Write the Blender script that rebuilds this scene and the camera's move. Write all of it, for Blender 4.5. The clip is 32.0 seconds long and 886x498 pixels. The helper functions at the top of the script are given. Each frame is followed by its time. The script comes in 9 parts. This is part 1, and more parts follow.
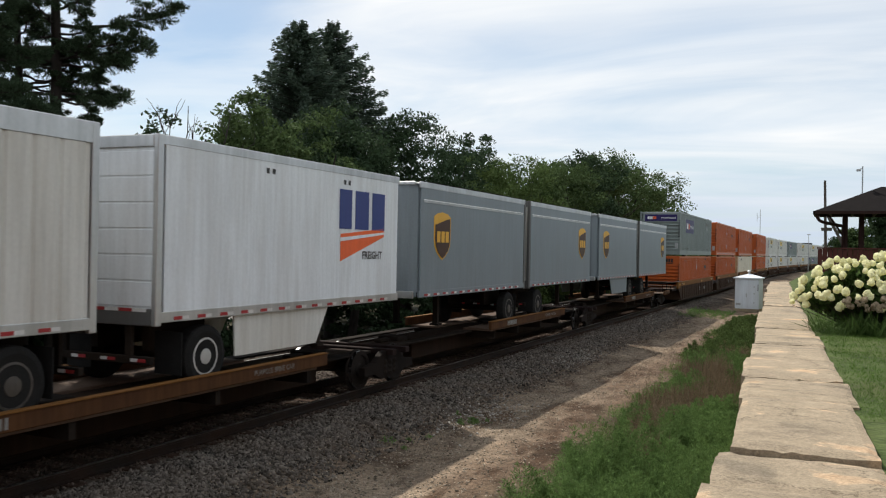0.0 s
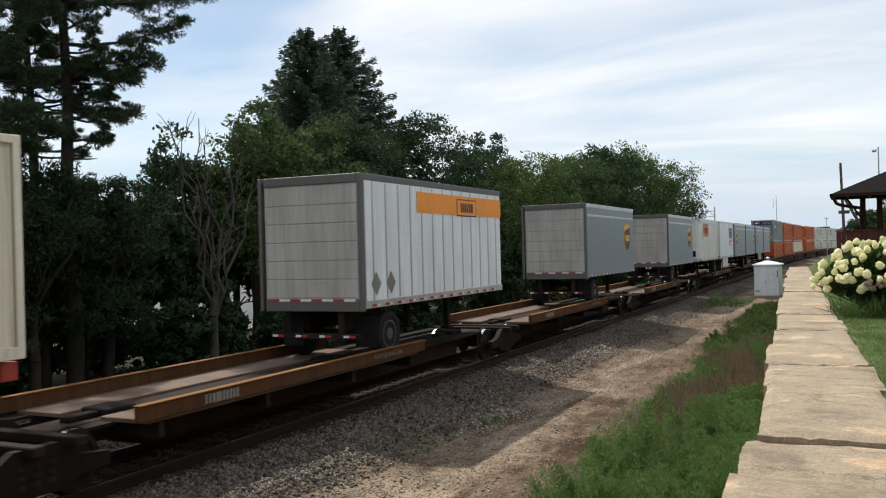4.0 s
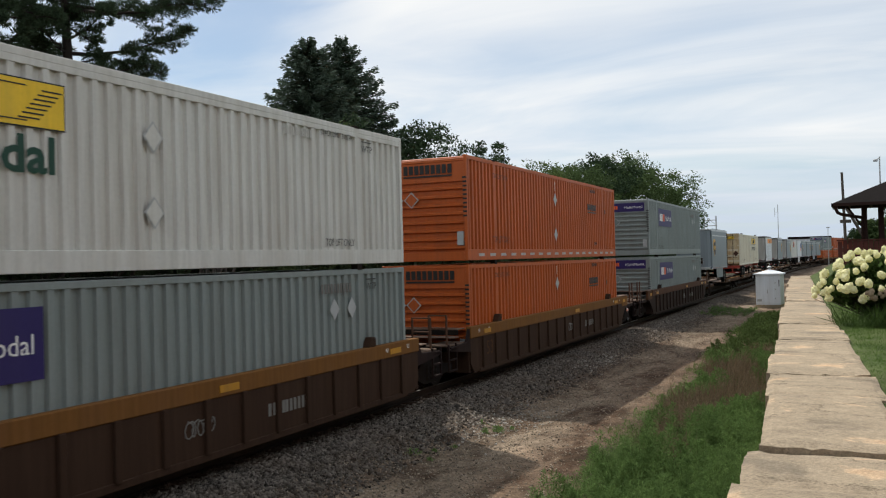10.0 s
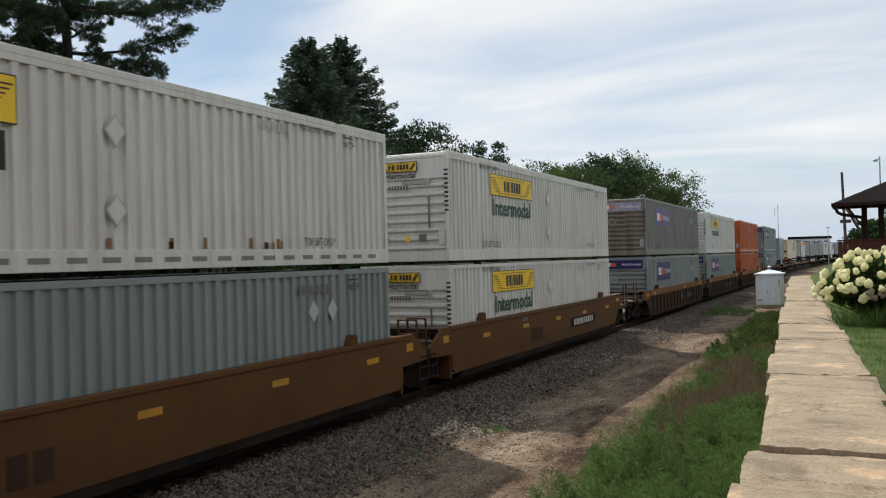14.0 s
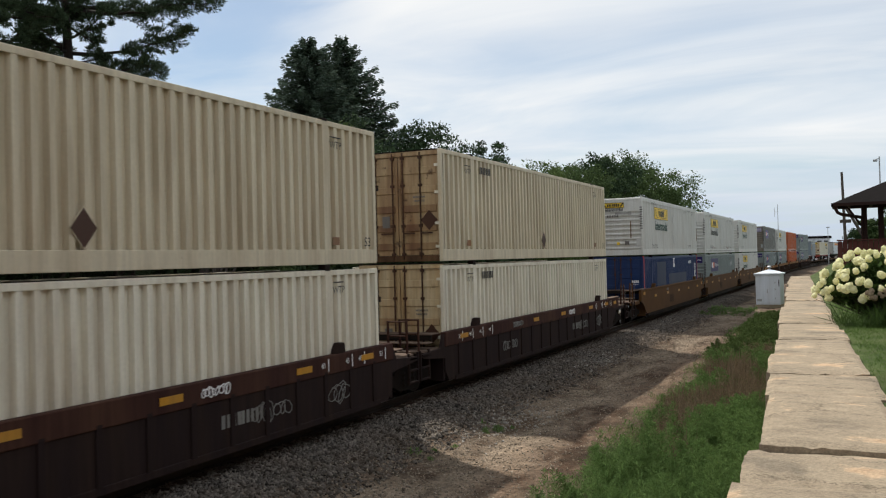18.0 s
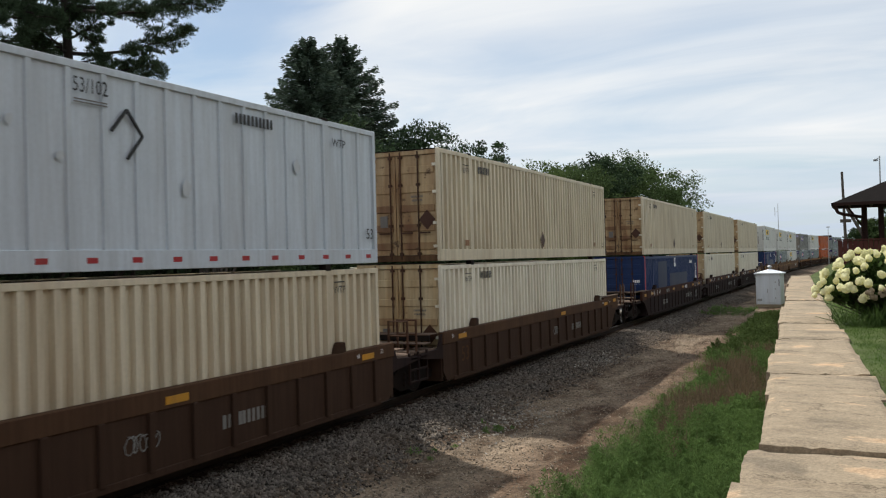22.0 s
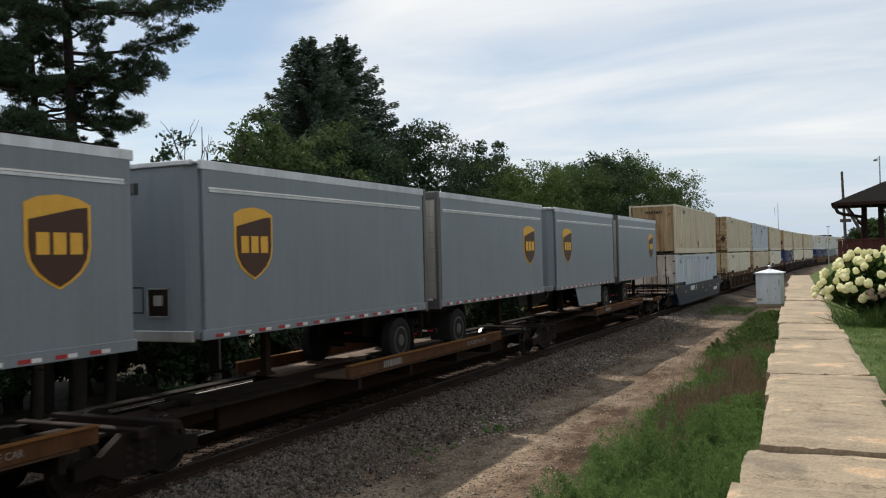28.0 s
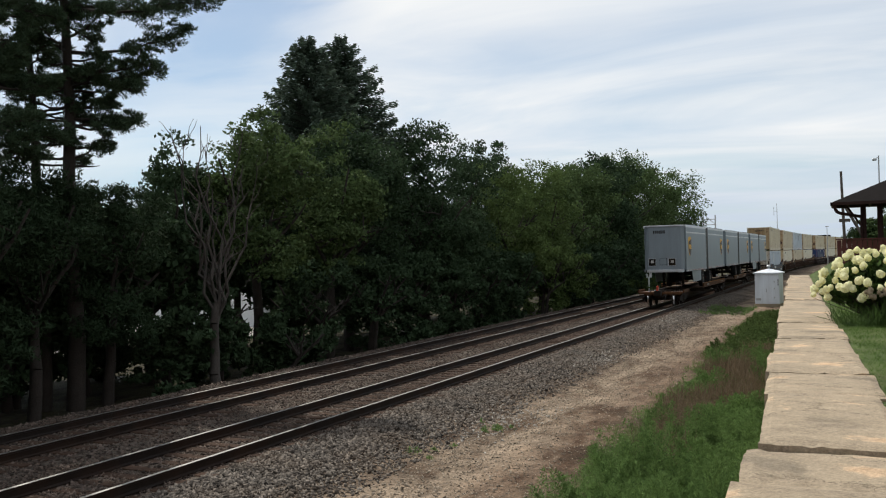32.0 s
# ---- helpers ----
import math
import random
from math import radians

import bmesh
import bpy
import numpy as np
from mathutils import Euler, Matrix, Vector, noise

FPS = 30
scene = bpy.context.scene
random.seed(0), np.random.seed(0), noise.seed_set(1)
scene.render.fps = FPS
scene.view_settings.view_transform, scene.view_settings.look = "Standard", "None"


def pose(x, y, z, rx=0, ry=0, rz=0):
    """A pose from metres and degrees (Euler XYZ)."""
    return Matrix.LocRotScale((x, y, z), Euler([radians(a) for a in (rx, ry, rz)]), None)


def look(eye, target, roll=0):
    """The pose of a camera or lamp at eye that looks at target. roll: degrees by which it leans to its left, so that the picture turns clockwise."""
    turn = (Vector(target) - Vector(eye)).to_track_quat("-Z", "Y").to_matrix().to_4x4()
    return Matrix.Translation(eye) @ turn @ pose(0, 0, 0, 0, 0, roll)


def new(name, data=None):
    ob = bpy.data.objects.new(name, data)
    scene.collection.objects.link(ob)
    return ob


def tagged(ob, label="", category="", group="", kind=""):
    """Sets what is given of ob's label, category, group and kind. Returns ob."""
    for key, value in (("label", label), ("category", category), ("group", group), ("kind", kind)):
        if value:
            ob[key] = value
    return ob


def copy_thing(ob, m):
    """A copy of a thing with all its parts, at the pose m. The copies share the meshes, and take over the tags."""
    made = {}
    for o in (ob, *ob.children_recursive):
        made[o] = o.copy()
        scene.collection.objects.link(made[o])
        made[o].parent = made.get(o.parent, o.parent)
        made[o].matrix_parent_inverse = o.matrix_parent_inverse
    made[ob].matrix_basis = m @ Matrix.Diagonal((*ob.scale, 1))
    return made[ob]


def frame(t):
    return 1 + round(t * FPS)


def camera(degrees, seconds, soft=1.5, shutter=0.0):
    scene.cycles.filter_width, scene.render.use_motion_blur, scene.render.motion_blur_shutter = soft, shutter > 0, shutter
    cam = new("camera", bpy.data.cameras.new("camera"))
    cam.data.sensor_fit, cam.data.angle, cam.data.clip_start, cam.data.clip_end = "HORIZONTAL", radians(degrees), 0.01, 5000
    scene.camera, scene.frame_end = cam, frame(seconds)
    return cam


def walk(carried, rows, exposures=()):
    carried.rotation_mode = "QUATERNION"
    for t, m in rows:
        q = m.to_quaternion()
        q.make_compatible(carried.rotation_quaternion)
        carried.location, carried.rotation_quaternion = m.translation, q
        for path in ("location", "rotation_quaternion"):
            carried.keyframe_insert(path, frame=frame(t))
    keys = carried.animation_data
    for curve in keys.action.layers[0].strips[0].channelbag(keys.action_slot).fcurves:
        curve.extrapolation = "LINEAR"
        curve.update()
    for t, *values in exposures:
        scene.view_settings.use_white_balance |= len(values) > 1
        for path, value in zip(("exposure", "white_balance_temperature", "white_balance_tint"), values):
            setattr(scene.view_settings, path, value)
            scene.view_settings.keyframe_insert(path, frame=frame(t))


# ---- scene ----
cam = camera(53.09, 32.0, soft=1.15, shutter=0.08)

# The camera stands on the old stone wall: seconds, degrees to the left of the track's direction, tilt up, roll, small sway in metres.
EYE = Vector((0.0, 0.0, 3.30))
SWAY = [
    (0, 23.915, 0.035, 1.074, 0.003, 0.010, -0.002),
    (0.5, 22.689, 1.812, -3.181, 0.016, -0.127, 0.032),
    (1, 23.602, 1.522, -4.063, 0.013, -0.087, 0.022),
    (1.5, 25.611, 0.682, -2.133, 0.005, -0.040, 0.014),
    (2, 25.600, 0.380, -1.422, -0.001, 0.008, 0.001),
    (2.5, 25.461, 1.412, -1.368, -0.001, 0.032, -0.000),
    (3, 25.090, 1.518, -1.511, -0.002, 0.009, -0.004),
    (3.5, 24.879, -0.006, -1.546, -0.005, 0.035, -0.007),
    (5.5, 25.018, 0.652, -1.405, -0.002, 0.029, -0.001),
    (6, 25.000, 0.666, -1.388, -0.002, 0.016, -0.001),
    (9, 24.999, 0.648, -1.439, -0.001, 0.008, 0.005),
    (12, 25.007, 0.634, -1.398, -0.004, 0.033, -0.001),
    (17, 24.993, 0.629, -1.421, -0.001, -0.017, 0.004),
    (20, 25.004, 0.636, -1.427, 0.000, -0.000, 0.000),
    (25, 25.014, 0.587, -1.476, 0.004, -0.017, 0.010),
    (28, 25.008, 0.583, -1.427, 0.003, -0.028, 0.012),
    (30, 25.002, 0.574, -1.411, -0.001, -0.010, 0.002),
    (32, 24.953, 0.577, -1.415, -0.001, -0.001, 0.000),
]


def aim(left, tilt, roll, dx, dy, dz):
    eye = EYE + Vector((dx, dy, dz))
    a, b = radians(left), radians(tilt)
    way = Vector((-math.sin(a) * math.cos(b), math.cos(a) * math.cos(b), math.sin(b)))
    return look(eye, eye + way, roll)


walk(cam, [(t, aim(*r)) for t, *r in SWAY], exposures=[(0, -0.02), (2, 0.03), (3.5, 0.04), (6, -0.04), (10, -0.11), (32, -0.13)])

# ---- daylight ----
SUN = Vector((-0.65, 0.46, 1.0)).normalized()   # towards the sun
world = bpy.data.worlds.new("world")
scene.world = world
world.use_nodes = True


def sky_nodes():
    nt = world.node_tree
    n, l = nt.nodes, nt.links
    n.clear()
    out = n.new("ShaderNodeOutputWorld")
    bg = n.new("ShaderNodeBackground")
    sky = n.new("ShaderNodeTexSky")
    sky.sky_type = "NISHITA"
    sky.sun_disc = False
    sky.sun_elevation = math.asin(SUN.z)
    sky.sun_rotation = math.atan2(SUN.x, SUN.y)
    sky.dust_density = 0.25
    sky.ozone_density = 2.0
    co = n.new("ShaderNodeTexCoord")
    # cloud sheet: direction flattened on a plane overhead
    sep = n.new("ShaderNodeSeparateXYZ")
    l.new(co.outputs["Generated"], sep.inputs[0])
    up = n.new("ShaderNodeMath")
    up.operation = "ADD"
    up.inputs[1].default_value = 0.10
    l.new(sep.outputs["Z"], up.inputs[0])
    low = n.new("ShaderNodeMath")
    low.operation = "MAXIMUM"
    low.inputs[1].default_value = 0.05
    l.new(up.outputs[0], low.inputs[0])
    flat = n.new("ShaderNodeVectorMath")
    flat.operation = "DIVIDE"
    l.new(co.outputs["Generated"], flat.inputs[0])
    l.new(low.outputs[0], flat.inputs[1])
    mp = n.new("ShaderNodeMapping")
    mp.inputs["Rotation"].default_value = (0, 0, radians(-38))
    mp.inputs["Scale"].default_value = (0.45, 0.85, 0.0)
    mp.inputs["Location"].default_value = (1.9, 0.55, 0)
    l.new(flat.outputs[0], mp.inputs[0])
    a = n.new("ShaderNodeTexNoise")
    a.inputs["Scale"].default_value = 1.1
    a.inputs["Detail"].default_value = 6
    a.inputs["Roughness"].default_value = 0.56
    a.inputs["Distortion"].default_value = 0.8
    l.new(mp.outputs[0], a.inputs[0])
    r = n.new("ShaderNodeValToRGB")
    r.color_ramp.elements[0].position = 0.36
    r.color_ramp.elements[0].color = (0.58, 0.58, 0.58, 1)
    r.color_ramp.elements[1].position = 0.60
    r.color_ramp.elements[1].color = (1, 1, 1, 1)
    l.new(a.outputs["Fac"], r.inputs[0])
    # haze: the cloud sheet closes towards the horizon
    haze = n.new("ShaderNodeMapRange")
    haze.inputs["From Min"].default_value = 0.02
    haze.inputs["From Max"].default_value = 0.13
    haze.inputs["To Min"].default_value = 0.92
    haze.inputs["To Max"].default_value = 0.0
    l.new(sep.outputs["Z"], haze.inputs["Value"])
    # a blue opening in the cloud over the pines, with frayed edges
    aim = n.new("ShaderNodeVectorMath")
    aim.operation = "DOT_PRODUCT"
    aim.inputs[1].default_value = Vector((-0.65, 0.74, 0.205)).normalized()
    l.new(co.outputs["Generated"], aim.inputs[0])
    fray = n.new("ShaderNodeMath")
    fray.operation = "MULTIPLY_ADD"
    fray.inputs[1].default_value = 0.10
    l.new(a.outputs["Fac"], fray.inputs[0])
    l.new(aim.outputs["Value"], fray.inputs[2])
    gap = n.new("ShaderNodeMapRange")
    gap.interpolation_type = "SMOOTHSTEP"
    gap.inputs["From Min"].default_value = 1.028
    gap.inputs["From Max"].default_value = 1.058
    gap.inputs["To Min"].default_value = 1.0
    gap.inputs["To Max"].default_value = 0.30
    l.new(fray.outputs[0], gap.inputs["Value"])
    thin = n.new("ShaderNodeMath")
    thin.operation = "MULTIPLY"
    l.new(r.outputs[0], thin.inputs[0])
    l.new(gap.outputs[0], thin.inputs[1])
    cover = n.new("ShaderNodeMath")
    cover.operation = "MAXIMUM"
    l.new(thin.outputs[0], cover.inputs[0])
    l.new(haze.outputs[0], cover.inputs[1])
    b = n.new("ShaderNodeTexNoise")
    b.inputs["Scale"].default_value = 1.3
    b.inputs["Detail"].default_value = 4
    l.new(mp.outputs[0], b.inputs[0])
    tone = n.new("ShaderNodeValToRGB")
    tone.color_ramp.elements[0].position = 0.38
    tone.color_ramp.elements[0].color = (0.66, 0.72, 0.785, 1)
    tone.color_ramp.elements[1].position = 0.60
    tone.color_ramp.elements[1].color = (0.83, 0.84, 0.84, 1)
    l.new(b.outputs["Fac"], tone.inputs[0])
    low_tone = n.new("ShaderNodeMix")
    low_tone.data_type = "RGBA"
    l.new(haze.outputs[0], low_tone.inputs["Factor"])
    l.new(tone.outputs[0], low_tone.inputs["A"])
    low_tone.inputs["B"].default_value = (0.50, 0.58, 0.68, 1)
    bright = n.new("ShaderNodeVectorMath")
    bright.operation = "SCALE"
    bright.inputs["Scale"].default_value = 14.5
    l.new(low_tone.outputs["Result"], bright.inputs[0])
    mix = n.new("ShaderNodeMix")
    mix.data_type = "RGBA"
    l.new(cover.outputs[0], mix.inputs["Factor"])
    clear = n.new("ShaderNodeVectorMath")
    clear.operation = "MULTIPLY"
    clear.inputs[1].default_value = (1.02, 1.15, 1.20)
    l.new(sky.outputs[0], clear.inputs[0])
    l.new(clear.outputs[0], mix.inputs["A"])
    l.new(bright.outputs[0], mix.inputs["B"])
    l.new(mix.outputs["Result"], bg.inputs["Color"])
    bg.inputs["Strength"].default_value = 0.085
    l.new(bg.outputs[0], out.inputs[0])


sky_nodes()
lamp = bpy.data.lights.new("sun", "SUN")
lamp.energy, lamp.angle, lamp.color = 4.7, radians(0.8), (1.0, 0.94, 0.84)
sun = new("sun", lamp)
sun.matrix_world = look((0, 0, 60), Vector((0, 0, 60)) - SUN)


# ---- materials ----
def mat(name, base, rough=0.7, metal=0.0, vary=0.12, scale=6.0, fine=60.0, bump=0.0, dirt=None, dirt_amount=0.0,
        streak=False, spec=0.4, per_object=0.0, per_island=0.0, bump_scale=None, dirt_range=(0.42, 0.72), specks=None):
    """Base colour broken up by two noises, optional dirt in patches or in vertical streaks, rust specks, fine bump."""
    m = bpy.data.materials.new(name)
    m.use_nodes = True
    nt = m.node_tree
    n, l = nt.nodes, nt.links
    bs = n["Principled BSDF"]
    bs.inputs["Roughness"].default_value = rough
    bs.inputs["Metallic"].default_value = metal
    bs.inputs["Specular IOR Level"].default_value = spec
    co = n.new("ShaderNodeTexCoord")
    big = n.new("ShaderNodeTexNoise")
    big.inputs["Scale"].default_value = scale
    big.inputs["Detail"].default_value = 4
    l.new(co.outputs["Object"], big.inputs["Vector"])
    small = n.new("ShaderNodeTexNoise")
    small.inputs["Scale"].default_value = fine
    small.inputs["Detail"].default_value = 3
    l.new(co.outputs["Object"], small.inputs["Vector"])
    add = n.new("ShaderNodeMath")
    add.operation = "ADD"
    l.new(big.outputs["Fac"], add.inputs[0])
    l.new(small.outputs["Fac"], add.inputs[1])
    val = add.outputs[0]
    if per_object or per_island:
        src = n.new("ShaderNodeObjectInfo") if per_object else n.new("ShaderNodeNewGeometry")
        mul = n.new("ShaderNodeMath")
        mul.operation = "MULTIPLY_ADD"
        mul.inputs[1].default_value = (per_object or per_island) * 2
        l.new(src.outputs["Random" if per_object else "Random Per Island"], mul.inputs[0])
        l.new(val, mul.inputs[2])
        val = mul.outputs[0]
    rng = n.new("ShaderNodeMapRange")
    extra = (per_object or per_island) * 2
    rng.inputs["From Min"].default_value = 0.6
    rng.inputs["From Max"].default_value = 1.4 + extra
    rng.inputs["To Min"].default_value = 1 - vary
    rng.inputs["To Max"].default_value = 1 + vary
    l.new(val, rng.inputs["Value"])
    mulc = n.new("ShaderNodeVectorMath")
    mulc.operation = "SCALE"
    mulc.inputs[0].default_value = base[:3]
    l.new(rng.outputs[0], mulc.inputs["Scale"])
    colour = mulc.outputs[0]
    if dirt:
        st = n.new("ShaderNodeTexNoise")
        st.inputs["Detail"].default_value = 5
        st.inputs["Scale"].default_value = 1.0
        mp = n.new("ShaderNodeMapping")
        mp.inputs["Scale"].default_value = (2.2, 2.2, 0.35) if streak else (0.8, 0.8, 0.8)
        l.new(co.outputs["Object"], mp.inputs[0])
        l.new(mp.outputs[0], st.inputs["Vector"])
        rp = n.new("ShaderNodeMapRange")
        rp.inputs["From Min"].default_value, rp.inputs["From Max"].default_value = dirt_range
        rp.inputs["To Max"].default_value = dirt_amount
        l.new(st.outputs["Fac"], rp.inputs["Value"])
        mx = n.new("ShaderNodeMix")
        mx.data_type = "RGBA"
        l.new(rp.outputs[0], mx.inputs["Factor"])
        l.new(colour, mx.inputs["A"])
        mx.inputs["B"].default_value = (*dirt[:3], 1)
        colour = mx.outputs["Result"]
        if streak:
            # narrow runs of dirt washed down the sheet
            runs = n.new("ShaderNodeTexNoise")
            runs.inputs["Scale"].default_value = 1.0
            runs.inputs["Detail"].default_value = 3
            m2 = n.new("ShaderNodeMapping")
            m2.inputs["Scale"].default_value = (11, 11, 0.7)
            l.new(co.outputs["Object"], m2.inputs[0])
            l.new(m2.outputs[0], runs.inputs["Vector"])
            rr = n.new("ShaderNodeMapRange")
            rr.inputs["From Min"].default_value, rr.inputs["From Max"].default_value = 0.35, 0.7
            rr.inputs["To Min"].default_value, rr.inputs["To Max"].default_value = 1.04, 1.0 - 0.26 * dirt_amount
            l.new(runs.outputs["Fac"], rr.inputs["Value"])
            ms = n.new("ShaderNodeVectorMath")
            ms.operation = "SCALE"
            l.new(colour, ms.inputs[0])
            l.new(rr.outputs[0], ms.inputs["Scale"])
            colour = ms.outputs[0]
    if specks:
        tone, size, lo = specks
        sp = n.new("ShaderNodeTexNoise")
        sp.inputs["Scale"].default_value = size
        sp.inputs["Detail"].default_value = 6
        sp.inputs["Roughness"].default_value = 0.7
        l.new(co.outputs["Object"], sp.inputs["Vector"])
        sr = n.new("ShaderNodeMapRange")
        sr.inputs["From Min"].default_value, sr.inputs["From Max"].default_value = lo, lo + 0.07
        sr.inputs["To Max"].default_value = 0.85
        l.new(sp.outputs["Fac"], sr.inputs["Value"])
        sm = n.new("ShaderNodeMix")
        sm.data_type = "RGBA"
        l.new(sr.outputs[0], sm.inputs["Factor"])
        l.new(colour, sm.inputs["A"])
        sm.inputs["B"].default_value = (*tone, 1)
        colour = sm.outputs["Result"]
    l.new(colour, bs.inputs["Base Color"])
    if bump:
        bp = n.new("ShaderNodeBump")
        bp.inputs["Strength"].default_value = bump
        bp.inputs["Distance"].default_value = 0.02
        tex = small
        if bump_scale:
            tex = n.new("ShaderNodeTexNoise")
            tex.inputs["Scale"].default_value = bump_scale
            tex.inputs["Detail"].default_value = 5
            l.new(co.outputs["Object"], tex.inputs["Vector"])
        l.new(tex.outputs["Fac"], bp.inputs["Height"])
        l.new(bp.outputs[0], bs.inputs["Normal"])
    return m


GRIME = (0.10, 0.085, 0.07)
RUST = (0.16, 0.065, 0.03)

# ---- small builders ----
def mesh_ob(name, bm, material, parent=None, label="", smooth=False):
    me = bpy.data.meshes.new(name)
    bm.to_mesh(me)
    bm.free()
    for p in me.polygons:
        p.use_smooth = smooth
    if material:
        me.materials.append(material)
    ob = new(name, me)
    if parent:
        ob.parent = parent
    if label:
        ob["label"] = label
    return ob


FINE = ("sign_mark", "car_marking", "door_marking", "board_mark", "number_mark", "shield_figure", "edge_marking", "stencil_code", "chalk_scrawl", "reflective_tape", "hinge_set", "rivet_seam",
        "spring_nest", "scroll")


def part(name, bm, material, parent, label="", smooth=False):
    ob = mesh_ob(name, bm, material, parent, label, smooth)
    if name in FINE:
        ob["kind"] = "stuff"
    return ob


def again(ob, parent, m=None):
    """Another piece on the same mesh."""
    o = new(ob.name.split(".")[0], ob.data)
    o.parent = parent
    o.matrix_basis = m if m is not None else ob.matrix_basis
    for key in ("label", "kind"):
        if key in ob:
            o[key] = ob[key]
    return o


def box(bm, x0, x1, y0, y1, z0, z1):
    v = [bm.verts.new(c) for c in ((x0, y0, z0), (x1, y0, z0), (x1, y1, z0), (x0, y1, z0),
                                   (x0, y0, z1), (x1, y0, z1), (x1, y1, z1), (x0, y1, z1))]
    for f in ((3, 2, 1, 0), (4, 5, 6, 7), (0, 1, 5, 4), (1, 2, 6, 5), (2, 3, 7, 6), (3, 0, 4, 7)):
        bm.faces.new([v[i] for i in f])
    return v


def boxes(*rows, bevel=0.0):
    bm = bmesh.new()
    for r in rows:
        box(bm, *r)
    if bevel:
        bmesh.ops.bevel(bm, geom=bm.edges[:], offset=bevel, segments=1, affect="EDGES")
    return bm


def tube(bm, a, b, r0, r1=None, n=8, cap=True):
    """A tapered round bar from a to b."""
    a, b = Vector(a), Vector(b)
    r1 = r0 if r1 is None else r1
    d = (b - a).normalized()
    u = d.orthogonal().normalized()
    w = d.cross(u)
    ra, rb = [], []
    for i in range(n):
        t = 2 * math.pi * i / n
        k = u * math.cos(t) + w * math.sin(t)
        ra.append(bm.verts.new(a + k * r0))
        rb.append(bm.verts.new(b + k * r1))
    for i in range(n):
        j = (i + 1) % n
        bm.faces.new((ra[i], ra[j], rb[j], rb[i]))
    if cap:
        bm.faces.new(ra[::-1])
        bm.faces.new(rb)


def tubes(*rows, n=8):
    bm = bmesh.new()
    for r in rows:
        tube(bm, *r, n=n)
    return bm


def lathe(bm, axis_pt, axis, prof, n=20, cap=True):
    """Turned body: prof is (along, radius) pairs on the axis."""
    axis = Vector(axis).normalized()
    u = axis.orthogonal().normalized()
    w = axis.cross(u)
    rings = []
    for s, r in prof:
        rings.append([bm.verts.new(Vector(axis_pt) + axis * s + (u * math.cos(2 * math.pi * i / n) + w * math.sin(2 * math.pi * i / n)) * max(r, 0.001)) for i in range(n)])
    for a, b in zip(rings, rings[1:]):
        for i in range(n):
            j = (i + 1) % n
            bm.faces.new((a[i], a[j], b[j], b[i]))
    if cap:
        bm.faces.new(rings[0][::-1])
        bm.faces.new(rings[-1])


def sheet(name, verts, faces, material, parent=None, smooth=True, label=""):
    me = bpy.data.meshes.new(name)
    me.from_pydata(verts, [], faces)
    me.update()
    if smooth:
        me.polygons.foreach_set("use_smooth", [True] * len(me.polygons))
    me.materials.append(material)
    ob = new(name, me)
    if parent:
        ob.parent = parent
    if label:
        ob["label"] = label
    return ob


def root(name, m=None):
    e = new(name)
    if m is not None:
        e.matrix_world = m
    return e


# ---- the line of the tracks ----
NEAR_X, FAR_X = -10.88, -14.67      # centres of the two tracks; the near one carries the train
BEND, BEND_K = 140.0, 5.1e-4


def bend(y):
    return BEND_K * (y - BEND) ** 2 if y > BEND else 0.0


def heading(y):
    return math.atan(2 * BEND_K * (y - BEND)) if y > BEND else 0.0


# ---- ground ----
M_GROUND = None


def ground_z(x, y):
    """Profile across the line: forest floor, ballast bed, dirt strip, verge."""
    xr = x - bend(y)
    n1 = noise.noise(Vector((x * 0.35, y * 0.22, 0))) * 0.10 + noise.noise(Vector((x * 1.3, y * 0.9, 3))) * 0.035
    pts = [(-9000, -1.2), (-40, -1.1), (-21, -1.0), (-18.6, -0.75), (-17.2, -0.24), (-16.8, -0.20), (-9.2, -0.20), (-8.6, -0.27), (-7.7, -0.42), (-5.0, -0.45), (-3.0, -0.35),
           (0, -0.35), (9000, -0.35)]
    for (a, za), (b, zb) in zip(pts, pts[1:]):
        if xr <= b:
            z = za + (zb - za) * (xr - a) / (b - a)
            break
    flat = 1.0 if xr < -17.4 or xr > -8.7 else 0.12
    if -5 < xr:
        flat = 0.6
    z += n1 * flat
    # wheel ruts in the dirt strip
    for cx in (-5.2, -6.5):
        z -= 0.055 * math.exp(-((xr - cx - 0.25 * math.sin(y * 0.21)) / 0.20) ** 2) * (0.6 + 0.4 * math.sin(y * 0.8 + cx))
    return z


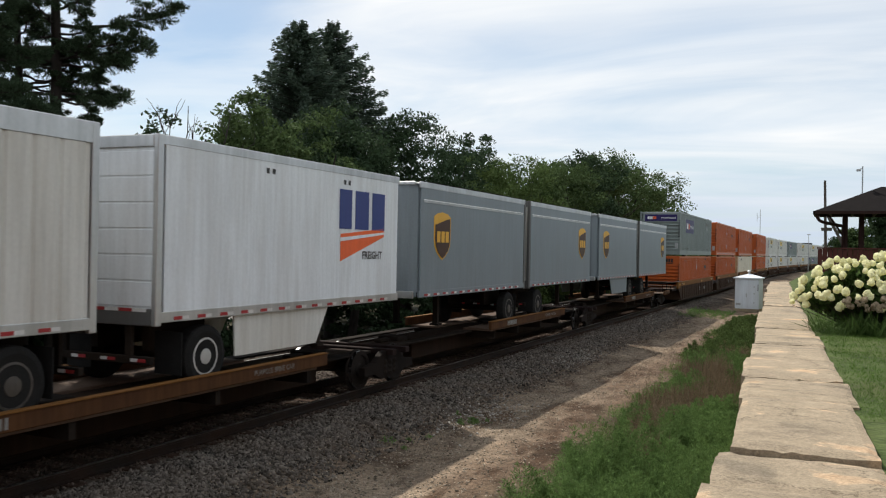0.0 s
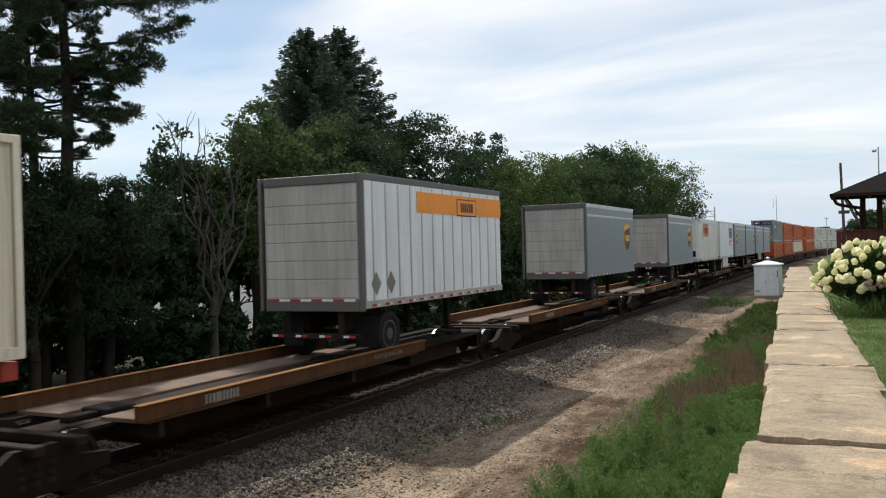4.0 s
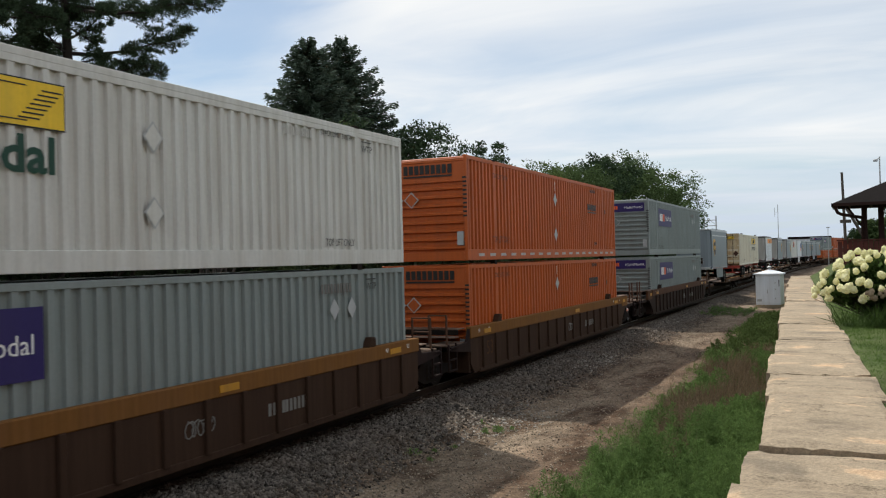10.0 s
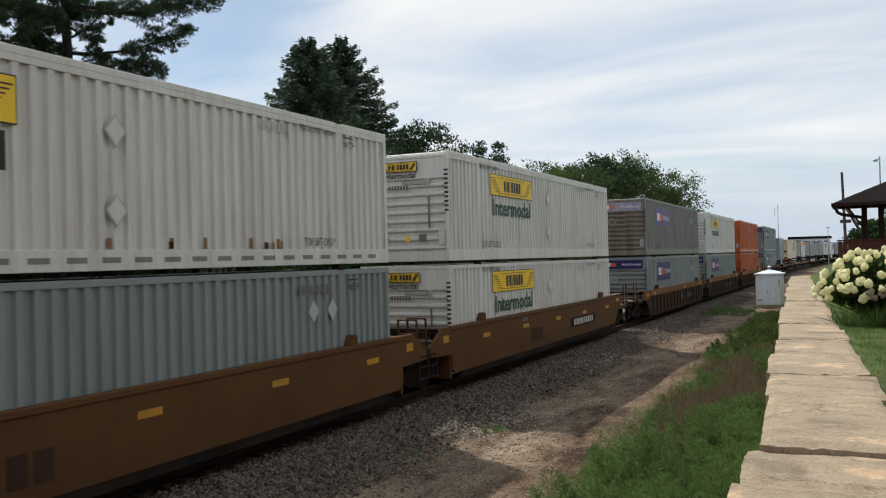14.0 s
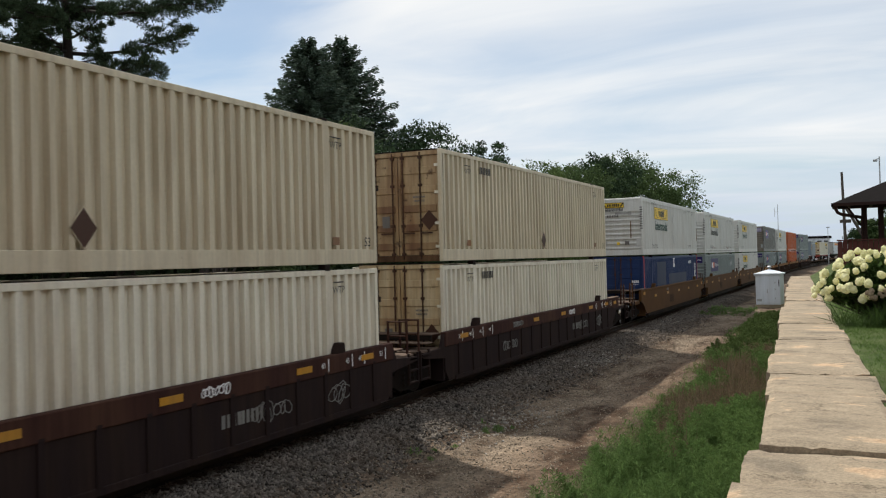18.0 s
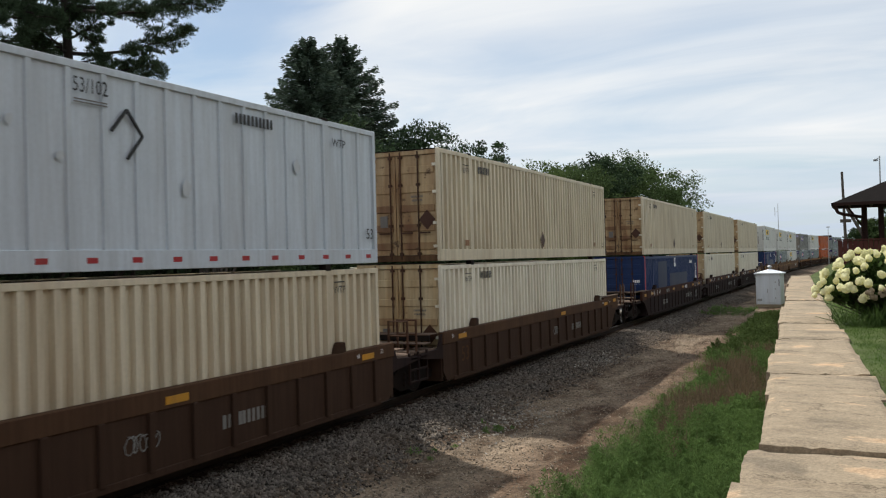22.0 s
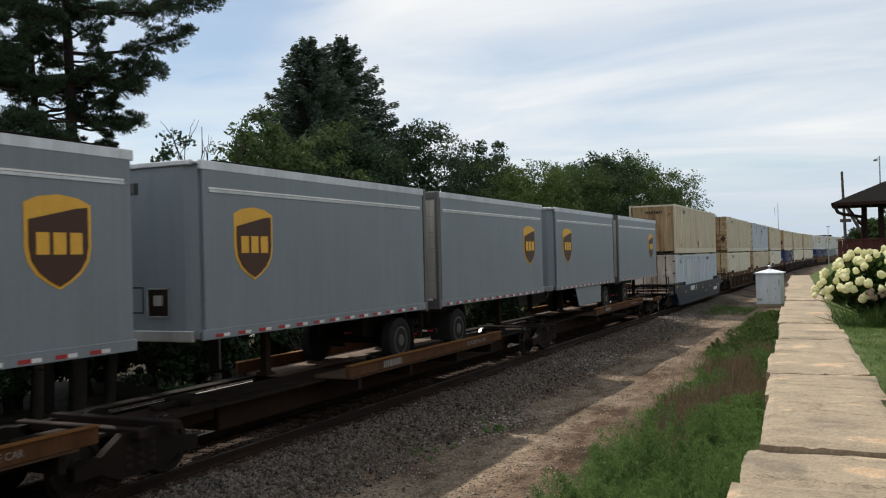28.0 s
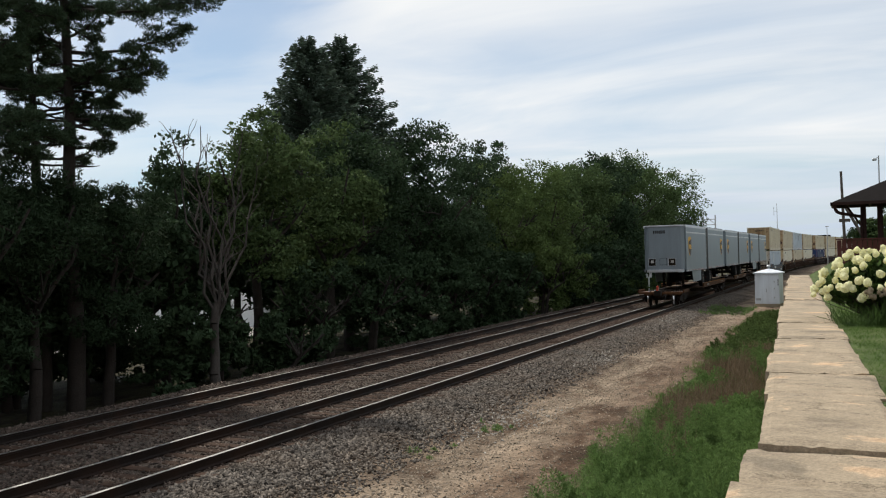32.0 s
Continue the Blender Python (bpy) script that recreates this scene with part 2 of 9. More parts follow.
def ground_material():
    m = bpy.data.materials.new("ground_soil")
    m.use_nodes = True
    n, l = m.node_tree.nodes, m.node_tree.links
    bs = n["Principled BSDF"]
    bs.inputs["Roughness"].default_value = 0.95
    bs.inputs["Specular IOR Level"].default_value = 0.15
    geo = n.new("ShaderNodeNewGeometry")
    sep = n.new("ShaderNodeSeparateXYZ")
    l.new(geo.outputs["Position"], sep.inputs[0])
    wob = n.new("ShaderNodeTexNoise")
    wob.inputs["Scale"].default_value = 0.55
    wob.inputs["Detail"].default_value = 6
    l.new(geo.outputs["Position"], wob.inputs["Vector"])
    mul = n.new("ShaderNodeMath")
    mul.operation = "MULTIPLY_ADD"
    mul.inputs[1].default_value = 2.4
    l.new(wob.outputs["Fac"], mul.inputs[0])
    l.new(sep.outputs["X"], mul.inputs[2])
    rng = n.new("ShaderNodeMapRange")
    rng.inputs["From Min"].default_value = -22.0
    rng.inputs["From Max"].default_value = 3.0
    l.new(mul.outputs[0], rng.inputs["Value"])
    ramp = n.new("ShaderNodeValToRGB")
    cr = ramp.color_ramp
    # tan dirt strip at -5.3 set paler still, carrying sunlight beyond the train's shadow
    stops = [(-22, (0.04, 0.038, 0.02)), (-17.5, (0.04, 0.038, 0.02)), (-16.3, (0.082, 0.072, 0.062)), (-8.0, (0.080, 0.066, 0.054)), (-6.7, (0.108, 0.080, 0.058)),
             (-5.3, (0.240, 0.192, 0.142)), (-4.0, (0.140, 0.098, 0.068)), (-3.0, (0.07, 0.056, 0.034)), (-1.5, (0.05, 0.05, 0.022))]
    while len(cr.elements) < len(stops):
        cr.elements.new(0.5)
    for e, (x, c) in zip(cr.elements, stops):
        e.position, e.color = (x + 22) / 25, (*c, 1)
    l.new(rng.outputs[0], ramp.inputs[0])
    speck = n.new("ShaderNodeTexVoronoi")
    speck.inputs["Scale"].default_value = 22
    l.new(geo.outputs["Position"], speck.inputs["Vector"])
    fine = n.new("ShaderNodeTexNoise")
    fine.inputs["Scale"].default_value = 3.5
    fine.inputs["Detail"].default_value = 9
    fine.inputs["Roughness"].default_value = 0.65
    l.new(geo.outputs["Position"], fine.inputs["Vector"])
    tone = n.new("ShaderNodeMapRange")
    tone.inputs["From Min"].default_value = 0.3
    tone.inputs["From Max"].default_value = 0.7
    tone.inputs["To Min"].default_value = 0.6
    tone.inputs["To Max"].default_value = 1.4
    l.new(fine.outputs["Fac"], tone.inputs["Value"])
    peb = n.new("ShaderNodeMapRange")
    peb.inputs["To Min"].default_value = 0.72
    peb.inputs["To Max"].default_value = 1.28
    l.new(speck.outputs["Color"], peb.inputs["Value"])
    both = n.new("ShaderNodeMath")
    both.operation = "MULTIPLY"
    l.new(tone.outputs[0], both.inputs[0])
    l.new(peb.outputs[0], both.inputs[1])
    # damp dark patches and pale dry crust, a metre or so across, drawn out along the line
    drawn = n.new("ShaderNodeMapping")
    drawn.inputs["Scale"].default_value = (1.0, 0.45, 1.0)
    l.new(geo.outputs["Position"], drawn.inputs[0])
    damp = n.new("ShaderNodeTexNoise")
    damp.inputs["Scale"].default_value = 1.1
    damp.inputs["Detail"].default_value = 7
    damp.inputs["Roughness"].default_value = 0.62
    damp.inputs["Distortion"].default_value = 0.4
    l.new(drawn.outputs[0], damp.inputs["Vector"])
    wet = n.new("ShaderNodeValToRGB")
    wet.color_ramp.elements[0].position, wet.color_ramp.elements[0].color = 0.38, (0.42, 0.34, 0.29, 1)
    wet.color_ramp.elements[1].position, wet.color_ramp.elements[1].color = 0.64, (1.28, 1.24, 1.20, 1)
    mid_ = wet.color_ramp.elements.new(0.50)
    mid_.color = (0.95, 0.92, 0.90, 1)
    l.new(damp.outputs["Fac"], wet.inputs[0])
    tint = n.new("ShaderNodeVectorMath")
    tint.operation = "MULTIPLY"
    l.new(ramp.outputs[0], tint.inputs[0])
    l.new(wet.outputs[0], tint.inputs[1])
    sc = n.new("ShaderNodeVectorMath")
    sc.operation = "SCALE"
    l.new(tint.outputs[0], sc.inputs[0])
    l.new(both.outputs[0], sc.inputs["Scale"])
    l.new(sc.outputs[0], bs.inputs["Base Color"])
    bp = n.new("ShaderNodeBump")
    bp.inputs["Strength"].default_value = 0.7
    bp.inputs["Distance"].default_value = 0.04
    l.new(speck.outputs["Distance"], bp.inputs["Height"])
    bp2 = n.new("ShaderNodeBump")
    bp2.inputs["Strength"].default_value = 0.6
    bp2.inputs["Distance"].default_value = 0.08
    l.new(fine.outputs["Fac"], bp2.inputs["Height"])
    l.new(bp.outputs[0], bp2.inputs["Normal"])
    l.new(bp2.outputs[0], bs.inputs["Normal"])
    return m


M_SOIL = ground_material()


def build_ground():
    # close grid near the camera, wide steps out to the horizon
    xs = [-1500, -700, -300, -120, -70, -45, -32, -26] + [-22 + 0.5 * i for i in range(9)] + [-17.6 + 0.2 * i for i in range(7)] + \
         [-16 + 1.0 * i for i in range(7)] + [-9.6 + 0.15 * i for i in range(60)] + [0, 1.5, 4, 10, 30, 80, 200, 500, 1500]
    xs = sorted(set(round(x, 3) for x in xs))
    ys = [-600, -200, -80, -30, -10, 0, 4] + [6 + 0.3 * i for i in range(120)] + [42.5 + 1.2 * i for i in range(40)] + \
         [92, 98, 105, 115, 130, 150, 170, 200, 230, 260, 300, 360, 450, 600, 900, 1600, 3000]
    vs = []
    for y in ys:
        for x in xs:
            w = bend(y) if y < 460 else bend(460)
            vs.append((x + w * max(0, 1 - abs(x + 10) / 300), y, ground_z(x + w, y) if y < 460 else -0.5))
    nx = len(xs)
    fs = [(j * nx + i, j * nx + i + 1, (j + 1) * nx + i + 1, (j + 1) * nx + i) for j in range(len(ys) - 1) for i in range(nx - 1)]
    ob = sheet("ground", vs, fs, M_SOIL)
    tagged(ob, "bare brown dirt and gravel strip beside the railway", "ground", kind="structure")


build_ground()

# ---- tracks ----
M_RAIL = mat("rail_steel", (0.022, 0.017, 0.015), rough=0.6, metal=0.3, vary=0.25, scale=2, fine=30, dirt=(0.055, 0.028, 0.017), dirt_amount=0.6, spec=0.12)
M_RAILTOP = mat("rail_head", (0.36, 0.35, 0.34), rough=0.40, metal=1.0, vary=0.08, scale=3, fine=80)
M_TIE = mat("tie_wood", (0.040, 0.025, 0.018), rough=0.9, vary=0.35, scale=2.0, fine=25, bump=0.6, per_object=0.5, dirt=(0.07, 0.04, 0.026), dirt_amount=0.5, spec=0.08)
# bed stones are browner; shade under the train is also put into this colour
M_BEDSTONE = mat("bed_stone", (0.080, 0.062, 0.052), rough=0.9, vary=0.95, scale=3.0, fine=40, per_island=1.4, bump=0.3, dirt=(0.11, 0.065, 0.04), dirt_amount=0.25, spec=0.12)
M_GRAVEL = mat("gravel_stone", (0.24, 0.20, 0.155), rough=0.9, vary=0.8, scale=3.0, fine=40, per_island=1.4, bump=0.3, dirt=(0.15, 0.10, 0.065), dirt_amount=0.25, spec=0.12)
M_STONE = mat("ballast_stone", (0.108, 0.094, 0.081), rough=0.9, vary=1.0, scale=3.0, fine=40, per_island=1.4, bump=0.3, dirt=(0.15, 0.10, 0.065), dirt_amount=0.25, spec=0.12)


def rail_line(cx, side, parent):
    """One rail with foot, web and head; the running surface is polished."""
    prof = [(-0.07, -0.17), (0.07, -0.17), (0.07, -0.155), (0.012, -0.135), (0.012, -0.045), (0.036, -0.035), (0.036, -0.004), (-0.036, -0.004), (-0.036, -0.035), (-0.012, -0.045),
            (-0.012, -0.135), (-0.07, -0.155)]
    ys = [-60, 0, 60, 140] + [140 + 10 * i for i in range(1, 40)]
    vs, fs = [], []
    for y in ys:
        for px, pz in prof:
            vs.append((cx + side * 0.7535 + px + bend(y), y, pz))
    k = len(prof)
    for j in range(len(ys) - 1):
        for i in range(k):
            fs.append((j * k + i, j * k + (i + 1) % k, (j + 1) * k + (i + 1) % k, (j + 1) * k + i))
    rail = sheet("rail", vs, fs, M_RAIL, parent, smooth=False)
    vs2 = []
    for y in ys:
        for px in (-0.033, 0.033):
            vs2.append((cx + side * 0.7535 + px + bend(y), y, 0.0))
        for px in (0.033, -0.033):
            vs2.append((cx + side * 0.7535 + px + bend(y), y, -0.0036))
    fs2 = [(j * 4 + i, j * 4 + (i + 1) % 4, j * 4 + 4 + (i + 1) % 4, j * 4 + 4 + i) for j in range(len(ys) - 1) for i in range(4)]
    sheet("running_surface", vs2, fs2, M_RAILTOP, rail, smooth=False, label="bright polished top of the rail")


def build_track(name, cx, label):
    tr = tagged(root(name), label, "railway track", kind="structure")
    for s in (-1, 1):
        rail_line(cx, s, tr)
    rnd = random.Random(int(-cx * 100))
    bm = boxes((-1.3, 1.3, -0.115, 0.115, -0.18, 0), bevel=0.012)
    first = part("tie", bm, M_TIE, tr)
    first.matrix_basis = pose(cx, 6.0, -0.172)
    plate = boxes((-0.9, -0.6, -0.09, 0.09, -0.003, 0.006), (0.6, 0.9, -0.09, 0.09, -0.003, 0.006))
    plates = [part("tie_plate", plate, M_RAIL, first)]
    for i in range(1, 76):
        t = again(first, tr, pose(cx + rnd.uniform(-0.05, 0.05), 6.0 + 0.51 * i + rnd.uniform(-0.02, 0.02), -0.172 - rnd.uniform(0, 0.012), 0, 0, rnd.uniform(-1, 1)))
    bm = bmesh.new()
    for i in list(range(-90, 0)) + list(range(76, 700)):
        y = 6.0 + 0.51 * i
        box(bm, cx - 1.3 + bend(y), cx + 1.3 + bend(y), y - 0.115, y + 0.115, -0.35, -0.172)
    far = part("distant_ties", bm, M_TIE, tr)
    far["kind"] = "stuff"
    return tr


build_track("track_near", NEAR_X, "main line track with rusty rails on wooden ties")
build_track("track_far", FAR_X, "second track with rusty rails on wooden ties")


def stones(name, count, place, size, material, label, category, seed, kind="stuff", clear_ties=False):
    """Many crushed stones, eight faces each, in one mesh."""
    rnd = np.random.RandomState(seed)
    xy = place(rnd, count)
    if clear_ties:
        off = np.abs((xy[:, 1] - 6.0 + 0.255) % 0.51 - 0.255)
        mid = np.minimum(np.abs(xy[:, 0] - NEAR_X), np.abs(xy[:, 0] - FAR_X))
        xy = xy[(off > 0.135) | (mid > 1.32) | (rnd.rand(len(xy)) < 0.85)]
    z = np.array([ground_z(a, b) for a, b in xy])
    base = np.array([(1, 0, 0), (0, 1, 0), (-1, 0, 0), (0, -1, 0), (0, 0, 1), (0, 0, -1)], float)
    tri = np.array([(0, 1, 4), (1, 2, 4), (2, 3, 4), (3, 0, 4), (1, 0, 5), (2, 1, 5), (3, 2, 5), (0, 3, 5)])
    k = len(xy)
    v = np.repeat(base[None], k, 0) * (0.45 + 1.0 * rnd.rand(k, 6, 1)) + rnd.normal(size=(k, 6, 3)) * 0.22
    v = v * (size[0] + (size[1] - size[0]) * rnd.rand(k, 1, 1) ** 2)
    v[:, :, 2] *= 0.8
    a = rnd.rand(k) * 6.28
    b = (rnd.rand(k) - 0.5) * 2.2
    ca, sa, cb, sb = np.cos(a)[:, None], np.sin(a)[:, None], np.cos(b)[:, None], np.sin(b)[:, None]
    x, y, zz = v[:, :, 0], v[:, :, 1], v[:, :, 2]
    x, zz = x * cb + zz * sb, -x * sb + zz * cb
    x, y = x * ca - y * sa, x * sa + y * ca
    v = np.stack([x + xy[:, 0:1], y + xy[:, 1:2], zz + z[:, None] + size[0] * 0.25], 2)
    f = (tri[None] + 6 * np.arange(k)[:, None, None]).reshape(-1, 3)
    me = bpy.data.meshes.new(name)
    me.vertices.add(k * 6)
    me.vertices.foreach_set("co", v.reshape(-1))
    me.loops.add(len(f) * 3)
    me.loops.foreach_set("vertex_index", f.reshape(-1).astype(np.int32))
    me.polygons.add(len(f))
    me.polygons.foreach_set("loop_start", (np.arange(len(f)) * 3).astype(np.int32))
    me.update(calc_edges=True)
    me.materials.append(material)
    return tagged(new(name, me), label, category, kind=kind)


def spread(x0, x1, y0, y1, power=1.0):
    def place(rnd, count):
        return np.stack([x0 + (x1 - x0) * rnd.rand(count), y0 + (y1 - y0) * rnd.rand(count) ** power], 1)
    return place


def heap(x0, x1, y0, y1, power=1.0):
    """Thick near x0, thinning out to stray stones at x1."""
    def place(rnd, count):
        f = np.minimum(rnd.rand(count), 0.35 + 0.65 * rnd.rand(count)) ** 1.15
        return np.stack([x0 + (x1 - x0) * f, y0 + (y1 - y0) * rnd.rand(count) ** power], 1)
    return place


stones("ballast", 70000, heap(-9.8, -7.3, 7, 75, 1.8), (0.018, 0.056), M_STONE, "grey crushed stone ballast along the track", "ballast", 3)
stones("ballast_bed", 68000, spread(-17.2, -9.9, 8, 66, 1.5), (0.018, 0.052), M_BEDSTONE, "grey crushed stone between the rails and tracks", "ballast", 4, clear_ties=True)
stones("loose_gravel", 32000, heap(-8.6, -3.9, 8, 60, 1.7), (0.007, 0.032), M_GRAVEL, "loose stones scattered over the dirt strip", "gravel", 5)

M_PALESTONE = mat("pale_stone", (0.30, 0.28, 0.25), rough=0.9, vary=0.5, scale=3.0, fine=40, per_island=0.9, bump=0.3, spec=0.12)


def spilled(rnd, count):
    """Patches of paler spilled gravel."""
    spots = np.array(((-7.4, 18.7, 0.5, 1.2), (-8.2, 30.2, 0.28, 1.3), (-8.9, 48.0, 0.3, 2.0)))
    k = rnd.randint(len(spots), size=count)
    return spots[k, :2] + spots[k, 2:] * rnd.normal(size=(count, 2))


stones("pale_gravel", 2000, spilled, (0.012, 0.045), M_PALESTONE, "patches of pale spilled gravel", "gravel", 6)

# ---- old stone wall on which the camera stands ----
def limestone():
    """Worn tan limestone: pale scuffed patches, brown stains, pitting."""
    m = bpy.data.materials.new("limestone")
    m.use_nodes = True
    n, l = m.node_tree.nodes, m.node_tree.links
    bs = n["Principled BSDF"]
    bs.inputs["Roughness"].default_value = 0.95
    bs.inputs["Specular IOR Level"].default_value = 0.15
    co = n.new("ShaderNodeTexCoord")
    oi = n.new("ShaderNodeObjectInfo")
    off = n.new("ShaderNodeVectorMath")
    off.operation = "MULTIPLY_ADD"
    l.new(oi.outputs["Random"], off.inputs[0])
    off.inputs[1].default_value = (7, 5, 3)
    long_ = n.new("ShaderNodeMapping")
    long_.inputs["Scale"].default_value = (0.85, 1.15, 1.0)
    l.new(co.outputs["Object"], long_.inputs[0])
    l.new(long_.outputs[0], off.inputs[2])

    def tex(scale, detail, rough, dist=0.0):
        t = n.new("ShaderNodeTexNoise")
        t.inputs["Scale"].default_value = scale
        t.inputs["Detail"].default_value = detail
        t.inputs["Roughness"].default_value = rough
        t.inputs["Distortion"].default_value = dist
        l.new(off.outputs[0], t.inputs["Vector"])
        return t
    big, mid, fine = tex(1.1, 8, 0.60, 0.5), tex(7.0, 8, 0.7, 0.3), tex(48, 6, 0.75)
    r1 = n.new("ShaderNodeValToRGB")
    cr = r1.color_ramp
    cr.elements[0].position, cr.elements[0].color = 0.36, (0.235, 0.195, 0.145, 1)
    cr.elements[1].position, cr.elements[1].color = 0.68, (0.53, 0.37, 0.235, 1)
    for place, tone in ((0.44, (0.325, 0.265, 0.192, 1)), (0.595, (0.37, 0.30, 0.215, 1)), (0.615, (0.50, 0.375, 0.255, 1))):
        e = cr.elements.new(place)
        e.color = tone
    l.new(big.outputs["Fac"], r1.inputs[0])
    r2 = n.new("ShaderNodeMapRange")
    r2.inputs["From Min"].default_value, r2.inputs["From Max"].default_value = 0.3, 0.7
    r2.inputs["To Min"].default_value, r2.inputs["To Max"].default_value = 0.78, 1.18
    l.new(mid.outputs["Fac"], r2.inputs["Value"])
    r3 = n.new("ShaderNodeMapRange")
    r3.inputs["From Min"].default_value, r3.inputs["From Max"].default_value = 0.3, 0.7
    r3.inputs["To Min"].default_value, r3.inputs["To Max"].default_value = 0.60, 1.34
    l.new(fine.outputs["Fac"], r3.inputs["Value"])
    mu = n.new("ShaderNodeMath")
    mu.operation = "MULTIPLY"
    l.new(r2.outputs[0], mu.inputs[0])
    l.new(r3.outputs[0], mu.inputs[1])
    sc = n.new("ShaderNodeVectorMath")
    sc.operation = "SCALE"
    l.new(r1.outputs[0], sc.inputs[0])
    # hairline cracks, bent by the coarse noise
    warp = n.new("ShaderNodeVectorMath")
    warp.operation = "MULTIPLY_ADD"
    l.new(mid.outputs["Color"], warp.inputs[0])
    warp.inputs[1].default_value = (0.5, 0.5, 0.5)
    l.new(off.outputs[0], warp.inputs[2])
    crack = n.new("ShaderNodeTexVoronoi")
    crack.feature = "DISTANCE_TO_EDGE"
    crack.inputs["Scale"].default_value = 0.6
    l.new(warp.outputs[0], crack.inputs["Vector"])
    cr_ = n.new("ShaderNodeMapRange")
    cr_.inputs["From Min"].default_value, cr_.inputs["From Max"].default_value = 0.002, 0.010
    cr_.inputs["To Min"].default_value = 0.55
    l.new(crack.outputs["Distance"], cr_.inputs["Value"])
    mu2 = n.new("ShaderNodeMath")
    mu2.operation = "MULTIPLY"
    l.new(mu.outputs[0], mu2.inputs[0])
    l.new(cr_.outputs[0], mu2.inputs[1])
    l.new(mu2.outputs[0], sc.inputs["Scale"])
    l.new(sc.outputs[0], bs.inputs["Base Color"])
    b1 = n.new("ShaderNodeBump")
    b1.inputs["Strength"].default_value, b1.inputs["Distance"].default_value = 0.35, 0.03
    l.new(mid.outputs["Fac"], b1.inputs["Height"])
    b2 = n.new("ShaderNodeBump")
    b2.inputs["Strength"].default_value, b2.inputs["Distance"].default_value = 0.8, 0.015
    l.new(fine.outputs["Fac"], b2.inputs["Height"])
    l.new(b1.outputs[0], b2.inputs["Normal"])
    l.new(b2.outputs[0], bs.inputs["Normal"])
    return m


M_LIME = limestone()
M_LIMESIDE = mat("limestone_block", (0.36, 0.29, 0.20), rough=0.95, vary=0.25, scale=2, fine=18, bump=0.5, dirt=(0.12, 0.10, 0.07), dirt_amount=0.6, per_object=0.3)
WALL_TOP = 1.85
WALL_A = -0.0575      # the wall drifts away from square with the track


def wall_x(y):
    return -0.36 + WALL_A * y


def slab(name, parent, y0, y1, z, left, right, seed):
    """One worn capstone: uneven edges, hollowed top."""
    rnd = random.Random(seed)
    nx, ny = 14, max(6, int((y1 - y0) / 0.12))
    vs, fs = [], []
    el = [0.022 * noise.noise(Vector((q * 0.13, seed, 1))) + rnd.uniform(-0.004, 0.004) for q in range(ny + 1)]
    er = [0.03 * noise.noise(Vector((q * 0.13, seed, 2))) + rnd.uniform(-0.004, 0.004) for q in range(ny + 1)]
    fr = [0.02 * noise.noise(Vector((q * 0.4, seed, 3))) + rnd.uniform(-0.005, 0.005) for q in range(nx + 1)]
    bk = [0.02 * noise.noise(Vector((q * 0.4, seed, 4))) + rnd.uniform(-0.005, 0.005) for q in range(nx + 1)]
    for j in range(ny + 1):
        for i in range(nx + 1):
            u, w = i / nx, j / ny
            y = y0 + (y1 - y0) * w + fr[i] * (1 - w) + bk[i] * w
            x = wall_x(y) + left + el[j] * (1 - u) + (1.05 + right - left) * u + er[j] * u
            edge = min(u, 1 - u, w * (y1 - y0), (1 - w) * (y1 - y0))
            zz = z + 0.005 * noise.noise(Vector((x * 1.6, y * 1.2, seed))) - 0.020 * max(0, noise.noise(Vector((x * 1.2, y * 3.1, seed + 5))) - 0.30) + 0.004 * noise.noise(Vector((x * 9, y * 9, seed))) - (0.012 + 0.02 * rnd.random() if edge < 0.001 else 0)
            vs.append((x, y, zz))
    for j in range(ny):
        for i in range(nx):
            a = j * (nx + 1) + i
            fs.append((a, a + 1, a + nx + 2, a + nx + 1))
    # skirt all round
    ring = [i for i in range(nx + 1)] + [j * (nx + 1) + nx for j in range(1, ny + 1)] + [ny * (nx + 1) + i for i in range(nx - 1, -1, -1)] + [j * (nx + 1) for j in range(ny - 1, 0, -1)]
    b0 = len(vs)
    for k in ring:
        x, y, zz = vs[k]
        vs.append((x, y, z - 0.30))
    m = len(ring)
    for k in range(m):
        fs.append((ring[(k + 1) % m], ring[k], b0 + k, b0 + (k + 1) % m))
    return sheet(name, vs, fs, M_LIME, parent, smooth=False)


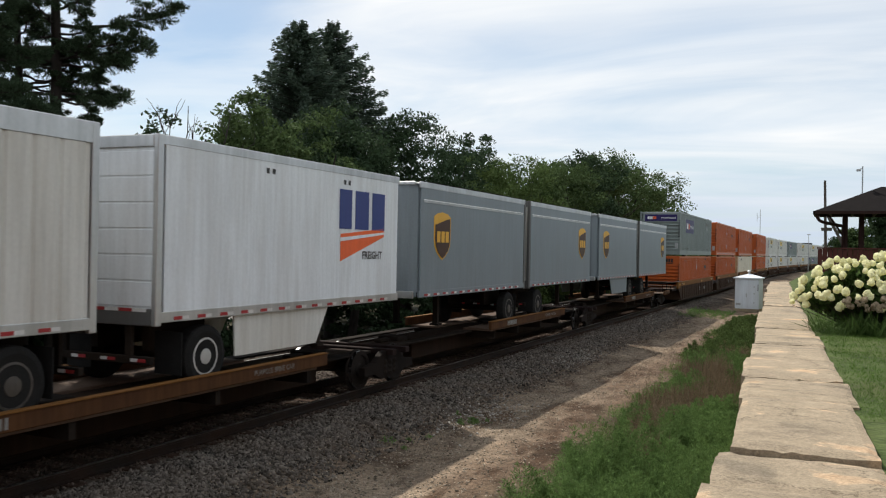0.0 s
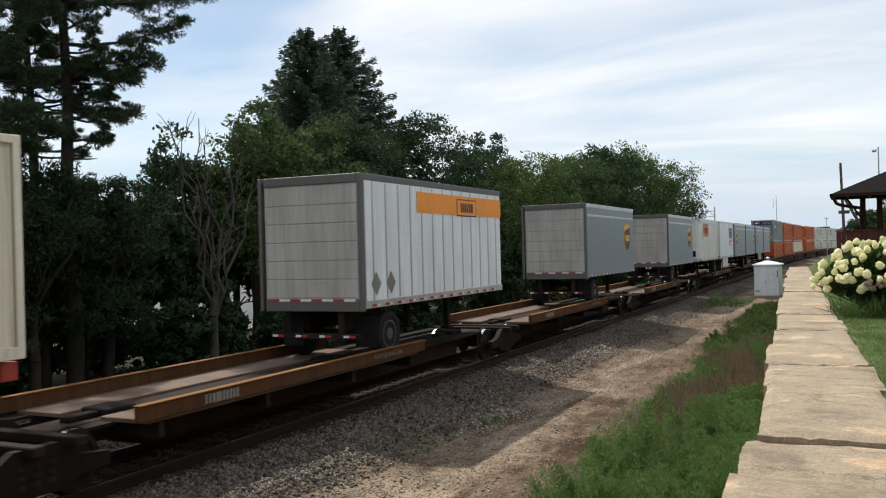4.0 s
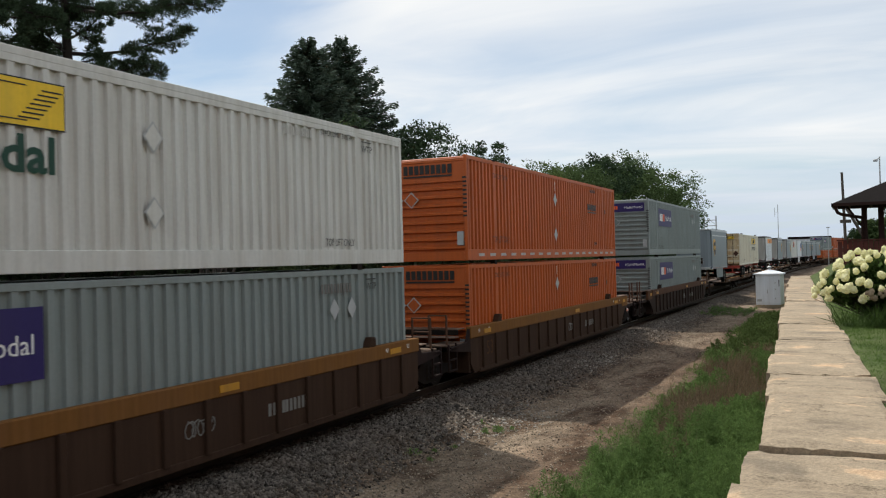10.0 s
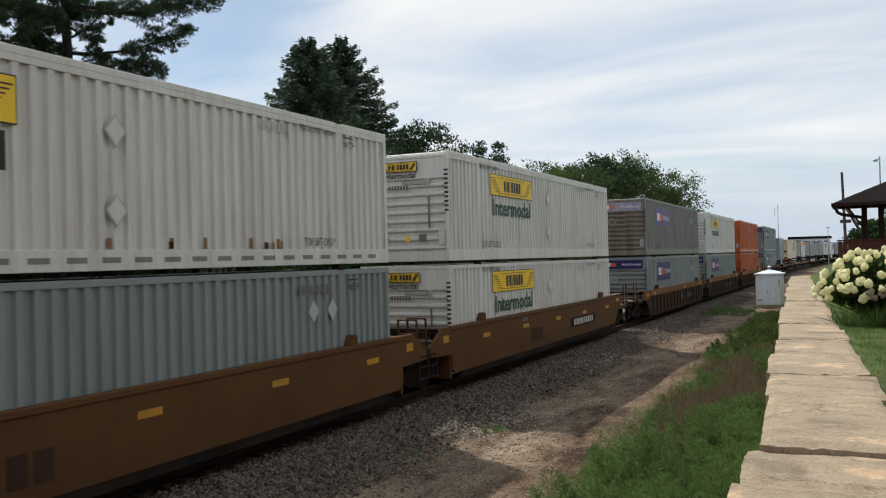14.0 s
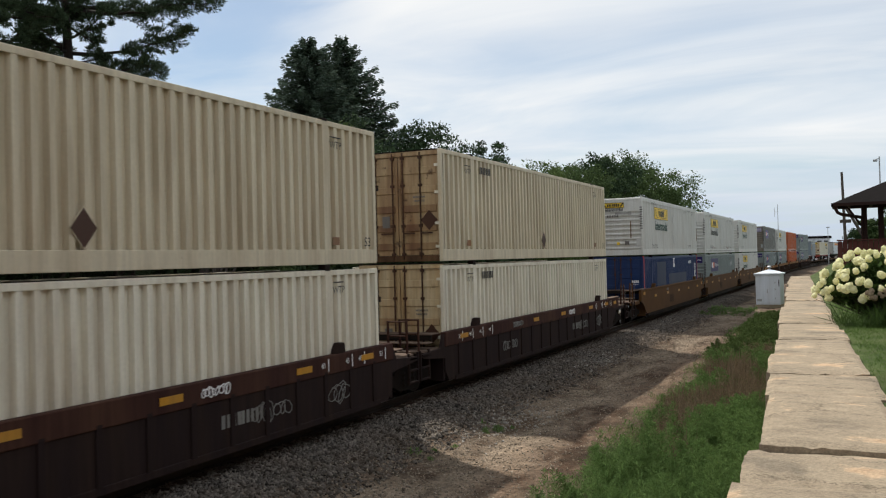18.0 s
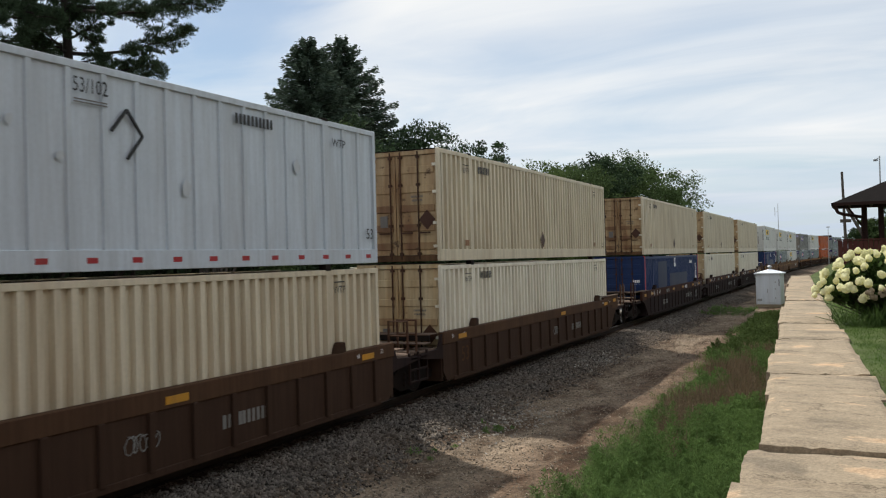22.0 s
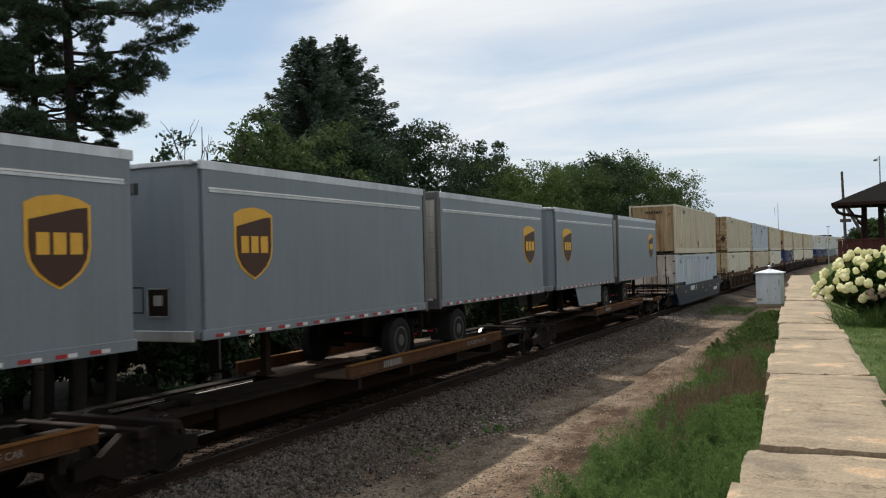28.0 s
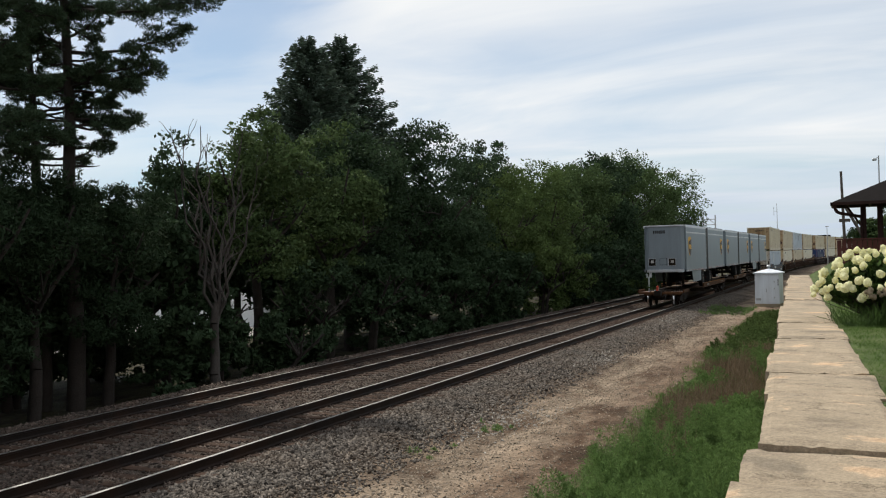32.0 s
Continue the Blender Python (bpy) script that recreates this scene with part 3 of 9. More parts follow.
def build_wall():
    w = tagged(root("stone_wall"), "old retaining wall with a worn limestone cap", "stone wall", kind="structure")
    cuts = [-11.0, -8.2, -5.6, -3.0, -0.6, 1.9, 4.2, 5.95, 7.02, 9.62, 11.28, 13.36, 15.56, 17.5, 18.9, 21.5, 24.3, 27.5, 30.6, 34, 37.5, 41.5, 45.5, 49, 53]
    rnd = random.Random(8)
    for k, (a, b) in enumerate(zip(cuts, cuts[1:])):
        dz = {6: -0.005, 7: -0.02, 8: 0.02, 9: 0.0, 10: 0.012, 11: 0.0, 12: 0.015, 13: 0.0, 14: 0.02}.get(k, rnd.uniform(-0.02, 0.02))
        left = {5: -0.08, 6: -0.07, 7: -0.02, 8: 0.06, 9: 0.02, 10: -0.02, 11: 0.02, 12: 0.04}.get(k, rnd.uniform(-0.05, 0.05))
        right = {8: 0.04, 9: 0.10, 10: 0.06, 11: 0.05, 12: 0.07}.get(k, rnd.uniform(-0.04, 0.04))
        slab("capstone", w, a + 0.014, b - 0.014, WALL_TOP + dz, left, right, k + 17)
    # coursed blocks below the cap; the lowest, behind the weeds, in one piece
    deep = bmesh.new()
    for c in range(4):
        z1 = WALL_TOP - 0.32 - 0.5 * c
        y = -11.0 - 0.4 * (c % 2)
        while y < 53:
            ln = rnd.uniform(0.9, 1.7)
            bm = boxes((0.06 + rnd.uniform(-0.02, 0.02), 0.95, 0.01, ln - 0.01, -0.485, 0), bevel=0.02)
            if c < 2:
                o = part("block", bm, M_LIMESIDE, w)
                o.matrix_basis = pose(wall_x(y), y, z1, 0, 0, 3.29)
            else:
                bmesh.ops.transform(bm, matrix=pose(wall_x(y), y, z1, 0, 0, 3.29), verts=bm.verts[:])
                me = bpy.data.meshes.new("tmp")
                bm.to_mesh(me)
                bm.free()
                deep.from_mesh(me)
                bpy.data.meshes.remove(me)
            y += ln
    part("footing_blocks", deep, M_LIMESIDE, w)["kind"] = "stuff"


build_wall()

# ---- lawn behind the wall ----
M_LAWN = mat("lawn_soil", (0.062, 0.088, 0.028), rough=0.95, vary=0.7, scale=1.6, fine=14, bump=0.8, dirt=(0.10, 0.095, 0.045), dirt_amount=0.5, spec=0.12)


def lawn_z(x, y):
    return WALL_TOP - 0.06 + 0.04 * noise.noise(Vector((x * 0.5, y * 0.5, 9))) + max(0, x - 8) * 0.01


def build_lawn():
    vs, fs = [], []
    us = [-1, 0, 0.25, 0.5, 1, 1.6, 2.4, 3.5, 5, 8, 14, 25, 60, 150]
    ys = [-30, -8, 0] + [2 + 1.2 * i for i in range(46)] + [62, 80, 120, 200, 400]
    for y in ys:
        for u in us:
            e = bend(min(y, 400)) * 1.0
            x = wall_x(min(y, 53)) + 0.98 + max(u, 0) + e - (0.3 if u < 0 else 0)
            vs.append((x, y, lawn_z(x, y) if u >= 0 else -0.6))
    n = len(us)
    for j in range(len(ys) - 1):
        for i in range(n - 1):
            fs.append((j * n + i, j * n + i + 1, (j + 1) * n + i + 1, (j + 1) * n + i))
    ob = sheet("lawn", vs, fs, M_LAWN)
    tagged(ob, "mown green lawn behind the stone wall", "lawn", kind="structure")


build_lawn()

# ---- paved yard beyond the wood ----
M_YARD = mat("yard_concrete", (0.26, 0.25, 0.235), rough=0.9, vary=0.3, scale=0.6, fine=12, bump=0.2, dirt=(0.16, 0.15, 0.13), dirt_amount=0.5, spec=0.12)
yard = part("paved_yard", boxes((-60, -31.5, 27, 47, -1.4, -0.90), bevel=0.02), M_YARD, None)
tagged(yard, "pale paved yard glimpsed behind the trees", "pavement", kind="structure")

# ---- the train ----
def paint(name, base, dirt=GRIME, amount=0.35, rough=0.5, vary=0.07, streak=True, metal=0.0, dirt_range=(0.42, 0.72), specks=None):
    return mat(name, base, rough=rough, vary=vary, scale=0.6, fine=18, dirt=dirt, dirt_amount=amount, streak=streak, metal=metal, spec=0.10 if rough >= 0.7 else 0.3,
               dirt_range=dirt_range, specks=specks)


M_GREY = paint("paint_grey", (0.225, 0.262, 0.258), amount=0.25)
M_OLDGREY = paint("paint_weathered_grey", (0.206, 0.208, 0.197), dirt=(0.15, 0.12, 0.09), amount=0.55)
M_ORANGE = paint("paint_orange", (0.454, 0.097, 0.017), dirt=(0.30, 0.08, 0.03), amount=0.5)
M_WHITE = paint("paint_white", (0.63, 0.63, 0.60), dirt=(0.40, 0.36, 0.30), amount=0.4)
M_WHITE2 = paint("paint_cold_white", (0.72, 0.76, 0.80), dirt=(0.40, 0.38, 0.36), amount=0.3)
M_PLATE = paint("paint_plate_white", (0.52, 0.575, 0.63), dirt=(0.36, 0.36, 0.36), amount=0.4)
M_CREAM = paint("paint_cream", (0.62, 0.55, 0.41), dirt=(0.34, 0.25, 0.15), amount=0.5, specks=((0.20, 0.10, 0.05), 4.0, 0.70))
M_PALE = paint("paint_pale_cream", (0.74, 0.70, 0.58), dirt=(0.38, 0.29, 0.19), amount=0.45, specks=((0.24, 0.13, 0.06), 4.0, 0.70))
M_RUSTY = paint("paint_cream_rusted", (0.45, 0.33, 0.185), dirt=(0.24, 0.125, 0.055), amount=0.9, dirt_range=(0.38, 0.66), specks=((0.06, 0.03, 0.018), 3.2, 0.60))
M_BLUE = paint("paint_blue", (0.006, 0.026, 0.105), dirt=(0.03, 0.05, 0.11), amount=0.5)
M_UPSGREY = paint("trailer_grey", (0.186, 0.220, 0.247), amount=0.14, rough=0.42)
M_ALU = paint("aluminium", (0.50, 0.51, 0.52), rough=0.35, metal=0.7, amount=0.3)
M_ALUPLATE = paint("bare_metal_plate", (0.42, 0.44, 0.45), amount=0.3, dirt=(0.2, 0.17, 0.14))
M_GREYPATCH = paint("patch_pale_grey", (0.50, 0.53, 0.56), amount=0.3)
M_FAINT = paint("letter_worn", (0.50, 0.49, 0.46), amount=0.3)
M_ROD = paint("lock_rod_steel", (0.06, 0.035, 0.025), dirt=(0.12, 0.05, 0.03), amount=0.6, rough=0.7)
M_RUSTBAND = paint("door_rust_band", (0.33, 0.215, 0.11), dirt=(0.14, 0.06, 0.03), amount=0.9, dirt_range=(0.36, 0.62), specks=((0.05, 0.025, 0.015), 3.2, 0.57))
M_DOORSILL = paint("door_sill_rusted", (0.15, 0.085, 0.045), dirt=(0.05, 0.028, 0.018), amount=0.9, rough=0.75, dirt_range=(0.36, 0.60))
M_PALEDOOR = paint("door_pale_cream", (0.57, 0.47, 0.30), dirt=(0.40, 0.24, 0.10), amount=0.8, dirt_range=(0.38, 0.66), specks=((0.10, 0.05, 0.025), 3.2, 0.64))
M_WHITEDOOR = paint("door_stained_white", (0.62, 0.58, 0.50), dirt=(0.34, 0.20, 0.10), amount=0.75, dirt_range=(0.42, 0.68), specks=((0.12, 0.06, 0.03), 3.2, 0.64))
M_RIMDARK = paint("rim_dark", (0.06, 0.055, 0.05), amount=0.5)
M_CAST = mat("cast_steel", (0.011, 0.009, 0.0085), rough=0.75, vary=0.3, scale=3, fine=25, dirt=(0.024, 0.015, 0.011), dirt_amount=0.5, spec=0.08)
M_DARKTRIM = paint("dark_trim", (0.10, 0.10, 0.10), amount=0.3)
M_DIRTRUN = paint("rust_run", (0.20, 0.14, 0.09), amount=0.8, dirt=(0.42, 0.38, 0.32), dirt_range=(0.40, 0.60))
M_DOORGREY = paint("door_panel", (0.40, 0.40, 0.38), dirt=(0.22, 0.20, 0.17), amount=0.6)
M_PURPLE = paint("panel_purple", (0.022, 0.013, 0.105), amount=0.1)
M_OLDREAR = paint("paint_weathered_end", (0.25, 0.225, 0.185), dirt=(0.12, 0.075, 0.045), amount=0.8, dirt_range=(0.38, 0.66))
M_FADEDSIDE = paint("panel_worn_purple", (0.075, 0.05, 0.19), dirt=(0.30, 0.28, 0.34), amount=0.5)
M_FADED = paint("panel_faded_purple", (0.30, 0.27, 0.42), dirt=(0.45, 0.43, 0.45), amount=0.8)
M_YELLOWSIGN = paint("panel_yellow", (0.85, 0.56, 0.03), dirt=(0.45, 0.33, 0.10), amount=0.3)
M_SIGNORANGE = paint("panel_orange", (0.80, 0.13, 0.03), amount=0.1)
M_BAND = paint("band_orange", (0.85, 0.30, 0.03), amount=0.15)
M_GREEN = paint("letter_green", (0.007, 0.052, 0.033), amount=0.1)
M_NAVY = paint("letter_navy", (0.03, 0.05, 0.20), amount=0.05)
M_BLACK = paint("letter_black", (0.02, 0.02, 0.02), amount=0.05)
M_INK = paint("letter_faint", (0.16, 0.15, 0.14), amount=0.3)
M_LETTERWHITE = paint("letter_white", (0.80, 0.80, 0.80), amount=0.1)
M_GOLD = paint("shield_gold", (0.72, 0.40, 0.05), amount=0.05)
M_BROWN = paint("shield_brown", (0.055, 0.022, 0.012), amount=0.05)
M_REDTAPE = paint("tape_red", (0.34, 0.022, 0.026), amount=0.2)
M_WHITETAPE = paint("tape_white", (0.66, 0.66, 0.66), amount=0.2)
M_TYRE = mat("tyre_rubber", (0.018, 0.018, 0.018), rough=0.85, vary=0.3, scale=4, fine=40, spec=0.08)
M_RIM = paint("rim_white", (0.55, 0.55, 0.54), amount=0.4)
M_UNDER = mat("underframe", (0.013, 0.011, 0.010), rough=0.85, vary=0.3, scale=2, fine=20, dirt=(0.04, 0.028, 0.02), dirt_amount=0.6, spec=0.08)
M_WHEEL = mat("wheel_steel", (0.022, 0.018, 0.016), rough=0.7, metal=0.0, vary=0.25, scale=4, fine=30, spec=0.08)
M_TREAD = mat("wheel_tread", (0.5, 0.5, 0.5), rough=0.25, metal=1.0, vary=0.06)
M_WELLRUST = paint("car_brown", (0.048, 0.027, 0.018), dirt=(0.06, 0.035, 0.022), amount=0.7, rough=0.75)
M_WELLBROWN = paint("car_rusty_brown", (0.080, 0.043, 0.024), dirt=(0.055, 0.030, 0.018), amount=0.7, rough=0.75)
M_WELLYELLOW = paint("car_mustard", (0.104, 0.052, 0.020), dirt=(0.070, 0.034, 0.017), amount=0.65, rough=0.7, streak=False)
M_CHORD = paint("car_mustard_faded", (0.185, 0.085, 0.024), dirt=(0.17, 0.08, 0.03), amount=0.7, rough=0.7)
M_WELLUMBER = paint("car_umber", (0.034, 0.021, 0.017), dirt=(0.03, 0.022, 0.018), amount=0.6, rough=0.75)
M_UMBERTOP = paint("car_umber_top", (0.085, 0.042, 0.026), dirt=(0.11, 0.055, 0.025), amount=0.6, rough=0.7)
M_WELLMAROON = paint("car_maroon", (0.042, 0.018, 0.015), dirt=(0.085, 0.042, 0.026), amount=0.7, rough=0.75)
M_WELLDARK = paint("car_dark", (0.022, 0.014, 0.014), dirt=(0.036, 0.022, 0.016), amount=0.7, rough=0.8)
M_WELLBLUE = paint("car_navy", (0.0065, 0.016, 0.036), dirt=(0.012, 0.015, 0.018), amount=0.5, rough=0.5)
M_DECK = paint("deck_brown", (0.085, 0.047, 0.032), dirt=(0.10, 0.05, 0.03), amount=0.7, rough=0.8, streak=False)
M_SPINE = paint("spine_rust", (0.026, 0.015, 0.010), dirt=(0.015, 0.010, 0.007), amount=0.7, rough=0.8)
M_SILL = paint("sill_rust_yellow", (0.092, 0.043, 0.019), dirt=(0.06, 0.028, 0.015), amount=0.85, rough=0.75)
M_REFL = paint("reflector_yellow", (0.50, 0.24, 0.02), amount=0.35)
M_TREADPLATE = paint("worn_deck_plate", (0.150, 0.108, 0.084), dirt=(0.09, 0.055, 0.038), amount=0.8, rough=0.7, streak=False)
M_GRABROD = paint("grab_rod_steel", (0.20, 0.17, 0.15), amount=0.4)
M_REDCASE = paint("marker_red", (0.50, 0.07, 0.03), amount=0.3)
M_REDCHASSIS = paint("chassis_red", (0.34, 0.045, 0.03), dirt=(0.10, 0.04, 0.03), amount=0.6)
M_GRAFF = paint("chalk_scrawl", (0.22, 0.22, 0.21), amount=0.5)

W2 = 1.295                 # half width of boxes
CL, CH = 16.15, 2.896      # container length and height

TEXTS = {}


def text_bm(words, size, bold=0.0):
    """Lettering as a flat mesh in the built-in font, lying in x, y; centred."""
    key = (words, size, bold)
    if key not in TEXTS:
        cu = bpy.data.curves.new("lettering", "FONT")
        cu.body, cu.size, cu.align_x, cu.align_y, cu.resolution_u = words, size, "CENTER", "CENTER", 2
        cu.offset = bold
        ob = bpy.data.objects.new("lettering", cu)
        scene.collection.objects.link(ob)
        me = bpy.data.meshes.new_from_object(ob.evaluated_get(bpy.context.evaluated_depsgraph_get()))
        bpy.data.objects.remove(ob)
        TEXTS[key] = me
    bm = bmesh.new()
    bm.from_mesh(TEXTS[key])
    return bm


def on_side(bm, y, z, x=W2 + 0.003):
    """Stand a flat x, y drawing upright on the near side; its own x runs forward along the train as seen from the camera."""
    bmesh.ops.transform(bm, matrix=Matrix(((0, 0, 1, x), (1, 0, 0, y), (0, 1, 0, z), (0, 0, 0, 1))), verts=bm.verts[:])
    return bm


def on_end(bm, x, z, y):
    """The same on the rear end, which faces back down the line."""
    bmesh.ops.transform(bm, matrix=Matrix(((1, 0, 0, x), (0, 0, -1, y), (0, 1, 0, z), (0, 0, 0, 1))), verts=bm.verts[:])
    return bm


def plates(*rows, t=0.004):
    """Flat plates x0, x1, y0, y1 with a little thickness upwards."""
    bm = bmesh.new()
    for a, b, c, d in rows:
        box(bm, a, b, c, d, 0, t)
    return bm


def poly(pts, t=0.004):
    bm = bmesh.new()
    lo = [bm.verts.new((x, y, 0)) for x, y in pts]
    hi = [bm.verts.new((x, y, t)) for x, y in pts]
    bm.faces.new(hi)
    bm.faces.new(lo[::-1])
    n = len(pts)
    for i in range(n):
        bm.faces.new((lo[i], lo[(i + 1) % n], hi[(i + 1) % n], hi[i]))
    return bm


def bars(widths, h, gap=0.25, slant=0.0):
    """Plain bars in place of a name or a number: one block a letter."""
    total = sum(widths) * h + gap * h * (len(widths) - 1)
    x = -total / 2
    bm = bmesh.new()
    for w in widths:
        if w > 0:
            v = box(bm, x, x + w * h, -h / 2, h / 2, 0, 0.004)
        x += (w + gap) * h
    return bm


CODE = (0.36, 0.36, 0.36, 0.36, -0.2, 0.36, 0.36, 0.36, 0.36, 0.36, 0.36)


def corrugated(y0, y1, z0, z1, pitch, depth, x_out, out=0.36):
    """Side sheet with vertical trapezoid ribs, outer face at x_out."""
    n = max(1, round((y1 - y0) / pitch))
    p = (y1 - y0) / n
    prof = []
    for i in range(n):
        a = y0 + i * p
        prof += [(a, 0), (a + out * p, 0), (a + (out + 0.09) * p, -depth), (a + 0.91 * p, -depth)] if out > 0.2 else [(a, 0), (a + out * p, 0), (a + (out + 0.02) * p, -depth), (a + 0.98 * p, -depth)]
    prof.append((y1, 0))
    bm = bmesh.new()
    s = 1 if x_out > 0 else -1
    lo = [bm.verts.new((x_out + s * d, y, z0)) for y, d in prof]
    hi = [bm.verts.new((x_out + s * d, y, z1)) for y, d in prof]
    for i in range(len(prof) - 1):
        q = (lo[i], lo[i + 1], hi[i + 1], hi[i])
        bm.faces.new(q if s > 0 else q[::-1])
    return bm


def shield(h):
    """A heater shield outline, height h, centred."""
    w = h * 0.43
    pts = [(-w, 0.40 * h), (-0.6 * w, 0.47 * h), (0, 0.5 * h), (0.6 * w, 0.47 * h), (w, 0.40 * h), (w, -0.05 * h), (0.93 * w, -0.2 * h), (0.7 * w, -0.33 * h),
           (0.35 * w, -0.43 * h), (0, -0.5 * h), (-0.35 * w, -0.43 * h), (-0.7 * w, -0.33 * h), (-0.93 * w, -0.2 * h), (-w, -0.05 * h)]
    return pts[::-1]


def shield_logo(parent, y, z, h=1.15):
    lg = part("shield_emblem", on_side(poly(shield(h)), y, z), M_GOLD, parent, "gold and brown shield emblem")
    w = h * 0.43
    inner = [(x * 0.88, yy * 0.93) for x, yy in shield(h)]
    inner = [(x, min(yy, 0.22 * h + 0.18 * h * (x / w + 1) / 2)) for x, yy in inner]
    part("shield_field", on_side(poly(inner), y, z, W2 + 0.018), M_BROWN, lg)
    b = bmesh.new()
    for x0, lo_, hi_ in ((-0.50, -0.13, 0.10), (0.0, -0.13, 0.10), (0.50, -0.13, 0.10)):
        box(b, (x0 - 0.19) * w, (x0 + 0.19) * w, lo_ * h, hi_ * h, 0, 0.003)
    part("shield_figure", on_side(b, y, z, W2 + 0.023), M_GOLD, lg)


def parcel_panel(parent, place, w, h, faded=False, worn=None):
    """Purple panel with white and orange bars."""
    lg = part("sign_panel", place(plates((-w / 2, w / 2, -h / 2, h / 2)), 0.0), (worn or M_FADED) if faded else M_PURPLE, parent, "faded purple sign panel" if faded else "purple sign panel")
    k = h * 0.42
    x = -w * 0.42
    part("sign_mark", place(shift(bars((0.5, 0.45, 0.5), k, 0.16), x + 0.95 * k, 0), 0.006), M_LETTERWHITE, lg)
    part("sign_mark", place(shift(bars((0.55, 0.5), k, 0.12), x + 2.65 * k, 0), 0.006), M_SIGNORANGE, lg)
    bm = text_bm("MultiModal", k * 0.95, 0.0)
    xs = [v.co.x for v in bm.verts]
    bmesh.ops.scale(bm, vec=(w * 0.44 / (max(xs) - min(xs)), 1, 1), verts=bm.verts[:])
    part("lettering", place(shift(bm, w * 0.235, -0.02 * h), 0.008), M_LETTERWHITE, lg)


def shift(bm, dx, dy):
    bmesh.ops.translate(bm, vec=(dx, dy, 0), verts=bm.verts[:])
    return bm


def hauler_panel(parent, place, w, h, plain=False):
    """Yellow panel with dark bars between two wing shapes."""
    lg = part("sign_panel", place(plates((-w / 2, w / 2, -h / 2, h / 2)), 0.0), M_BLACK, parent, "yellow sign panel with dark bars and scroll shapes")
    part("sign_field", place(plates((-w / 2 + 0.02, w / 2 - 0.02, -h / 2 + 0.02, h / 2 - 0.02)), 0.004), M_YELLOWSIGN, lg)
    part("sign_mark", place(bars((0.40, 0.13, 0.48, 0.13, -0.05, 0.5, 0.48, 0.55, 0.5), h * 0.52, 0.16), 0.010), M_BLACK, lg)
    for s in (-1, 1):
        b = bmesh.new()
        for i in range(7):
            k = i / 6
            x = s * (w * (0.44 - 0.10 * k)) * 1.0
            z = h * (0.30 - 0.60 * k) * (1 if s < 0 else -1) * (-s)
            box(b, x - w * 0.045, x + w * 0.045, z - 0.010, z + 0.010, 0, 0.004)
        part("scroll", place(b, 0.010), M_BLACK, lg)
    part("sign_rule", place(plates((-w * 0.33, w * 0.33, h * 0.345, h * 0.37)), 0.010), M_BLACK, lg)
    part("sign_rule", place(plates((-w * 0.33, w * 0.33, -h * 0.37, -h * 0.345)), 0.010), M_BLACK, lg)


def side_at(y, z):
    return lambda bm, lift: on_side(bm, y, z, W2 + 0.003 + lift)


def end_at(x, z, y):
    return lambda bm, lift: on_end(bm, x, z, y - lift)


BASES = {}


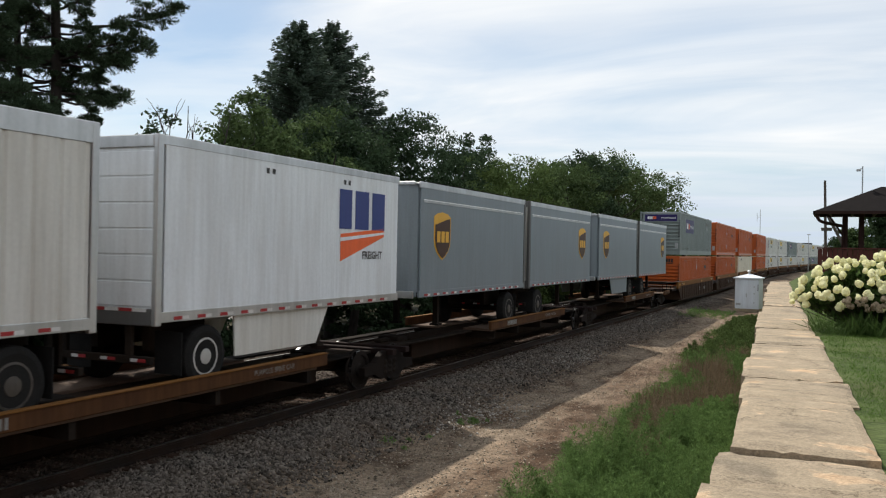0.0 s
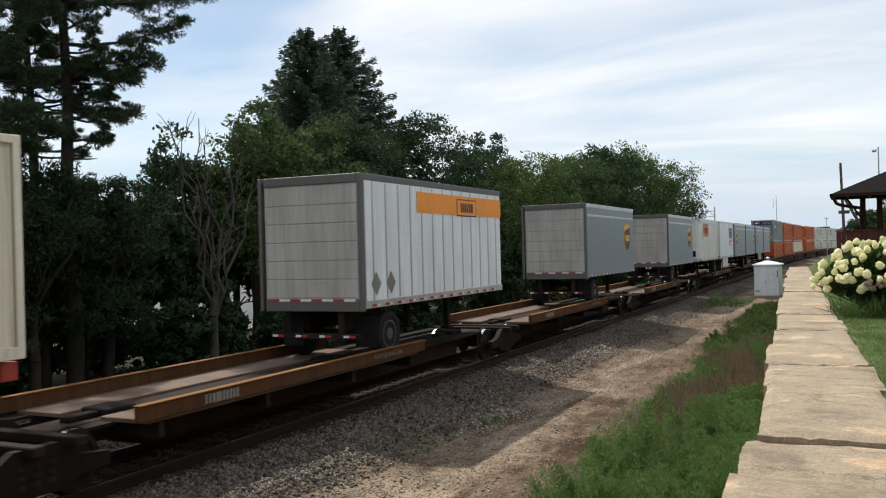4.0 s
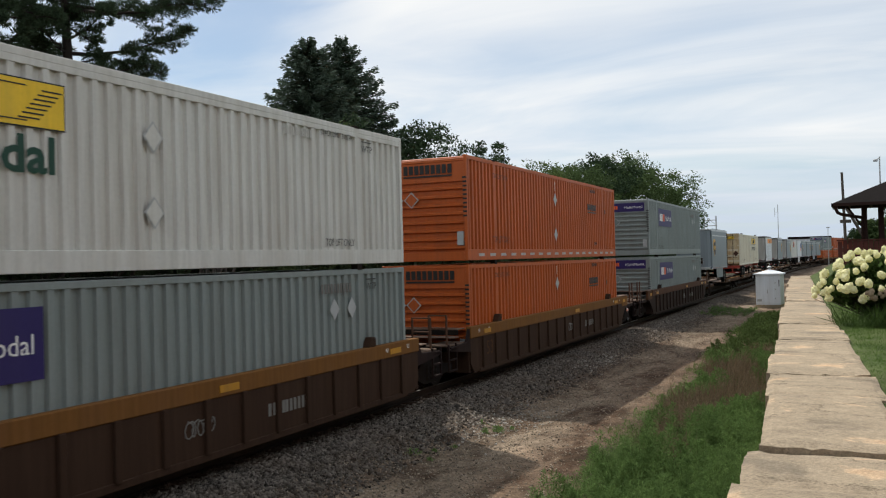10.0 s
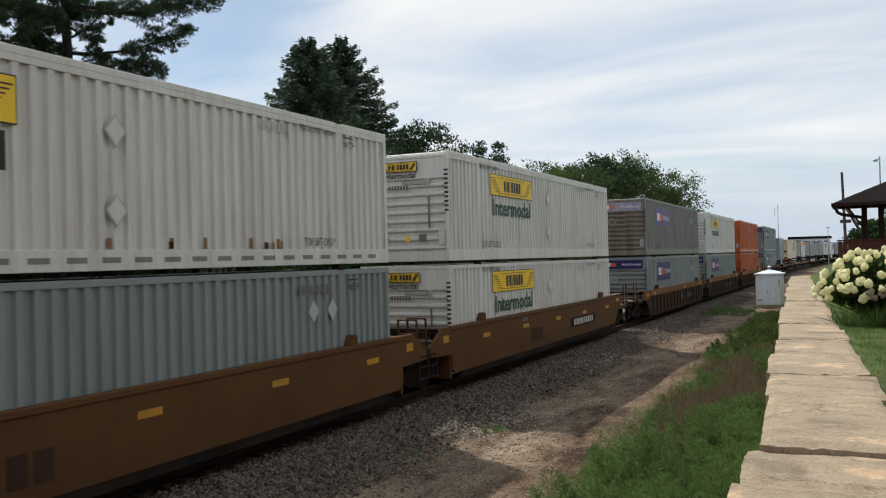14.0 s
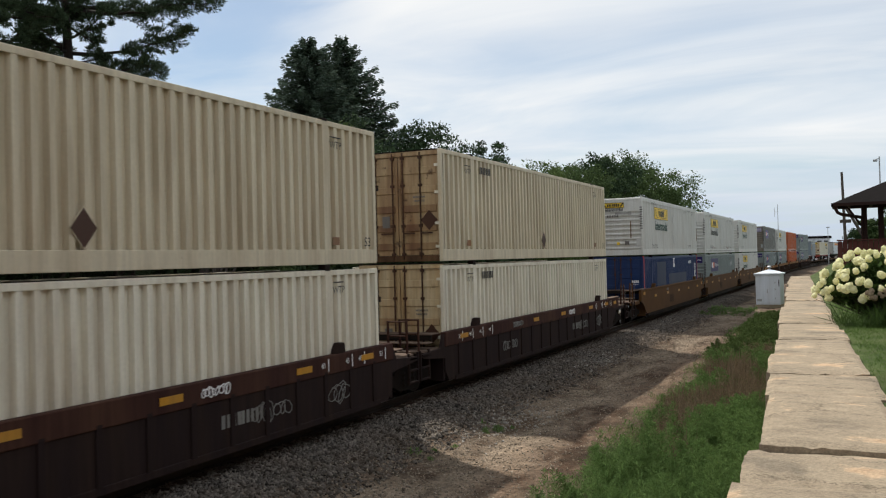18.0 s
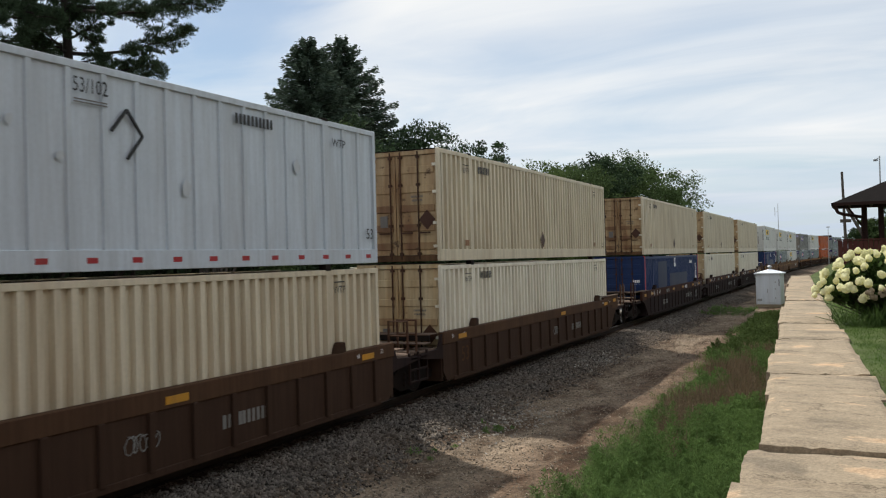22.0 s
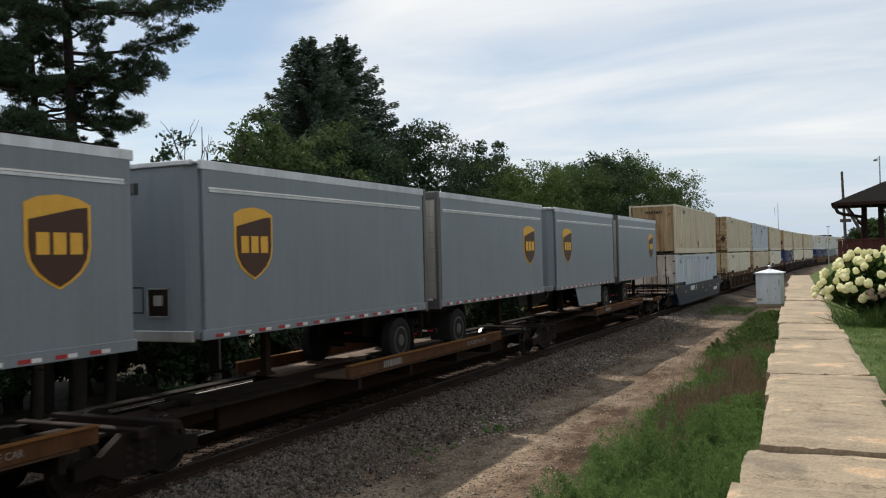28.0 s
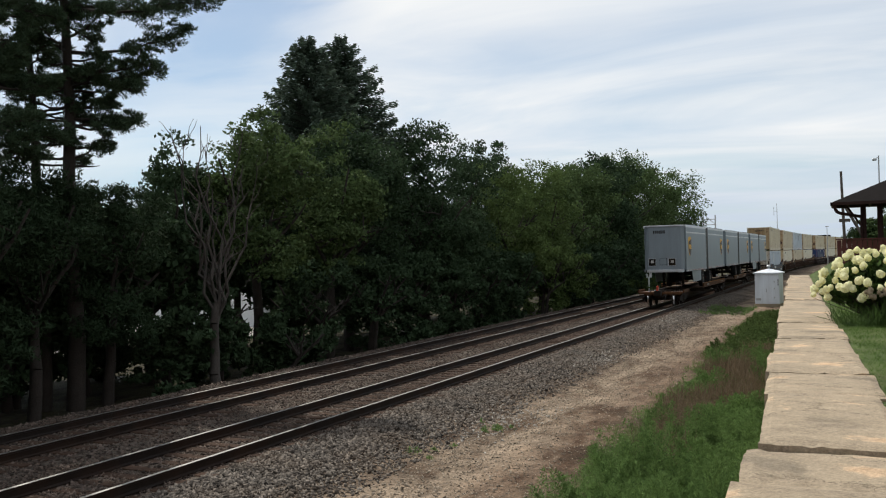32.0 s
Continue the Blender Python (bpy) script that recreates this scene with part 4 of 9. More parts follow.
def container_base(kind, colour, key):
    """A 53-foot box with corner posts, rails, ribbed sides, roof and both ends. Local origin: middle of its floor."""
    c = root("shipping_container")
    h = CL / 2
    post = 6.1
    top, bot = (CH - 0.06 if key == "lower" else CH), 0.0
    pitch = {"plate": 0.62, "rib": 0.275, "cream": 0.285}[kind]
    depth = {"plate": 0.04, "rib": 0.055, "cream": 0.085}[kind]
    band = 0.30 if key != "lower" else 0.16
    for s in (-1, 1):
        bm = bmesh.new()
        for a, b in ((-h + 0.10, -post - 0.07), (-post + 0.07, post - 0.07), (post + 0.07, h - 0.10)):
            q = corrugated(a, b, band, top - 0.10, pitch, depth, s * (W2 - 0.006), 0.13 if kind == "plate" else 0.36)
            me = bpy.data.meshes.new("tmp")
            q.to_mesh(me)
            q.free()
            bm.from_mesh(me)
            bpy.data.meshes.remove(me)
        part("side_wall", bm, colour, c)
        part("top_rail", boxes((s * W2 - 0.05, s * W2 + 0.0, -h, h, top - 0.11, top - 0.004), bevel=0.006), colour, c)
        part("bottom_rail", boxes((s * W2 - 0.06, s * W2 + 0.002, -h, h, bot, band), bevel=0.008), colour, c)
        for e in (-1, 1):
            part("lifting_post", boxes((s * W2 - 0.07 + 0.004, s * W2 + 0.004, e * post - 0.075, e * post + 0.075, bot, top), bevel=0.01), colour, c)
            part("corner_post", boxes((s * W2 - 0.10 + 0.003, s * W2 + 0.003, e * h - 0.06, e * h + 0.06, bot, top), bevel=0.012), colour, c)
            if s > 0:
                part("lift_casting", boxes((s * W2 - 0.16 + 0.008, s * W2 + 0.008, e * post - 0.09, e * post + 0.09, top - 0.02, top + (0.108 if key == "lower" else 0.035))), M_UNDER, c)
    # folded roof sheet with shallow cross ribs
    prof, n = [], 40
    for i in range(n):
        a = -h + 0.02 + (CL - 0.04) * i / n
        for q, z in ((0.0, 0.044), (0.06, 0.02), (0.22, 0.02), (0.28, 0.044)):
            prof.append((a + q, top - z))
    prof.append((h - 0.02, top - 0.044))
    bm = bmesh.new()
    rows = [[bm.verts.new((x, y, z)) for x, z in ((-W2 + 0.03, top - 0.08), (-W2 + 0.03, zt), (W2 - 0.03, zt), (W2 - 0.03, top - 0.08))] for y, zt in prof]
    for p, q in zip(rows, rows[1:]):
        for i in range(4):
            bm.faces.new((p[i], q[i], q[(i + 1) % 4], p[(i + 1) % 4]))
    bm.faces.new(rows[0])
    bm.faces.new(rows[-1][::-1])
    bmesh.ops.recalc_face_normals(bm, faces=bm.faces[:])
    part("roof", bm, colour, c)
    if key != "lower":
        part("floor", boxes((-W2 + 0.05, W2 - 0.05, -h + 0.05, h - 0.05, 0.03, 0.15)), M_UNDER, c)
    part("front_wall", boxes((-W2 + 0.09, W2 - 0.09, h - 0.09, h - 0.03, 0.1, top - 0.05)), colour, c)
    return c


def rear_ribbed(c, colour, style="parcel"):
    """Rear end of a box: a smooth head field over deep horizontal ribs."""
    h = -CL / 2
    part("rear_wall", boxes((-W2 + 0.09, W2 - 0.09, h + 0.085, h + 0.12, 0.1, CH - 0.07)), colour, c)
    part("head_field", boxes((-W2 + 0.09, W2 - 0.09, h + 0.012, h + 0.085, 2.18, CH - 0.16), bevel=0.01), colour, c)
    bm = bmesh.new()
    lo = [bm.verts.new((x, h + y, z)) for x in (-W2 + 0.10, W2 - 0.10) for y, z in ((0.085, 0.0), (0.006, 0.035), (0.006, 0.085), (0.085, 0.120))]
    for f in ((0, 1, 5, 4), (1, 2, 6, 5), (2, 3, 7, 6), (0, 3, 2, 1), (4, 5, 6, 7)):
        bm.faces.new([lo[i] for i in f])
    bmesh.ops.recalc_face_normals(bm, faces=bm.faces[:])
    rib = part("rear_rib", bm, colour, c)
    rib.matrix_basis = pose(0, 0, 0.30)
    for i in range(1, 8):
        again(rib, c, pose(0, 0, 0.30 + i * 0.235))
    part("rear_header", boxes((-W2 + 0.07, W2 - 0.07, h, h + 0.10, CH - 0.16, CH - 0.07), bevel=0.01), colour, c)
    part("rear_sill", boxes((-W2 + 0.07, W2 - 0.07, h, h + 0.10, 0.0, 0.24), bevel=0.01), colour, c)
    part("latch", boxes((W2 - 0.34, W2 - 0.14, h - 0.005, h + 0.06, 0.42, 0.80), bevel=0.01), M_ALUPLATE if style == "parcel" else colour, c, "pale latch box")
    spots = ((-0.72, 0.62), (-0.82, 1.90)) if style == "hauler" else ((-0.9, 1.72), (-0.42, 1.72))
    for dx, dz in spots:
        hold = part("placard_holder", on_end(poly([(0, 0.23), (0.23, 0), (0, -0.23), (-0.23, 0)][::-1], 0.012), dx, dz, h + 0.004), M_ALUPLATE, c, "bare metal placard diamond")
        part("placard_face", on_end(poly([(0, 0.19), (0.19, 0), (0, -0.19), (-0.19, 0)][::-1], 0.006), dx, dz, h - 0.010), colour, hold)
    if style == "hauler":
        part("data_plate", on_end(plates((-0.11, 0.11, -0.09, 0.09)), 0.50, 0.62, h + 0.002), M_INK, c)
        part("label_plate", on_end(plates((-0.07, 0.07, -0.07, 0.07)), 0.06, 0.60, h + 0.002), M_YELLOWSIGN, c)
        part("seal_bar", on_end(plates((-0.42, 0.30, -0.05, 0.05), (0.24, 0.40, -0.09, 0.09), t=0.03), 0.35, 2.10, h + 0.006), M_DOORGREY, c)
        for x in (-0.62, 0.70):
            part("rust_run", on_end(plates((-0.03, 0.03, -0.42, 0.42)), x, 1.28, h + 0.004), M_DIRTRUN, c, "brown rust run")["kind"] = "stuff"


def rear_doors(c, colour, white=False, band=None):
    """Two hinged doors with pressed bands and locking rods."""
    h = -CL / 2
    part("rear_header", boxes((-W2 + 0.07, W2 - 0.07, h, h + 0.12, CH - 0.14, CH - 0.02), bevel=0.01), colour, c)
    part("roof_edge", boxes((-W2 + 0.05, W2 - 0.05, h - 0.01, h + 0.10, CH - 0.018, CH + 0.006)), M_UNDER, c)
    part("rear_sill", boxes((-W2 + 0.07, W2 - 0.07, h, h + 0.12, 0.0, 0.16), bevel=0.01), M_DOORSILL if band else colour, c)
    for s in (-1, 1):
        a, b = sorted((s * 0.012, s * (W2 - 0.10)))
        d = part("door", boxes((a, b, h + 0.045, h + 0.08, 0.17, CH - 0.15)), colour, c)
        for q0, q1 in ((a, a + 0.07), (b - 0.07, b)):
            part("door_stile", boxes((q0, q1, h + 0.025, h + 0.05, 0.17, CH - 0.15), bevel=0.006), colour, d)
        if not white:
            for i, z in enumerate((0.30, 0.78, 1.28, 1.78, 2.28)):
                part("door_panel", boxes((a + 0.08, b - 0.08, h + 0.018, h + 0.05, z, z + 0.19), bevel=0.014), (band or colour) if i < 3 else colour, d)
        for x in (s * 0.15, s * 0.66):
            part("lock_rod", tubes(((x, h + 0.0, 0.06), (x, h + 0.0, CH - 0.05), 0.022), n=8), M_ROD, d)
            bm = bmesh.new()
            for z in (0.16, 0.9, 1.95, CH - 0.22):
                box(bm, x - 0.05, x + 0.05, h - 0.022, h + 0.03, z, z + 0.07)
            part("rod_guide", bm, M_ROD, d)["kind"] = "stuff"
            part("lock_handle", boxes((min(x, x + s * 0.34), max(x, x + s * 0.34), h - 0.032, h - 0.012, 0.72, 0.76)), M_ROD, d)
        bm = bmesh.new()
        for z in (0.35, 0.95, 1.75, 2.45):
            x = s * (W2 - 0.10)
            box(bm, min(x - s * 0.12, x + s * 0.06), max(x - s * 0.12, x + s * 0.06), h - 0.012, h + 0.03, z, z + 0.07)
        part("hinge_set", bm, M_UNDER if white else M_BLUE if colour is M_BLUE else M_PALE, d)
    if colour is M_BLUE:
        part("door_marking", on_end(bars((0.5,) * 4, 0.13, 0.2), 0.85, 1.62, h + 0.038), M_LETTERWHITE, c)
        part("door_marking", on_end(bars((0.5,) * 3, 0.13, 0.2), 0.85, 1.42, h + 0.038), M_LETTERWHITE, c)
        part("label_plate", on_end(plates((-0.2, 0.2, -0.2, 0.2)), -0.92, 0.62, h + 0.012), M_LETTERWHITE, c, "white square label")
        return
    part("placard", on_end(poly([(0, 0.26), (0.24, 0), (0, -0.26), (-0.24, 0)][::-1]), 0.90, 1.07, h + 0.010), M_BROWN if not white else M_ALU, c, "dark hazard placard")
    part("door_marking", on_end(bars((0.5,) * 4, 0.14, 0.2), -0.90, 2.18, h + 0.012), M_BLACK, c)
    part("door_marking", on_end(bars((0.5,) * 6, 0.14, 0.2), -0.86, 1.97, h + 0.012), M_BLACK, c)
    part("door_marking", on_end(bars((0.5,) * 9, 0.05, 0.3), 0.62, 1.68, h + 0.012), M_INK, c)
    part("door_marking", on_end(bars((0.5,) * 8, 0.05, 0.3), 0.62, 1.58, h + 0.012), M_INK, c)
    part("data_plate", on_end(plates((-0.11, 0.11, -0.15, 0.15)), -0.36, 1.05, h + 0.008), M_INK, c)


def word(c, name, words, size, y, z, material, bold=0.0, width=None, x=None):
    bm = text_bm(words, size, bold)
    if width:
        xs = [v.co.x for v in bm.verts]
        bmesh.ops.scale(bm, vec=(width / (max(xs) - min(xs)), 1, 1), verts=bm.verts[:])
    return part(name, on_side(bm, y, z, x if x is not None else W2 + 0.008), material, c)


def diamond(c, name, y, z, h, material, label="", x=W2 + 0.012):
    return part(name, on_side(poly([(0, h), (0.84 * h, 0), (0, -h), (-0.84 * h, 0)][::-1]), y, z, x), material, c, label)


def lift_mark(c, y, z=2.46):
    """The lifting mark: letters under a short bar."""
    word(c, "stencil", "WTP", 0.21, y, z - 0.04, M_BLACK)
    part("stencil_bar", on_side(plates((-0.20, 0.20, -0.012, 0.012)), y, z + 0.12), M_BLACK, c)


LABELS = {
    "parcel": "grey ribbed steel container with a purple sign panel",
    "parcel_old": "weathered grey ribbed container with a faded purple panel",
    "orange": "orange ribbed steel container with white placard diamonds",
    "hauler": "white ribbed container with yellow panel and green lettering",
    "hauler_old": "off-white dirty ribbed container with a yellow panel",
    "hauler_door": "off-white ribbed container with cream doors on a chassis",
    "cream": "cream ribbed steel container with rust-stained doors",
    "pale": "pale cream ribbed steel container with dirty doors",
    "rusty": "cream container with a rust-streaked end wall",
    "blue": "dark blue ribbed container with red door edge",
    "plate": "white smooth-sided container with riveted posts",
}


def container(style, lower):
    key = (style, lower)
    if key in BASES:
        return None
    h = CL / 2
    colour = {"parcel": M_GREY, "parcel_old": M_OLDGREY, "orange": M_ORANGE, "hauler": M_WHITE, "hauler_old": M_WHITE, "hauler_door": M_PALE, "cream": M_CREAM, "pale": M_PALE,
              "rusty": M_CREAM, "blue": M_BLUE, "plate": M_PLATE}[style]
    kind = "plate" if style == "plate" else ("cream" if style in ("cream", "pale", "rusty") else "rib")
    c = container_base(kind, colour, "lower" if lower else "upper")
    up = 0.10 if lower else 0.0
    if style in ("parcel", "parcel_old"):
        old = style == "parcel_old"
        rear_ribbed(c, M_OLDREAR if old else colour)
        parcel_panel(c, side_at(-3.82, 2.01 + up * 0.4), 3.63, 0.94, old, M_FADEDSIDE)
        parcel_panel(c, end_at(0, 2.48, -h - 0.004), 2.15, 0.44, old)
        word(c, "stencil", "TOP LIFT ONLY", 0.27, -5.1, 0.40, M_BLACK, width=1.35)
        word(c, "stencil", "TOP LIFT ONLY", 0.27, 5.4, 0.41, M_BLACK, width=1.35)
        part("stencil_code", on_side(bars(CODE, 0.19), 5.15, 2.43 + up * 0.3), M_INK, c)
        for y in (5.05, 5.72):
            diamond(c, "placard_holder", y, 2.04, 0.22, M_ALUPLATE if not old else M_DOORGREY)
        lift_mark(c, -6.45, 2.45 + up * 0.3)
        lift_mark(c, 6.56, 2.46 + up * 0.3)
        bm = bars((0.42,) * 10, 0.12, 0.55)
        bmesh.ops.rotate(bm, cent=(0, 0, 0), matrix=Matrix.Rotation(radians(90), 3, "Z"), verts=bm.verts[:])
        part("stencil_code", on_end(bm, W2 - 0.05, 1.75, -h - 0.064), M_BLACK, c)
    elif style == "orange":
        rear_ribbed(c, colour)
        part("sign_mark", on_end(bars((0.52,) * 9, 0.25, 0.16), 0.1, 2.55, -h - 0.008), M_BLACK, c)
        part("sign_underline", on_end(plates((-0.75, 0.75, -0.025, 0.025)), 0.1, 2.36, -h - 0.008), M_BLACK, c)
        part("sign_mark", on_side(bars((0.42,) * 9, 0.24, 0.17), 4.45, 1.96 + up * 0.4), M_BLACK, c)
        part("sign_underline", on_side(plates((-0.62, 0.62, -0.025, 0.025)), 4.45, 1.76 + up * 0.4), M_BLACK, c)
        word(c, "stencil", "TOP LIFT ONLY", 0.27, -5.6, 0.58, M_BROWN, width=1.35)
        word(c, "stencil", "STACK LIMIT 3 HIGH", 0.20, -5.6, 2.45 + up * 0.4, M_BROWN, width=1.2)
        part("stencil_code", on_side(bars(CODE, 0.13), 4.6, 2.62), M_BROWN, c)
        part("stencil_code", on_side(bars(CODE[:6], 0.13), 4.9, 0.52), M_BROWN, c)
        for z in (2.05, 0.82):
            diamond(c, "placard", -0.32, z, 0.24, M_ALUPLATE)
        part("stay", on_side(plates((-0.02, 0.02, -0.16, 0.16)), -0.32, 2.52), M_PALE, c)
        part("label_plate", on_side(plates((-0.07, 0.07, -0.09, 0.09)), 6.5, 1.85), M_BROWN, c)
        bm = rotated(bars((0.42,) * 10, 0.12, 0.55), 90)
        part("stencil_code", on_end(bm, W2 - 0.05, 1.75, -h - 0.064), M_BLACK, c)
        if not lower:
            part("edge_marking", on_side(tape_rows(-h + 0.7, h - 0.5, 0.42, 0.86), 0, 0.15), M_ALUPLATE, c)
    elif style in ("hauler", "hauler_old", "hauler_door"):
        front = style == "hauler_door"
        if front:
            rear_doors(c, M_PALEDOOR, band=M_CREAM)
        else:
            rear_ribbed(c, colour, "hauler")
        yc = 3.32 if front else -3.40
        if not front and not lower:
            part("rail_plate", boxes((W2 - 0.03, W2 + 0.002, -h + 0.06, h - 0.06, CH - 0.21, CH - 0.112), bevel=0.006), colour, c)
        zp = 2.24 if front else 2.19 + up
        hauler_panel(c, side_at(yc, zp), 3.62, 0.63)
        word(c, "lettering", "Intermodal", 0.68, yc, zp - 0.68, M_GREEN if style == "hauler" else M_BLACK, bold=0.016, width=3.25)
        hauler_panel(c, end_at(0 if front else -0.15, 2.52, -h - 0.05), 1.6 if front else 1.1, 0.27)
        if not front:
            part("lettering", on_end(text_bm("Intermodal", 0.22, 0.003), -0.15, 2.29, -h - 0.006), M_BLACK, c)
            part("stencil_code", on_end(bars((0.5,) * 7, 0.11, 0.3), -0.2, 1.98, -h + 0.0), M_INK, c)
            part("stencil_code", on_end(rotated(bars((0.42,) * 10, 0.12, 0.55), 90), W2 - 0.05, 1.85, -h - 0.064), M_BLACK, c)
        word(c, "stencil", "TOP LIFT ONLY", 0.26, -5.2, 0.44, M_BLACK, width=1.45)
        word(c, "stencil", "TOP LIFT ONLY", 0.22, 5.35, 0.44, M_BLACK, width=1.1)
        word(c, "stencil", "STACK LIMIT 3 HIGH", 0.19, -5.3, 2.66, M_BLACK, width=1.4)
        word(c, "stencil", "STACK LIMIT 3 HIGH", 0.17, 5.3, 2.64, M_BLACK, width=1.2)
        part("stencil_code", on_side(bars(CODE, 0.16), 3.9, 2.55), M_FAINT, c)
        lift_mark(c, 6.5, 2.5)
        for z in (2.0, 0.86):
            diamond(c, "placard_holder", 0.04, z, 0.25, M_ALUPLATE)
            diamond(c, "placard_face", 0.04, z, 0.21, M_WHITE, x=W2 + 0.018)
        if style == "hauler_old" and not lower:
            part("edge_marking", on_side(tape_rows(-h + 0.4, h - 0.4, 0.35, 0.62), 0, 0.15), M_OLDGREY, c)
            bm = bmesh.new()
            rnd = random.Random(77)
            for k in range(16):
                y = rnd.uniform(-5, 6)
                v = rnd.uniform(0.03, 0.06)
                box(bm, y - v, y + v, -0.05, 0.05 + rnd.uniform(0, 0.1), 0, 0.003)
            part("rust_spot", on_side(bm, 0, 0.36), RUSTY_PLATE, c, "brown rust spots")["kind"] = "stuff"
    elif style in ("cream", "pale", "rusty"):
        if style == "rusty":
            part("rear_wall", corrug_end(-h + 0.02), M_RUSTY, c, "rust-streaked end wall")
            part("rear_header", boxes((-W2 + 0.07, W2 - 0.07, -h, -h + 0.10, CH - 0.12, CH - 0.02), bevel=0.01), colour, c)
            part("stencil_code", on_end(bars(CODE, 0.16), 0.05, 2.45, -h + 0.012), M_BLACK, c)
            part("placard", on_end(poly([(0, 0.26), (0.24, 0), (0, -0.26), (-0.24, 0)][::-1]), -0.72, 0.62, -h + 0.012), M_BROWN, c)
        else:
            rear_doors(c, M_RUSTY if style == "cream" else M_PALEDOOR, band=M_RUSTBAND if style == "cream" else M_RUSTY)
        lift_mark(c, -6.42)
        lift_mark(c, 6.5)
        word(c, "stencil", "53", 0.28, 7.72, 0.45, M_BLACK)
        part("stencil_code", on_side(bars((0.36,) * 7, 0.2), -5.15, 2.52), M_BLACK, c)
        if not lower:
            diamond(c, "placard", -0.05, 0.60, 0.28, M_BROWN, "dark placard diamond")
            if style == "rusty":
                diamond(c, "placard_holder", 0.70, 0.62, 0.27, M_PALE)
            else:
                diamond(c, "placard_edge", -0.05, 0.60, 0.30, M_CREAM, x=W2 + 0.009)
        for y in (-6.42, 6.45):
            part("vent_plate", on_side(plates((-0.13, 0.13, -0.08, 0.08)), y, 0.47), RUSTY_PLATE, c)
    elif style == "blue":
        rear_doors(c, M_BLUE)
        part("door_edge", boxes((W2 - 0.06, W2 + 0.008, -h - 0.03, -h + 0.16, 0.02, CH - 0.02)), M_REDTAPE, c, "red painted corner edge")
        part("door_edge", boxes((W2 - 0.06, W2 + 0.008, h - 0.10, h + 0.03, 0.02, CH - 0.02)), M_REDTAPE, c, "red painted corner edge")
        for y, z, q in ((-0.06, 2.46, 0.25), (7.15, 1.59, 0.25)):
            lb = part("label_plate", on_side(plates((-q, q, -q, q)), y, z), M_LETTERWHITE, c, "white square label")
            part("sign_mark", on_side(bars((0.3, 0.5), 0.26, 0.25), y, z + 0.06, W2 + 0.018), M_NAVY, lb)
        word(c, "stencil", "53", 0.58, 7.12, 2.08, M_LETTERWHITE, bold=0.012)
        part("stencil_code", on_side(bars(CODE, 0.17), 5.3, 2.42), M_LETTERWHITE, c)
        for y, w, z, hh in ((-3.6, 2.4, 1.75, 1.6), (1.2, 5.6, 1.35, 1.0)):
            part("paint_patch", on_side(plates((-w / 2, w / 2, -hh / 2, hh / 2)), y, z, W2 - 0.004), M_PATCH, c, "darker blue overpainted patch")
    else:
        rear_doors(c, M_WHITEDOOR, white=True)
        word(c, "stencil", "WTP", 0.24, 6.6, 2.46, M_BLACK)
        word(c, "stencil", "WTP", 0.25, -6.75, 2.40, M_BLACK, bold=0.006)
        part("stencil_bar", on_side(plates((-0.22, 0.22, -0.015, 0.015)), -6.75, 2.60), M_BLACK, c)
        word(c, "stencil", "53", 0.32, 7.8, 0.62, M_BLACK)
        word(c, "stencil", "53/102", 0.30, 0.10, 2.56, M_BLACK, width=0.62)
        part("stencil_bar", on_side(plates((-0.3, 0.3, -0.01, 0.01), (-0.3, 0.3, 0.03, 0.05)), 0.10, 2.33), M_INK, c)
        part("stencil_code", on_side(bars(CODE, 0.18), 3.8, 2.56), M_BLACK, c)
        if lower:
            part("scuff", on_side(plates((-1.05, 1.05, -0.55, 0.55)), -3.76, 2.0, W2 + 0.003), M_GREYPATCH, c, "grey repair patch")
        else:
            part("scuff", on_side(plates((-0.28, 0.28, -0.42, 0.42)), -4.93, 2.21, W2 + 0.003), M_GREY, c, "grey repair patch")
            b = bmesh.new()
            corner = [Vector((-0.30, 0.02, 0)), Vector((0, 0.36, 0)), Vector((0.30, 0, 0)), Vector((0, -0.36, 0))]
            for p0, p1 in zip(corner, corner[1:]):
                tube(b, p0, p1, 0.026, n=4)
            part("chevron", on_side(b, 0.77, 1.98), M_BLACK, c, "black angle mark")
            rnd = random.Random(9)
            for k in range(7):
                y, z, q = rnd.uniform(-6, 6), rnd.uniform(1.0, 2.5), rnd.uniform(0.06, 0.14)
                part("scuff", on_side(poly([(q * rnd.uniform(0.6, 1.3) * math.cos(a_), q * rnd.uniform(0.6, 1.3) * math.sin(a_)) for a_ in np.linspace(0, 5.5, 8)]), y, z, W2 + 0.0), M_GREYPATCH, c)
        part("edge_marking", on_side(tape_rows(-h + 0.4, h - 0.4, 0.20, 0.85), 0, 0.15), M_REDTAPE, c)
    tagged(c, LABELS[style], "container", "containers on the train")
    BASES[key] = c
    return c


def scribble(x, y, z, loops, h, rad, seed):
    """A running scrawl of overlapping loops."""
    rnd = random.Random(seed)
    bm = bmesh.new()
    last = None
    for k in range(loops):
        a, b, lean = h * rnd.uniform(0.2, 0.45), h * rnd.uniform(0.25, 0.5), rnd.uniform(-0.3, 0.5)
        for t in range(8):
            q = 2 * math.pi * t / 8
            v = b * math.cos(q)
            p = (x, y + a * math.sin(q) + lean * v + t * h * 0.035, z + v)
            if last and (k % 4 or t):
                tube(bm, last, p, rad, n=4)
            last = p
        y += h * rnd.uniform(0.3, 0.55)
    return bm


def tape_rows(a, b, w, step):
    bm = bmesh.new()
    x = a
    while x < b:
        box(bm, x, x + w, -0.04, 0.04, 0, 0.003)
        x += step
    return bm


